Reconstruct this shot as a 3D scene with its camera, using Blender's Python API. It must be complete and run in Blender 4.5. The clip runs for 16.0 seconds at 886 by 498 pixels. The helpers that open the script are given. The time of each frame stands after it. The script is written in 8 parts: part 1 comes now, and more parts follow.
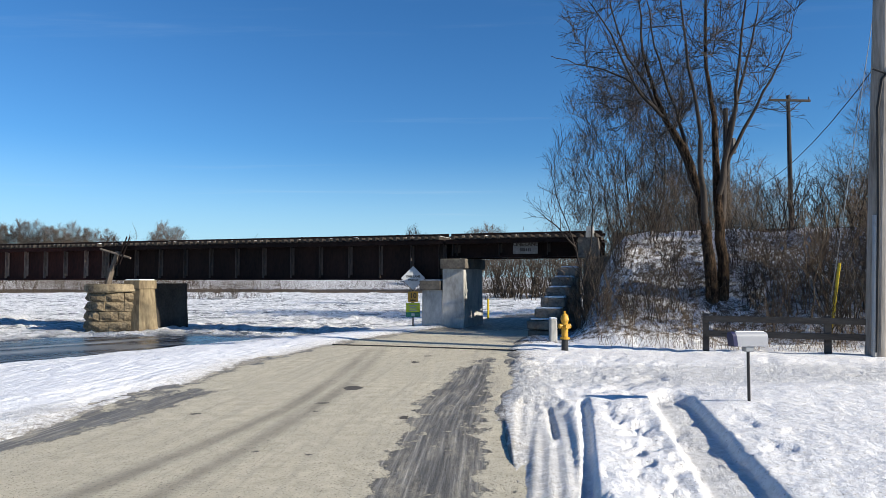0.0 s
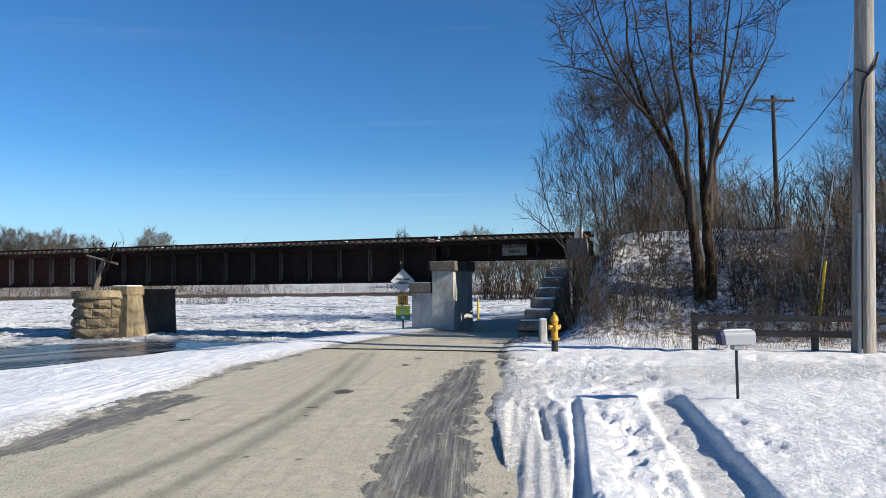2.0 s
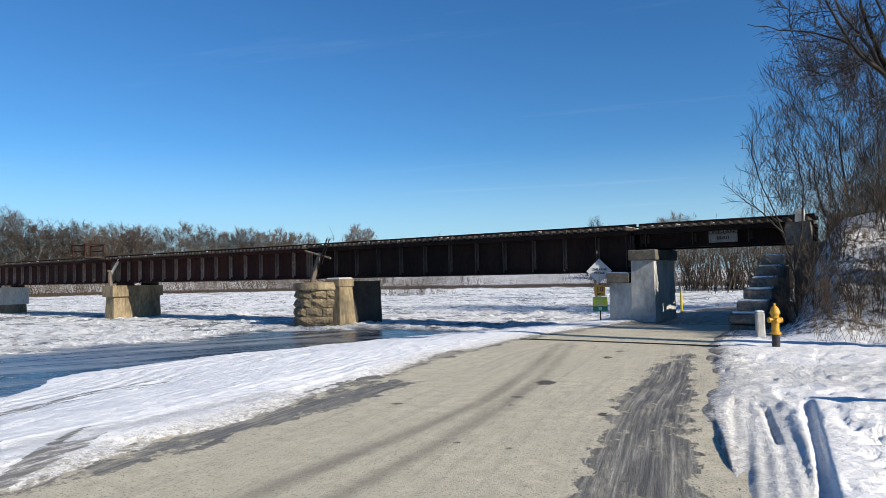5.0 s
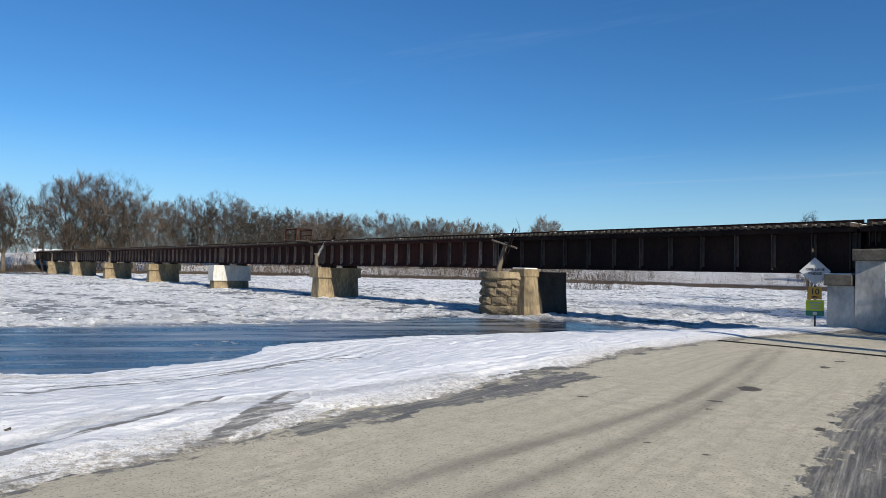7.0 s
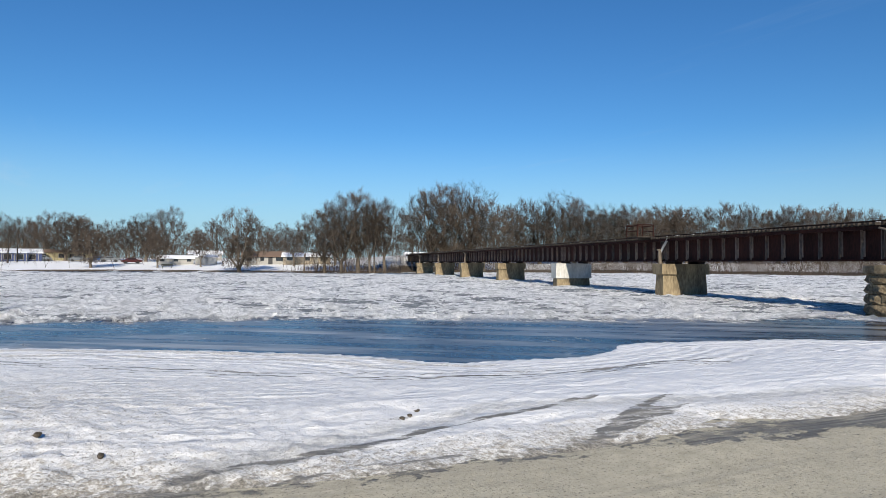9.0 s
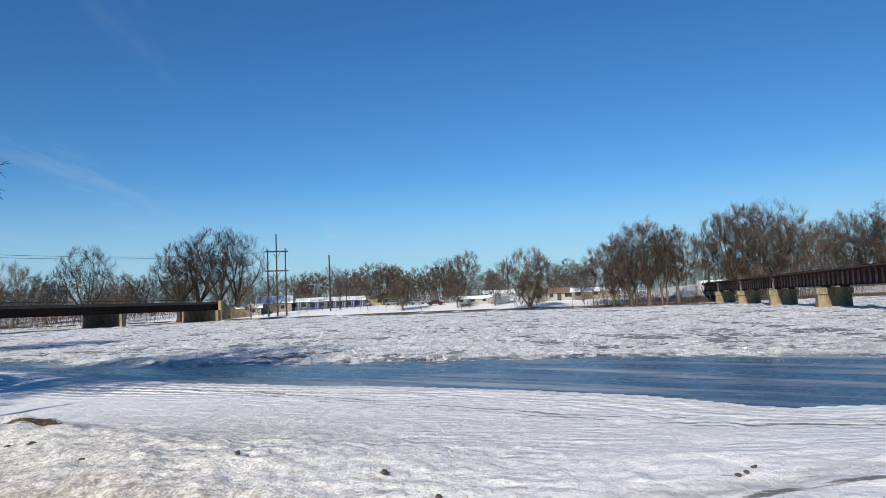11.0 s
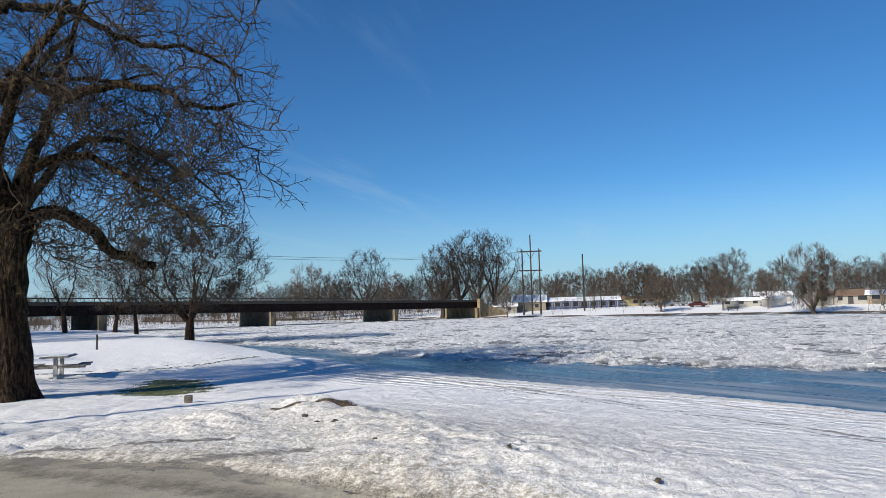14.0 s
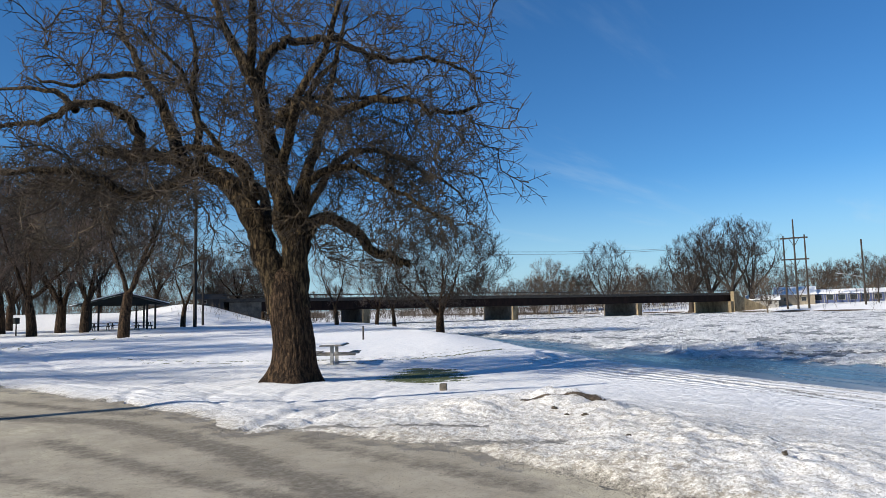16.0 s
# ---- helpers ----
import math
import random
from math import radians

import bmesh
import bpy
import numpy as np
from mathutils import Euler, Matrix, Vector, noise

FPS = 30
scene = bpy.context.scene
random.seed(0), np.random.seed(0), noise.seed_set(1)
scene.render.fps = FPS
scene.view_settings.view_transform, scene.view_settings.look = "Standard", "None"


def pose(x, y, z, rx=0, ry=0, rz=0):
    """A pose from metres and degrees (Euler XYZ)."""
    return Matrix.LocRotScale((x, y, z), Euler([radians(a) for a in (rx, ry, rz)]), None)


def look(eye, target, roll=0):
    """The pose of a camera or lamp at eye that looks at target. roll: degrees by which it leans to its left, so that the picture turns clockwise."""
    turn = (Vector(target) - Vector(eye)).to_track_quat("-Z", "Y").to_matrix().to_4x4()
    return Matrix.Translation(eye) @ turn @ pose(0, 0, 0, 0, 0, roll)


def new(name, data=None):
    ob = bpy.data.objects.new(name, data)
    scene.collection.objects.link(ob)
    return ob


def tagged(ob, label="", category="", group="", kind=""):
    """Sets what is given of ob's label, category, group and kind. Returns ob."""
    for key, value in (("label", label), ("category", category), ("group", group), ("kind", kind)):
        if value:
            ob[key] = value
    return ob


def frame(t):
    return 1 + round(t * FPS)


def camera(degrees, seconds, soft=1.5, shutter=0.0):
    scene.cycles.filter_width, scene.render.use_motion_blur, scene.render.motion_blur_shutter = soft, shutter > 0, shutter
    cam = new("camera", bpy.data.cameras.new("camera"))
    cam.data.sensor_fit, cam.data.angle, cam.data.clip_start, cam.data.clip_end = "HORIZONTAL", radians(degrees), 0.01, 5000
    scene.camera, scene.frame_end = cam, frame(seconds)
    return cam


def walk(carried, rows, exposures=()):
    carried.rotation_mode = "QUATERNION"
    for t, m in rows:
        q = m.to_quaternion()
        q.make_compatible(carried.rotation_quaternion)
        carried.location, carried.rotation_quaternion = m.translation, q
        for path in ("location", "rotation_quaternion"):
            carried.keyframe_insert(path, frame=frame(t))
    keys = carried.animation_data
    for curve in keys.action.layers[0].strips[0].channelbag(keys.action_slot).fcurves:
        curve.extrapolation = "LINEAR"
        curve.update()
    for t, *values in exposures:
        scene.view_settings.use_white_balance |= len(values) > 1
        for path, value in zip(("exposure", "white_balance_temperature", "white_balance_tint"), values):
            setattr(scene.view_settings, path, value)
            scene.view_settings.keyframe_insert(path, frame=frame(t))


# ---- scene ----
cam = camera(67.23, 16.0, soft=0.5)
PATH = [
    (0.0, pose(0.500, 0.037, 1.733, 92.755, -0.001, 0.000)),
    (0.5, pose(0.506, 0.040, 1.734, 92.805, 0.347, -0.783)),
    (1.0, pose(0.523, 0.043, 1.734, 92.650, 0.670, -1.355)),
    (1.5, pose(0.500, 0.034, 1.732, 92.865, 0.888, -1.325)),
    (2.0, pose(0.504, 0.035, 1.729, 92.967, 0.671, -0.877)),
    (2.5, pose(0.492, 0.044, 1.728, 92.492, -0.091, 0.866)),
    (3.0, pose(0.501, 0.050, 1.729, 92.592, 0.272, 2.256)),
    (3.5, pose(0.480, 0.055, 1.724, 92.733, 0.118, 4.193)),
    (4.0, pose(0.459, 0.057, 1.702, 92.674, 0.095, 7.615)),
    (4.5, pose(0.429, 0.039, 1.695, 92.541, 0.033, 12.952)),
    (4.7, pose(0.386, 0.084, 1.711, 92.532, 0.557, 14.038)),
    (7.0, pose(0.244, 0.273, 1.637, 91.783, -1.217, 31.175)),
    (7.5, pose(0.188, 0.051, 1.686, 92.079, -1.178, 38.210)),
    (8.0, pose(0.176, 0.074, 1.677, 91.445, -0.101, 45.079)),
    (8.5, pose(-0.036, 0.124, 1.670, 90.859, -1.102, 50.803)),
    (9.0, pose(-0.235, 0.181, 1.623, 91.192, -0.244, 59.447)),
    (9.5, pose(-0.293, 0.178, 1.657, 91.601, 1.127, 66.198)),
    (10.0, pose(-0.346, 0.126, 1.673, 93.018, 1.922, 72.806)),
    (10.2, pose(-0.386, 0.099, 1.688, 93.523, 2.347, 75.348)),
    (12.3, pose(-0.522, -0.014, 1.714, 94.951, 1.221, 93.192)),
    (12.5, pose(-0.575, -0.024, 1.697, 95.098, 1.351, 94.321)),
    (13.0, pose(-0.549, -0.027, 1.713, 95.243, 1.253, 96.664)),
    (13.5, pose(-0.468, -0.035, 1.722, 95.561, 1.575, 100.009)),
    (14.0, pose(-0.401, -0.097, 1.725, 95.278, 1.337, 105.257)),
    (14.5, pose(-0.622, -0.197, 1.690, 95.166, 1.543, 114.481)),
    (15.0, pose(-0.664, -0.242, 1.671, 95.418, 1.994, 121.360)),
    (15.5, pose(-0.498, -0.227, 1.688, 95.198, 1.272, 125.298)),
    (16.0, pose(-0.392, -0.194, 1.708, 95.262, 1.357, 125.607)),
]
walk(cam, PATH, [(0.0, 0.6), (4.5, 0.55), (8.0, 0.34), (9.5, 0.30), (12.5, 0.26), (14.5, 0.33), (16.0, 0.45)])

# ---- world and sun ----
SUN_EL, SUN_YAW = 27.0, 245.0
sky_world = bpy.data.worlds.new("sky")
scene.world = sky_world
sky_world.use_nodes = True
wn = sky_world.node_tree
sky = wn.nodes.new("ShaderNodeTexSky")
sky.sky_type = "NISHITA"
sky.sun_disc = False
sky.sun_elevation = radians(SUN_EL)
sky.sun_rotation = radians(-SUN_YAW)
sky.altitude = 300
sky.air_density, sky.dust_density, sky.ozone_density = 1.0, 0.0, 3.0
deep = wn.nodes.new("ShaderNodeHueSaturation")
deep.inputs["Saturation"].default_value = 1.17
tint = wn.nodes.new("ShaderNodeMix")
tint.data_type, tint.blend_type = "RGBA", "MULTIPLY"
tint.inputs[0].default_value = 1.0
tint.inputs[7].default_value = (0.62, 0.96, 1.2, 1)
wn.links.new(sky.outputs[0], deep.inputs["Color"])
wn.links.new(deep.outputs[0], tint.inputs[6])
# pale winter haze low over the horizon
coord = wn.nodes.new("ShaderNodeTexCoord")
split = wn.nodes.new("ShaderNodeSeparateXYZ")
wn.links.new(coord.outputs["Generated"], split.inputs[0])
fall = wn.nodes.new("ShaderNodeMapRange")
fall.interpolation_type = "SMOOTHSTEP"
fall.inputs["From Min"].default_value, fall.inputs["From Max"].default_value = -0.02, 0.20
fall.inputs["To Min"].default_value, fall.inputs["To Max"].default_value = 0.85, 0.0
wn.links.new(split.outputs["Z"], fall.inputs["Value"])
haze = wn.nodes.new("ShaderNodeMix")
haze.data_type = "RGBA"
haze.inputs[7].default_value = (4.4, 6.6, 8.2, 1)
wn.links.new(fall.outputs[0], haze.inputs[0])
wn.links.new(tint.outputs[2], haze.inputs[6])
# faint wisps of cirrus, drawn out on a high sheet
flat = wn.nodes.new("ShaderNodeVectorMath")
flat.operation = "DIVIDE"
high = wn.nodes.new("ShaderNodeMath")
high.operation = "MAXIMUM"
high.inputs[1].default_value = 0.05
wn.links.new(split.outputs["Z"], high.inputs[0])
wn.links.new(coord.outputs["Generated"], flat.inputs[0])
wn.links.new(high.outputs[0], flat.inputs[1])
drawn = wn.nodes.new("ShaderNodeMapping")
drawn.inputs["Rotation"].default_value = (0, 0, radians(35))
drawn.inputs["Scale"].default_value = (0.28, 1.6, 1.0)
wn.links.new(flat.outputs[0], drawn.inputs[0])
wisp = wn.nodes.new("ShaderNodeTexNoise")
wisp.inputs["Scale"].default_value, wisp.inputs["Detail"].default_value, wisp.inputs["Roughness"].default_value = 0.8, 7.0, 0.6
wn.links.new(drawn.outputs[0], wisp.inputs["Vector"])
thin = wn.nodes.new("ShaderNodeMapRange")
thin.interpolation_type = "SMOOTHSTEP"
thin.inputs["From Min"].default_value, thin.inputs["From Max"].default_value, thin.inputs["To Max"].default_value = 0.58, 0.80, 0.18
wn.links.new(wisp.outputs["Fac"], thin.inputs["Value"])
cloud = wn.nodes.new("ShaderNodeMix")
cloud.data_type = "RGBA"
cloud.inputs[7].default_value = (6.0, 7.4, 8.4, 1)
wn.links.new(thin.outputs[0], cloud.inputs[0])
wn.links.new(haze.outputs[2], cloud.inputs[6])
wn.links.new(cloud.outputs[2], wn.nodes["Background"].inputs[0])
wn.nodes["Background"].inputs[1].default_value = 0.072
sun_dir = Vector((-math.sin(radians(SUN_YAW)) * math.cos(radians(SUN_EL)), math.cos(radians(SUN_YAW)) * math.cos(radians(SUN_EL)), math.sin(radians(SUN_EL))))
sun = new("sun", bpy.data.lights.new("sun", "SUN"))
sun.data.energy, sun.data.angle, sun.data.color = 5.0, radians(0.53), (1.0, 0.92, 0.79)
sun.matrix_world = look(sun_dir * 50, (0, 0, 0))

# ---- small helpers ----
def rnd(a, b):
    return random.uniform(a, b)


def thing(name, place=(0, 0, 0), turn=0.0, label="", category="", group="", kind=""):
    ob = new(name)
    ob.empty_display_size = 0.2
    ob.matrix_basis = pose(*place, 0, 0, turn)
    return tagged(ob, label, category, group, kind)


def mesh_data(name, verts, faces, mat, smooth=False):
    me = bpy.data.meshes.new(name)
    me.from_pydata([tuple(v) for v in verts], [], [tuple(f) for f in faces])
    me.materials.append(mat)
    if smooth:
        me.shade_smooth()
    return me


def part(name, bm, mat, parent, label="", smooth=False):
    """Links a bmesh, or a mesh that is already made, as one part under a thing or a part."""
    if isinstance(bm, bmesh.types.BMesh):
        me = bpy.data.meshes.new(name)
        bm.to_mesh(me)
        bm.free()
        if smooth:
            me.shade_smooth()
    else:
        me = bm
    if mat and not me.materials:
        me.materials.append(mat)
    ob = new(name, me)
    if parent:
        ob.parent = parent
    return tagged(ob, label)


def bm_box(bm, x0, y0, z0, x1, y1, z1, bevel=0.0):
    """A box between two corners, its edges rounded by bevel."""
    r = bmesh.ops.create_cube(bm, size=1.0)["verts"]
    for v in r:
        v.co = Vector((x0 + (v.co.x + 0.5) * (x1 - x0), y0 + (v.co.y + 0.5) * (y1 - y0), z0 + (v.co.z + 0.5) * (z1 - z0)))
    if bevel > 0:
        es = list({e for v in r for e in v.link_edges})
        bmesh.ops.bevel(bm, geom=es, offset=bevel, segments=2, affect="EDGES", profile=0.5)
    return r


def box(x0, y0, z0, x1, y1, z1, bevel=0.0):
    bm = bmesh.new()
    bm_box(bm, x0, y0, z0, x1, y1, z1, bevel)
    return bm


def bm_tube(bm, pts, radii, sides=8, cap=True):
    """A tapered tube along points."""
    pts = [Vector(p) for p in pts]
    rings = []
    ref = Vector((0.31, 0.22, 0.93))
    for i, p in enumerate(pts):
        d = (pts[min(i + 1, len(pts) - 1)] - pts[max(i - 1, 0)]).normalized()
        a = d.cross(ref if abs(d.dot(ref)) < 0.9 else Vector((1, 0, 0))).normalized()
        b = d.cross(a)
        r = radii[i] if isinstance(radii, (list, tuple)) else radii
        rings.append([bm.verts.new(p + r * (math.cos(2 * math.pi * k / sides) * a + math.sin(2 * math.pi * k / sides) * b)) for k in range(sides)])
    for q, w in zip(rings, rings[1:]):
        for k in range(sides):
            bm.faces.new((q[k], q[(k + 1) % sides], w[(k + 1) % sides], w[k]))
    if cap:
        bm.faces.new(rings[0][::-1])
        bm.faces.new(rings[-1])


def tube(pts, radii, sides=8, cap=True):
    bm = bmesh.new()
    bm_tube(bm, pts, radii, sides, cap)
    return bm


def roughen(bm, amount, scale):
    """Pushes vertices about, so that stone and wood lose their straight edges."""
    for v in bm.verts:
        v.co += noise.noise_vector(v.co * scale) * amount


# ---- numpy noise ----
def hash2(ix, iy, seed):
    h = (ix.astype(np.int64) * 374761393 + iy.astype(np.int64) * 668265263 + seed * 982451653) & 0xFFFFFFFF
    h = ((h ^ (h >> 13)) * 1274126177) & 0xFFFFFFFF
    return ((h ^ (h >> 16)) & 0xFFFF) / 65535.0


def vnoise(x, y, seed=0):
    ix, iy = np.floor(x), np.floor(y)
    fx, fy = x - ix, y - iy
    fx, fy = fx * fx * (3 - 2 * fx), fy * fy * (3 - 2 * fy)
    a, b = hash2(ix, iy, seed), hash2(ix + 1, iy, seed)
    c, d = hash2(ix, iy + 1, seed), hash2(ix + 1, iy + 1, seed)
    return (a * (1 - fx) + b * fx) * (1 - fy) + (c * (1 - fx) + d * fx) * fy


def fbm(x, y, octaves=4, seed=0):
    """About -1 to 1."""
    total, amp, norm = 0.0, 1.0, 0.0
    for o in range(octaves):
        total = total + amp * (vnoise(x * 2 ** o, y * 2 ** o, seed + o) * 2 - 1)
        norm += amp
        amp *= 0.5
    return total / norm


def line_dist(x, y, pts):
    """Distance to a polyline, and the side: positive on its left."""
    best, side = np.full(x.shape, 1e9), np.ones(x.shape)
    for (ax, ay), (bx, by) in zip(pts, pts[1:]):
        dx, dy = bx - ax, by - ay
        t = np.clip(((x - ax) * dx + (y - ay) * dy) / (dx * dx + dy * dy), 0, 1)
        d = np.hypot(x - ax - t * dx, y - ay - t * dy)
        s = dx * (y - ay) - dy * (x - ax)
        near = d < best - 1e-9
        best, side = np.where(near, d, best), np.where(near, np.sign(s), side)
    return best, side


def inside(x, y, poly):
    odd = np.zeros(x.shape, bool)
    for (ax, ay), (bx, by) in zip(poly, poly[1:] + poly[:1]):
        cross = (ay > y) != (by > y)
        odd ^= cross & (x < (bx - ax) * (y - ay) / (by - ay + 1e-12) + ax)
    return odd


def signed(x, y, poly):
    """Distance to a closed outline, positive inside."""
    d, _ = line_dist(x, y, poly + poly[:1])
    return np.where(inside(x, y, poly), d, -d)


def step(a, b, v):
    t = np.clip((v - a) / (b - a), 0, 1)
    return t * t * (3 - 2 * t)


# ---- the plan, in metres ----
WATER = -0.5
# the rail bridge: s runs along it across the river, n away from the road's near side
BQ, BU, BN = Vector((-31.04, 36.14)), Vector((-0.95106, 0.30902)), Vector((0.30902, 0.95106))
BTURN = math.degrees(math.atan2(BU.y, BU.x))


def bridge_at(s, n, z=0.0):
    p = BQ + BU * s + BN * n
    return (p.x, p.y, z)


ROAD = [(-11, -80), (-9, -40), (-7.65, -19), (-7.3, -14), (-7.25, -10.8), (-6.3, -8.3), (-6.95, -7.7), (-7.1, -5.8), (-7.2, -4.8), (-6.75, -3.9), (-6.75, -3.0), (-6.3, -2.0), (-5.75, -0.8), (-5.3, 0.8), (-4.95, 1.9), (-4.7, 3.7), (-4.6, 5.6),
        (-4.3, 7.2), (-3.85, 11), (-3.4, 15), (-2.2, 19), (-0.1, 23.4), (1.4, 26), (2.2, 29), (4, 33), (9, 38), (18, 41),
        (20, 37), (12, 33), (7.5, 29.5), (5.2, 26), (4.3, 24), (2.65, 19.9), (2.1, 17), (1.85, 14.2), (1.55, 11.4), (1.22, 9.2), (1.1, 7.9), (0.96, 5.5), (0.8, 0), (0.3, -8), (-1.2, -19), (-2.5, -40), (-4, -80)]
RIVER = [(-150, -230), (-108, -130), (-84, -84), (-68, -56), (-45, -29), (-33, -17.2), (-25, -8.8), (-22.5, -5.5), (-20, -1.6), (-18.3, 1.4), (-16.5, 3.9), (-14.8, 5.9), (-13.4, 6.9), (-12.5, 7.25), (-12.05, 7.7),
         (-11.9, 9.6), (-11.8, 10.8), (-12.1, 11.9), (-12.8, 12.7), (-12.85, 13.4), (-12.6, 14.6), (-11.8, 17.4), (-8.4, 23), (-5.3, 27.2), (-1.8, 32.0), (4, 42), (16, 55), (60, 80), (160, 100),
         (170, 160), (60, 130), (10, 118), (-20, 122), (-60, 128), (-100, 112), (-120, 85), (-124, 66), (-117, 56), (-126, 46), (-139, 32), (-155, 10), (-160, -14), (-169, -35), (-190, -75), (-225, -150), (-260, -230)]
SMOOTH_ICE = [(-60, -50), (-22, -11), (-14, 0), (-9, 6), (-8.5, 12), (-9, 17.4), (-6, 22), (-5.4, 26.0), (-10.0, 28.5), (-13.5, 27.6), (-15.3, 27.0), (-17.0, 21.5), (-20.6, 15.4), (-23.9, 10.2), (-26.5, 4.0), (-28.5, -2.4), (-30.5, -8.7), (-41.8, -21)]


def track(x, y, pts, half, depth, soft=0.03):
    d, _ = line_dist(x, y, pts)
    return -depth * (1 - step(half - soft, half + soft, d))


def road_in(x, y):
    """Signed distance to the road's ragged edge, positive on the road."""
    calm = np.where((x > 0) & (y > 2) & (y < 21), 0.25, 1.0)
    return signed(x, y, ROAD) + calm * 0.15 * fbm(x * 0.9, y * 0.9, 4, 11) + 0.03 * fbm(x * 5, y * 5, 2, 12)


def ground_z(x, y, fine=True):
    river = signed(x, y, RIVER) + 0.25 * fbm(x * 0.5, y * 0.5, 3, 21)
    road = road_in(x, y)
    # the bank falls from the road to the river
    z = -0.5 + 0.5 * step(0.0, 1.0, np.clip(-river / (np.clip(-river, 0, None) + np.clip(-road, 0.2, None)), 0, 1) * 1.15)
    far = step(30, 90, np.hypot(x, y))
    z = z * (1 - far) + far * (-0.3 + 0.2 * step(0, 10, -river))
    # a lip of shelf ice and snow at the water
    z = z + 0.05 * step(0.0, 0.6, -river) * (1 - step(0.8, 3.0, -river))
    # the far bank climbs
    farbank = step(90, 115, np.hypot(x + 10, y)) * step(0, 40, -river)
    z = z + farbank * (1.6 + 1.5 * step(20, 120, -river))
    # the park lies a little lower than the road
    park = step(0, 5, -river) * step(-4, -12, y) * np.where(x < 30, 1.0, 0.0)
    z = z - 0.25 * step(9, 18, np.hypot(x + 4, y - 6)) * step(0.6, 4.0, -road) * park * (1 - step(22, 34, np.hypot(x, y)))
    z = z + (0.25 - z) * park * step(26, 48, np.hypot(x, y)) * (1 - far) + 0.55 * park * far * (1 - step(85, 110, np.hypot(x + 10, y)))
    # rail embankment
    s = (x - BQ.x) * BU.x + (y - BQ.y) * BU.y
    n = (x - BQ.x) * BN.x + (y - BQ.y) * BN.y
    ragged = 0.5 * fbm(x * 0.35, y * 0.35, 3, 31)
    top = 3.32
    slope = np.minimum(step(-7.4, -0.9, n + ragged), 1 - step(4.0, 12.0, n + ragged))
    slope = np.maximum(slope, 0) * step(-38.0, -39.3, s)
    end = step(-38.2, -40.2, s)
    z = z + (top - z) * slope * end * np.where(s < -37, 1.0, 0.0)
    # far end of the embankment across the river
    z = z + (3.3 - z) * step(104, 112, s) * np.minimum(step(-7, -1, n), 1 - step(3, 10, n))
    # the snowy bank that carries the road on from the road bridge
    ru, rn = (x + 172) * 0.9059 + (y + 38) * -0.4234, (x + 172) * 0.4234 + (y + 38) * 0.9059
    ramp_up = step(108, 126, ru) * np.minimum(1 - step(1.0, 13.0, rn + 2.0 * fbm(x * 0.1, y * 0.1, 3, 99)), step(-26, -10, rn))
    z = z + (3.9 - 1.5 * step(120, 134, ru) - z) * np.maximum(ramp_up, 0)
    # gentle rise of the lawn to the right
    z = z + 0.12 * step(2.0, 8.0, x) * step(2, 6, y) * (1 - step(14, 18, y))
    # the snow's own depth
    z = z + np.where(x > 0, 0.065, 0.045) * step(-0.05, np.where(x > 0, 0.4, 0.9) + 0.9 * step(-2.0, -5.0, y), -road) * step(0.0, 1.2, -river)
    if fine:
        edge = np.exp(-((road + 0.5) / 0.45) ** 2)
        z = z + 0.014 * edge * (0.6 + 0.6 * fbm(x * 2.1, y * 2.1, 3, 41)) * (road < 0.1)
        z = z + 0.035 * fbm(x * 1.1, y * 1.1, 4, 42) + 0.012 * fbm(x * 6, y * 6, 3, 43)
        # wind ribs and old ruts along the left bank
        bank = step(-0.2, -1.0, road) * step(0.0, -0.8, river) * np.where(x < 2, 1.0, 0.0) * (1 - step(22, 40, np.hypot(x, y)))
        along = (-river) / (np.abs(river) + np.abs(road) + 0.1)
        z = z + bank * 0.014 * (0.5 - np.abs(fbm(along * 17 + 0.35 * fbm(x * 0.7, y * 0.7, 2, 44), (x + y) * 0.22, 3, 45)))
        # heaps of ploughed snow beside the pull-off
        for hx, hy, hr, hh in ((-10.5, -7.0, 1.0, 0.17), (-9.6, -6.4, 0.6, 0.12), (-11.1, -5.2, 0.9, 0.19), (-10.3, -4.2, 0.7, 0.14), (-9.7, -3.2, 0.8, 0.12), (-8.3, -2.4, 1.5, 0.13), (-7.7, -0.4, 1.6, 0.1), (-11.6, -6.0, 0.8, 0.14)):
            r = np.hypot(x - hx, y - hy)
            z = z + hh * np.exp(-(r / hr) ** 2) * (1 + 0.5 * fbm(x * 4, y * 4, 3, 46))
        lumps = np.exp(-(np.maximum(0, np.abs(road + 1.4) - 1.2) / 0.5) ** 2) * np.where((x < -5) & (y < 2.5), 1.0, 0.0)
        z = z + lumps * 0.05 * np.abs(fbm(x * 5, y * 5, 3, 47))
        # driveway ruts and the trodden line beside the road
        z = z + track(x, y, [(1.3, 5.0), (1.6, 7.2), (1.85, 9.4)], 0.30, 0.05, 0.06) + track(x, y, [(1.17, 8.3), (1.1, 6.9), (1.02, 5.0), (0.9, 3)], 0.06, 0.08)
        z = z + track(x, y, [(2.5, 9.6), (2.05, 7.3), (1.66, 5.4), (1.2, 3.2)], 0.055, 0.09) + track(x, y, [(1.94, 9.2), (1.72, 7.4)], 0.03, 0.07)
        z = z + track(x, y, [(3.82, 9.9), (3.24, 7.1), (2.9, 5.4), (2.45, 3.0)], 0.27, 0.11, 0.05)
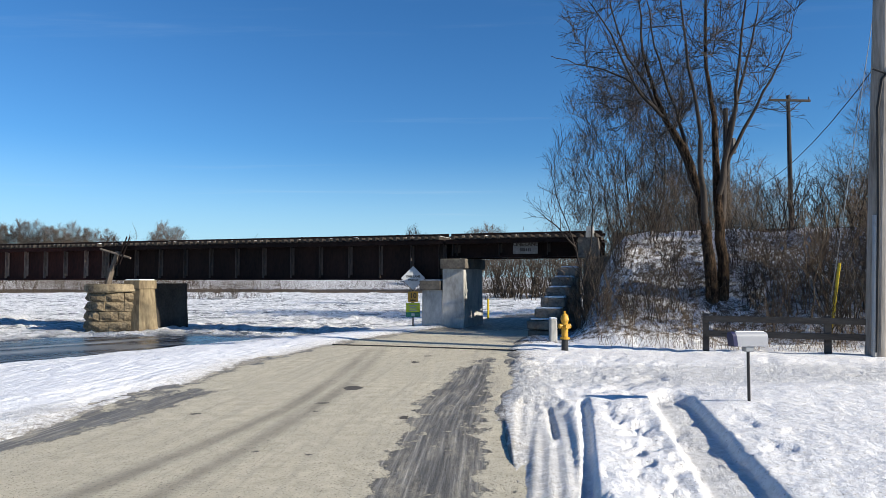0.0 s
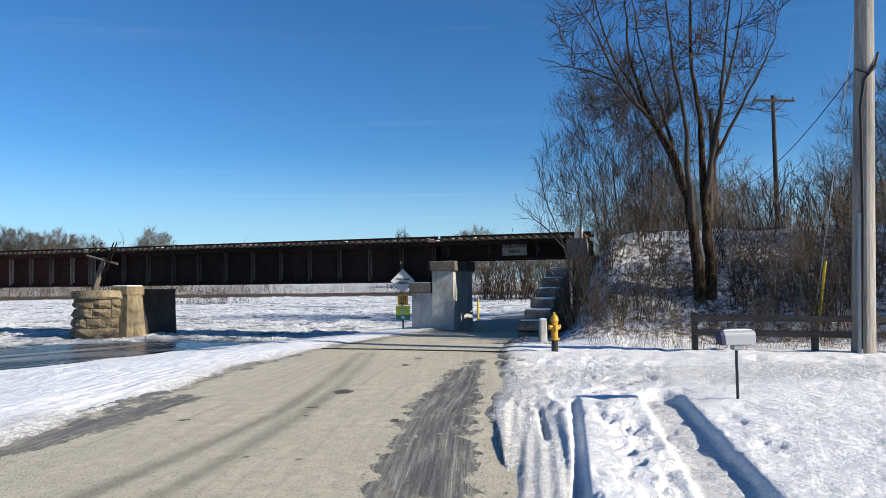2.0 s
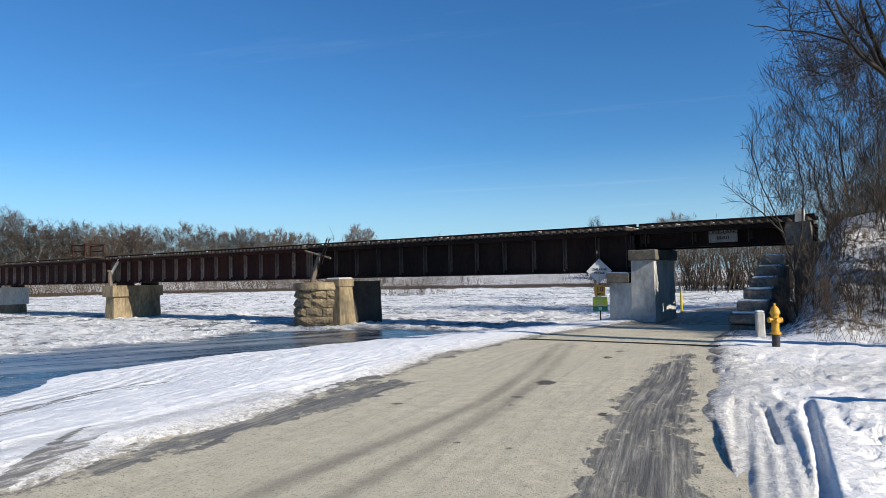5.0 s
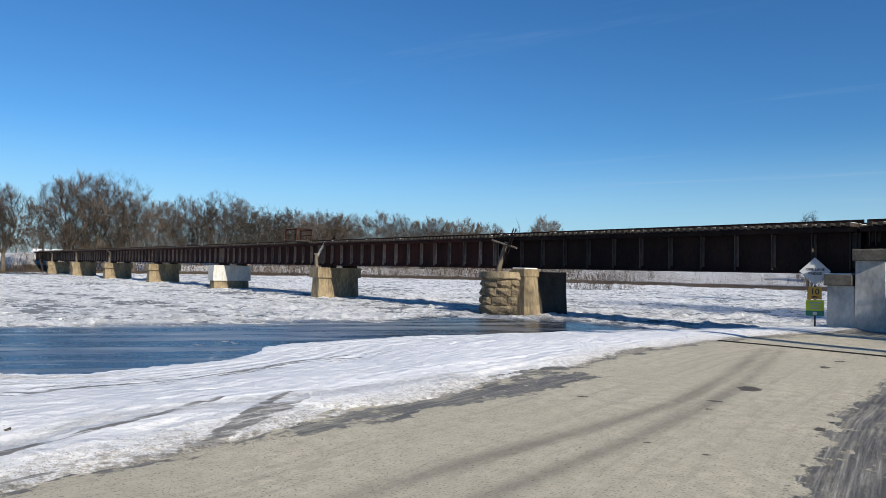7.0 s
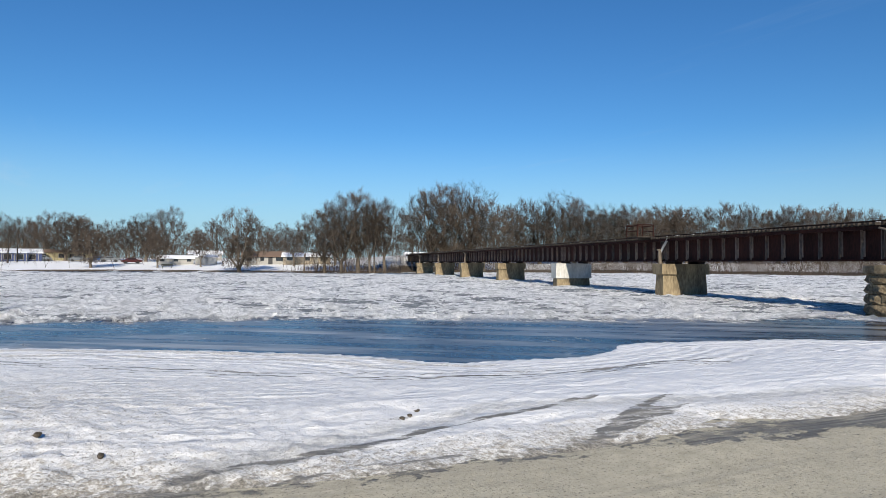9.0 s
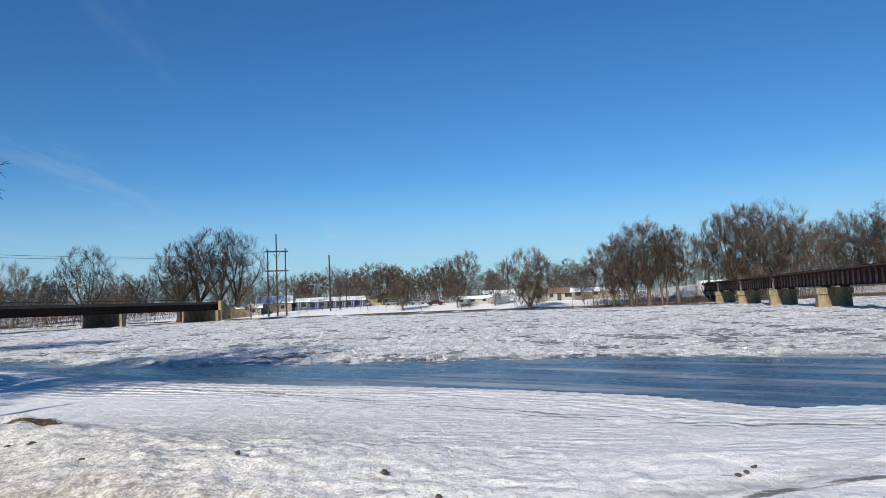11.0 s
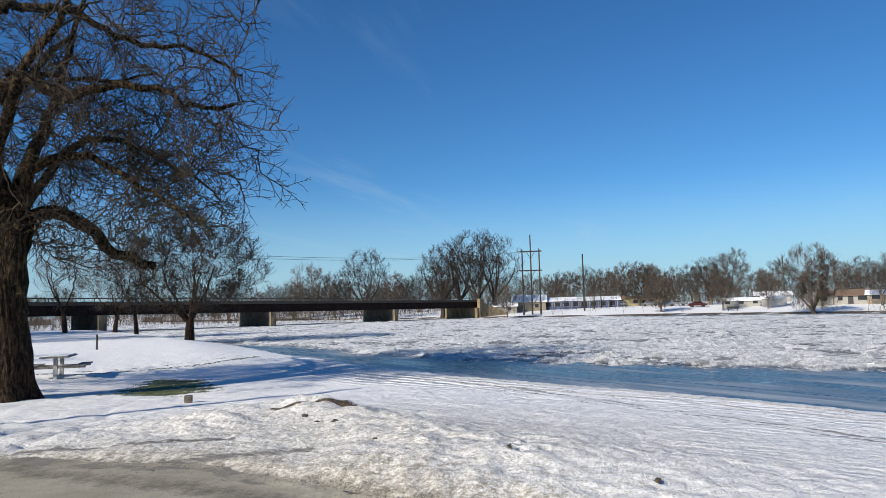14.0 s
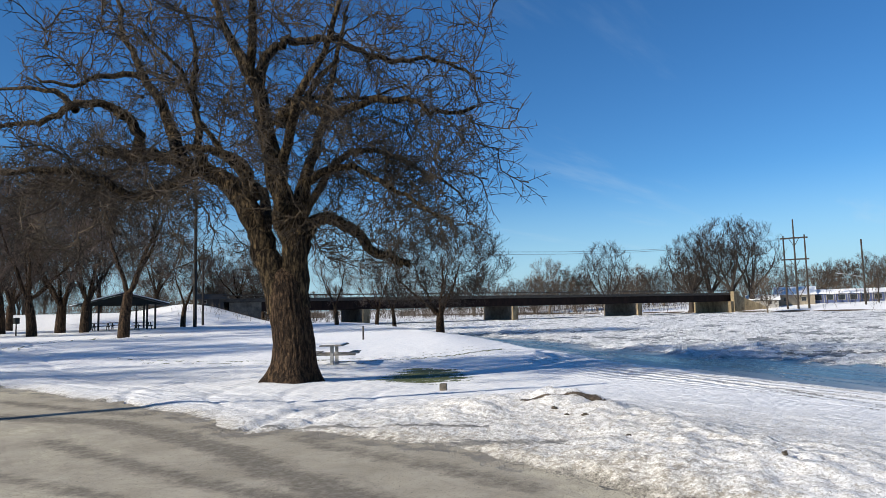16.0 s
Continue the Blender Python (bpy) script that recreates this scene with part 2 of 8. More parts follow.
        z = z + track(x, y, [(1.6, 12.2), (5, 12.0), (9.0, 11.5), (14, 11.0)], 1.5, 0.035, 0.3) * (0.9 + 1.3 * fbm(x * 0.7, (y + 0.12 * x) * 5.0, 3, 48))
        z = z + track(x, y, [(1.7, 15.9), (2.4, 14.2), (3.6, 13.4)], 0.09, 0.07, 0.05)
        foot = np.exp(-(line_dist(x, y, [(2.85, 8.6), (2.62, 7.2), (2.42, 6.3), (2.25, 5.2)])[0] / 0.22) ** 2) + 0.8 * np.exp(-(np.hypot(x - 2.75, y - 6.2) / 0.2) ** 2)
        z = z - foot * 0.08 * step(-0.1, 0.2, fbm(x * 5.5, y * 5.5, 2, 49))
        # scattered footprints on the lawn and the bank
        dents = step(0.55, 0.75, vnoise(x * 3.1, y * 2.3, 51)) * step(0.5, 0.7, vnoise(x * 0.8, y * 0.8, 52)) * (1 - step(16, 24, np.hypot(x, y)))
        z = z - 0.028 * dents
        z = z - 0.03 * step(0.66, 0.74, vnoise(x * 5.2, y * 4.2, 54)) * step(0.45, 0.62, vnoise(x * 0.55, y * 0.55, 55)) * np.where((x > 1.6) & (y > 2) & (y < 17), 1.0, 0.0)
        z = z + 0.03 * np.clip(fbm(x * 0.8, (y + 0.12 * x) * 3.2, 3, 56), -0.6, 0.6) * np.where(x > 1.8, 1.0, 0.0) * step(8.5, 10.0, y) * (1 - step(15, 17, y))
        # tyre treads in the packed ruts
        treads = np.clip(-track(x, y, [(1.3, 5.0), (1.6, 7.2), (1.85, 9.4)], 0.32, 1.0, 0.06), 0, 1)
        z = z + treads * 0.012 * np.sin((x - 0.16 * y) * 42) * vnoise(x * 2, y * 1.0, 53)
        # old wheel marks round the lawn of the park
        arc = np.hypot(x + 28, y + 32)
        ring = np.exp(-((arc - 14.2) / 1.3) ** 2) * np.where((x > -34) & (y < -9), 1.0, 0.0)
        z = z - ring * 0.085 * step(0.1, 0.6, np.sin(arc * 9.0))
        for rr, ww in ((5.2, 0.11), (6.9, 0.11), (8.3, 0.09), (9.8, 0.1)):
            a2 = np.hypot(x + 14.6 + 0.2 * rr, y + 4.2 + 0.5 * rr)
            z = z - 0.045 * np.exp(-((a2 - rr) / ww) ** 2) * np.where((y < -7.2) & (x > -15) & (x < -6.5), 1.0, 0.0) * (0.4 + 0.8 * vnoise(x * 2, y * 2, 57))
        for pts in ([(-6.25, -8.36), (-7.41, -8.69), (-9.06, -9.59), (-10.3, -9.8), (-12, -9.6)], [(-6.5, -7.9), (-7.9, -8.1), (-9.6, -8.8), (-11.5, -8.8)], [(-8.89, -22.3), (-9.0, -19.06), (-8.94, -14.86), (-9.7, -12.6), (-11.2, -11.2)], [(-10.2, -22.3), (-10.3, -19.0), (-10.2, -15.5), (-11.0, -13.4)], [(-10.2, -25.8), (-11.7, -25.0), (-14.8, -34)]):
            z = z + track(x, y, pts, 0.13, 0.05, 0.07)
        # broken soil and litter on the embankment
        z = z + slope * end * 0.16 * fbm(x * 1.6, y * 1.6, 4, 50)
    # the ground dips under the road slab and under the ice
    lie = step(-0.30, 0.12 + 0.4 * step(-2.0, -5.0, y), -road)
    z = z * lie - 0.05 * (1 - lie)
    z = np.where(river > 0, np.minimum(z, WATER - 0.02 - 0.7 * step(0, 2.0, river)), np.maximum(z, WATER + 0.02))
    return z


def polar_sheet(r0, r1, ratio, fine_deg, seen_from, seen_to, coarse_deg=4.0, mid=36.0, coarse=1.03, finest=None):
    """Angles and radii of a sheet that is finest near the lay-by."""
    f0, f1, fd = finest or (seen_from, seen_from, fine_deg)
    ang = list(np.arange(seen_from, f0, fine_deg)) + list(np.arange(f0, f1, fd)) + list(np.arange(f1, seen_to, fine_deg)) + list(np.arange(seen_to, seen_from + 360, coarse_deg))
    rad = [r0]
    while rad[-1] < r1:
        rad.append(rad[-1] * (1.3 if rad[-1] < 1.2 else ratio if rad[-1] < mid else (coarse if rad[-1] < 320 else 1.25)))
    a, r = np.meshgrid(np.radians(np.array(ang)), np.array(rad), indexing="ij")
    x, y = -np.sin(a) * r, np.cos(a) * r
    na, nr = a.shape
    i = np.arange(na * nr).reshape(na, nr)
    j = np.roll(i, -1, axis=0)
    quads = np.stack([i[:, :-1], i[:, 1:], j[:, 1:], j[:, :-1]], -1).reshape(-1, 4)[:, ::-1]
    return x.ravel(), y.ravel(), quads, i[:, 0]


def sheet_object(name, x, y, z, quads, mat, masks=None, centre=None):
    keep = np.unique(quads)
    back = np.full(len(x), -1)
    back[keep] = np.arange(len(keep))
    co = np.stack([x[keep], y[keep], z[keep]], -1).astype(np.float32)
    q = back[quads]
    me = bpy.data.meshes.new(name)
    me.vertices.add(len(co))
    me.vertices.foreach_set("co", co.ravel())
    me.loops.add(q.size)
    me.loops.foreach_set("vertex_index", q.ravel().astype(np.int32))
    me.polygons.add(len(q))
    me.polygons.foreach_set("loop_start", (np.arange(len(q)) * 4).astype(np.int32))
    me.update(calc_edges=True)
    me.validate()
    me.materials.append(mat)
    me.shade_smooth()
    for key, values in (masks or {}).items():
        at = me.attributes.new(key, "FLOAT", "POINT")
        at.data.foreach_set("value", values[keep].astype(np.float32))
    return new(name, me)


# ---- materials ----
def material(name):
    m = bpy.data.materials.new(name)
    m.use_nodes = True
    return m, m.node_tree.nodes, m.node_tree.links, m.node_tree.nodes["Principled BSDF"]


def nz(nodes, links, scale, detail=4.0, rough=0.55, vec=None, stretch=None):
    t = nodes.new("ShaderNodeTexNoise")
    t.inputs["Scale"].default_value, t.inputs["Detail"].default_value, t.inputs["Roughness"].default_value = scale, detail, rough
    if vec is None:
        vec = nodes.new("ShaderNodeTexCoord").outputs["Object"]
    if stretch:
        mp = nodes.new("ShaderNodeMapping")
        mp.inputs["Scale"].default_value = stretch
        links.new(vec, mp.inputs[0])
        vec = mp.outputs[0]
    links.new(vec, t.inputs["Vector"])
    return t.outputs["Fac"]


def ramp(nodes, links, fac, *stops):
    r = nodes.new("ShaderNodeValToRGB")
    el = r.color_ramp.elements
    while len(el) < len(stops):
        el.new(0.5)
    for e, (p, c) in zip(el, stops):
        e.position = p
        e.color = (*c, 1) if len(c) == 3 else c
    links.new(fac, r.inputs[0])
    return r.outputs[0]


def mix(nodes, links, fac, a, b, mode="MIX"):
    m = nodes.new("ShaderNodeMix")
    m.data_type, m.blend_type = "RGBA", mode
    for sock, v in ((m.inputs[0], fac), (m.inputs[6], a), (m.inputs[7], b)):
        if isinstance(v, bpy.types.NodeSocket):
            links.new(v, sock)
        elif isinstance(v, (int, float)):
            sock.default_value = v
        else:
            sock.default_value = (*v, 1)
    return m.outputs[2]


def calc(nodes, links, op, a, b=0.0, clamp=False):
    m = nodes.new("ShaderNodeMath")
    m.operation, m.use_clamp = op, clamp
    for sock, v in ((m.inputs[0], a), (m.inputs[1], b)):
        if isinstance(v, bpy.types.NodeSocket):
            links.new(v, sock)
        else:
            sock.default_value = v
    return m.outputs[0]


def bump(nodes, links, bsdf, height, strength, distance):
    b = nodes.new("ShaderNodeBump")
    b.inputs["Strength"].default_value, b.inputs["Distance"].default_value = strength, distance
    links.new(height, b.inputs["Height"])
    links.new(b.outputs[0], bsdf.inputs["Normal"])


def attr(nodes, name):
    a = nodes.new("ShaderNodeAttribute")
    a.attribute_name = name
    return a.outputs["Fac"]


def flow(nodes, links, across, along):
    """Texture space that follows the road: its own side distance, stretched, then the ground plane."""
    c = nodes.new("ShaderNodeCombineXYZ")
    sep = nodes.new("ShaderNodeSeparateXYZ")
    links.new(nodes.new("ShaderNodeTexCoord").outputs["Object"], sep.inputs[0])
    links.new(calc(nodes, links, "MULTIPLY", attr(nodes, "side"), across), c.inputs[0])
    links.new(calc(nodes, links, "MULTIPLY", sep.outputs[0], along), c.inputs[1])
    links.new(calc(nodes, links, "MULTIPLY", sep.outputs[1], along), c.inputs[2])
    return c.outputs[0]


def grainy(name, dark, light, scale, rough=0.8, fine=None, bump_d=0.01, bump_s=0.5, stretch=None, metal=0.0, per_piece=0.0, spread=(0.35, 0.65)):
    """A surface that wanders between two colours at two scales, with relief."""
    m, n, l, b = material(name)
    f1 = nz(n, l, scale, 5, 0.6, None, stretch)
    f2 = nz(n, l, fine or scale * 9, 4, 0.6, None, stretch)
    both = calc(n, l, "ADD", calc(n, l, "MULTIPLY", f1, 0.6), calc(n, l, "MULTIPLY", f2, 0.4))
    col = ramp(n, l, both, (spread[0], dark), (spread[1], light))
    if per_piece > 0:
        info = n.new("ShaderNodeObjectInfo")
        k = calc(n, l, "ADD", calc(n, l, "MULTIPLY", info.outputs["Random"], 2 * per_piece), 1 - per_piece)
        hsv = n.new("ShaderNodeHueSaturation")
        l.new(col, hsv.inputs["Color"])
        l.new(k, hsv.inputs["Value"])
        col = hsv.outputs[0]
    l.new(col, b.inputs["Base Color"])
    b.inputs["Roughness"].default_value, b.inputs["Metallic"].default_value = rough, metal
    bump(n, l, b, both, bump_s, bump_d)
    return m


def make_snow():
    m, n, l, b = material("snow")
    grain, lump = nz(n, l, 60, 3), nz(n, l, 4.5, 6, 0.6)
    crust = nz(n, l, 16, 7, 0.68)
    col = ramp(n, l, lump, (0.3, (0.73, 0.75, 0.78)), (0.6, (0.86, 0.863, 0.868)))
    # loose specks of dirt everywhere, thicker where cars throw it
    specks = ramp(n, l, calc(n, l, "ADD", nz(n, l, 34, 3, 0.6), calc(n, l, "MULTIPLY", attr(n, "grit"), 0.155)), (0.69, (0, 0, 0)), (0.72, (1, 1, 1)))
    col = mix(n, l, calc(n, l, "MULTIPLY", specks, 0.8), col, (0.15, 0.13, 0.105))
    crumbs = ramp(n, l, calc(n, l, "ADD", nz(n, l, 17, 5, 0.7), calc(n, l, "MULTIPLY", attr(n, "grit"), 0.10)), (0.70, (0, 0, 0)), (0.74, (0.85, 0.85, 0.85)))
    col = mix(n, l, crumbs, col, (0.20, 0.175, 0.14))
    col = mix(n, l, calc(n, l, "MULTIPLY", attr(n, "grit"), 0.45), col, (0.74, 0.70, 0.615))
    dirt = calc(n, l, "MULTIPLY", attr(n, "grit"), ramp(n, l, nz(n, l, 11, 9, 0.8), (0.47, (0, 0, 0)), (0.60, (1, 1, 1))))
    col = mix(n, l, dirt, col, (0.34, 0.305, 0.25))
    pack = calc(n, l, "MULTIPLY", attr(n, "packed"), ramp(n, l, nz(n, l, 7, 8, 0.75), (0.36, (0.05, 0.05, 0.05)), (0.62, (0.85, 0.85, 0.85))))
    col = mix(n, l, pack, col, (0.50, 0.50, 0.49))
    wetsnow = ramp(n, l, calc(n, l, "ADD", calc(n, l, "MULTIPLY", attr(n, "slush"), 0.54), nz(n, l, 1.0, 9, 0.75, flow(n, l, 6.0, 1.5))), (0.92, (0, 0, 0)), (1.08, (1, 1, 1)))
    wetsnow = calc(n, l, "MULTIPLY", wetsnow, ramp(n, l, nz(n, l, 1.0, 6, 0.7, flow(n, l, 16, 1.6)), (0.36, (0.45, 0.45, 0.45)), (0.52, (1, 1, 1))))
    col = mix(n, l, wetsnow, col, (0.19, 0.183, 0.168))
    # thin snow at the road's edge, worn through to gritty asphalt
    grooves = calc(n, l, "MULTIPLY", calc(n, l, "MULTIPLY", attr(n, "ruts"), ramp(n, l, calc(n, l, "SINE", calc(n, l, "ADD", calc(n, l, "MULTIPLY", attr(n, "shore"), 15.0), calc(n, l, "MULTIPLY", nz(n, l, 0.5, 4, 0.6), 9.0))), (0.0, (1, 1, 1)), (0.35, (0, 0, 0)))), ramp(n, l, nz(n, l, 5, 9, 0.8), (0.46, (0, 0, 0)), (0.55, (0.85, 0.85, 0.85))))
    col = mix(n, l, grooves, col, (0.24, 0.225, 0.20))
    worn = ramp(n, l, calc(n, l, "ADD", calc(n, l, "ADD", attr(n, "verge"), calc(n, l, "MULTIPLY", nz(n, l, 6.5, 10, 0.78), 0.9)), calc(n, l, "MULTIPLY", calc(n, l, "SUBTRACT", nz(n, l, 0.8, 4, 0.6), 0.5), 0.55)), (0.38, (0, 0, 0)), (0.50, (1, 1, 1)))
    gritty = ramp(n, l, nz(n, l, 30, 6, 0.75), (0.36, (0.085, 0.078, 0.066)), (0.52, (0.27, 0.25, 0.21)), (0.66, (0.46, 0.43, 0.37)))
    col = mix(n, l, worn, col, gritty)
    soil = ramp(n, l, calc(n, l, "MULTIPLY", calc(n, l, "ADD", attr(n, "bare"), calc(n, l, "MULTIPLY", nz(n, l, 5.0, 10, 0.82), 1.1)), 0.5), (0.555, (0, 0, 0)), (0.60, (1, 1, 1)))
    litter = ramp(n, l, nz(n, l, 18, 5, 0.7), (0.3, (0.030, 0.022, 0.015)), (0.55, (0.10, 0.075, 0.05)), (0.75, (0.19, 0.15, 0.10)))
    grass = ramp(n, l, calc(n, l, "ADD", attr(n, "turf"), calc(n, l, "MULTIPLY", nz(n, l, 7, 8, 0.75), 1.1)), (0.98, (0, 0, 0)), (1.10, (1, 1, 1)))
    blades = ramp(n, l, nz(n, l, 25, 4, 0.6), (0.3, (0.040, 0.052, 0.018)), (0.7, (0.15, 0.17, 0.065)))
    col = mix(n, l, soil, col, litter)
    col = mix(n, l, grass, col, blades)
    l.new(col, b.inputs["Base Color"])
    b.inputs["Roughness"].default_value = 0.75
    b.inputs["Specular IOR Level"].default_value = 0.25
    h = calc(n, l, "ADD", calc(n, l, "MULTIPLY", grain, 0.10), calc(n, l, "ADD", calc(n, l, "MULTIPLY", crust, 0.42), lump))
    ribs = nz(n, l, 1.0, 4, 0.55, flow(n, l, 2.4, 0.45))
    h = calc(n, l, "ADD", h, calc(n, l, "MULTIPLY", calc(n, l, "MULTIPLY", attr(n, "ribs"), ribs), 0.4))
    h = calc(n, l, "ADD", h, calc(n, l, "MULTIPLY", calc(n, l, "MULTIPLY", attr(n, "packed"), nz(n, l, 13, 7, 0.72)), 0.9))
    # fine old tracks that follow the road
    lane = calc(n, l, "SINE", calc(n, l, "ADD", calc(n, l, "MULTIPLY", attr(n, "side"), 24.0), calc(n, l, "MULTIPLY", nz(n, l, 0.35, 4, 0.6), 7.0)))
    lane = calc(n, l, "MULTIPLY", lane, ramp(n, l, nz(n, l, 0.55, 5, 0.65), (0.45, (0, 0, 0)), (0.60, (1, 1, 1))))
    h = calc(n, l, "ADD", h, calc(n, l, "MULTIPLY", calc(n, l, "MULTIPLY", attr(n, "ribs"), lane), 0.17))
    # wheel ruts that run along the water
    wave = calc(n, l, "SINE", calc(n, l, "ADD", calc(n, l, "MULTIPLY", attr(n, "shore"), 15.0), calc(n, l, "MULTIPLY", nz(n, l, 0.5, 4, 0.6), 9.0)))
    h = calc(n, l, "ADD", h, calc(n, l, "MULTIPLY", calc(n, l, "MULTIPLY", attr(n, "ruts"), wave), 0.55))
    bump(n, l, b, h, 0.8, 0.06)
    return m


def make_road():
    m, n, l, b = material("salted_asphalt")
    fine, mid, wide = nz(n, l, 38, 5, 0.75), nz(n, l, 5, 7, 0.7), nz(n, l, 0.5, 5, 0.6)
    along = nz(n, l, 1.0, 6, 0.62, flow(n, l, 9, 0.22))
    base = ramp(n, l, mid, (0.32, (0.38, 0.345, 0.26)), (0.62, (0.565, 0.52, 0.40)))
    base = mix(n, l, ramp(n, l, wide, (0.35, (0, 0, 0)), (0.65, (0.6, 0.6, 0.6))), base, (0.43, 0.395, 0.305))
    base = mix(n, l, ramp(n, l, along, (0.50, (0, 0, 0)), (0.68, (0.45, 0.45, 0.45))), base, (0.29, 0.265, 0.22))
    pits = ramp(n, l, fine, (0.40, (1, 1, 1)), (0.43, (0, 0, 0)))
    base = mix(n, l, calc(n, l, "MULTIPLY", pits, 0.85), base, (0.11, 0.10, 0.085))
    pale = ramp(n, l, nz(n, l, 52, 4, 0.7), (0.60, (0, 0, 0)), (0.66, (1, 1, 1)))
    base = mix(n, l, calc(n, l, "MULTIPLY", pale, 0.5), base, (0.66, 0.63, 0.56))
    # damp patches with ragged edges, scraped along the road
    edge = calc(n, l, "MULTIPLY", nz(n, l, 1.0, 10, 0.74, flow(n, l, 2.2, 2.2)), 1.0)
    wet = ramp(n, l, calc(n, l, "ADD", attr(n, "wet"), edge), (0.865, (0, 0, 0)), (0.895, (1, 1, 1)))
    scrape = nz(n, l, 1.0, 7, 0.72, flow(n, l, 20, 0.55))
    rub = ramp(n, l, scrape, (0.40, (0.095, 0.09, 0.08)), (0.50, (0.155, 0.147, 0.13)), (0.58, (0.23, 0.218, 0.19)), (0.66, (0.40, 0.378, 0.33)))
    rub = mix(n, l, calc(n, l, "MULTIPLY", pits, 0.6), rub, (0.07, 0.065, 0.057))
    film = calc(n, l, "MULTIPLY", wet, ramp(n, l, nz(n, l, 1.0, 8, 0.75, flow(n, l, 5, 1.4)), (0.36, (0.55, 0.55, 0.55)), (0.50, (1, 1, 1))))
    col = mix(n, l, film, base, rub)
    col = mix(n, l, calc(n, l, "MULTIPLY", attr(n, "tyre"), 0.6), col, (0.10, 0.093, 0.08))
    blot = ramp(n, l, calc(n, l, "ADD", calc(n, l, "MULTIPLY", attr(n, "blot"), 0.63), calc(n, l, "MULTIPLY", nz(n, l, 8, 9, 0.78, None, (0.7, 1.6, 1)), 0.9)), (0.86, (0, 0, 0)), (0.92, (1, 1, 1)))
    col = mix(n, l, blot, col, ramp(n, l, fine, (0.4, (0.035, 0.032, 0.027)), (0.6, (0.12, 0.11, 0.095))))
    # mud carried out of the pull-off
    smear = nz(n, l, 1.0, 10, 0.76, flow(n, l, 1.7, 1.0))
    mud = ramp(n, l, calc(n, l, "ADD", attr(n, "mud"), smear), (0.80, (0, 0, 0)), (1.06, (1, 1, 1)))
    col = mix(n, l, calc(n, l, "MULTIPLY", mud, 0.6), col, ramp(n, l, nz(n, l, 1.1, 6, 0.62), (0.34, (0.19, 0.165, 0.132)), (0.50, (0.27, 0.24, 0.195)), (0.64, (0.35, 0.315, 0.26))))
    crumbs = calc(n, l, "MULTIPLY", ramp(n, l, nz(n, l, 26, 3, 0.6), (0.66, (0, 0, 0)), (0.70, (1, 1, 1))), ramp(n, l, attr(n, "mud"), (0.2, (0, 0, 0)), (0.5, (1, 1, 1))))
    col = mix(n, l, crumbs, col, (0.06, 0.05, 0.038))
    wipe = ramp(n, l, calc(n, l, "ADD", calc(n, l, "MULTIPLY", attr(n, "smear"), 0.50), calc(n, l, "MULTIPLY", nz(n, l, 3.0, 10, 0.8), 1.05)), (0.70, (0, 0, 0)), (0.90, (1, 1, 1)))
    col = mix(n, l, calc(n, l, "MULTIPLY", wipe, 0.68), col, ramp(n, l, nz(n, l, 9, 8, 0.78), (0.36, (0.035, 0.030, 0.024)), (0.50, (0.10, 0.088, 0.072)), (0.64, (0.24, 0.215, 0.18))))
    l.new(col, b.inputs["Base Color"])
    rough = calc(n, l, "SUBTRACT", 0.88, calc(n, l, "MULTIPLY", film, 0.30))
    l.new(rough, b.inputs["Roughness"])
    b.inputs["Specular IOR Level"].default_value = 0.3
    h = calc(n, l, "ADD", calc(n, l, "MULTIPLY", fine, 0.9), calc(n, l, "ADD", calc(n, l, "MULTIPLY", mid, 0.7), calc(n, l, "MULTIPLY", scrape, film)))
    bump(n, l, b, h, 0.8, 0.016)
    return m


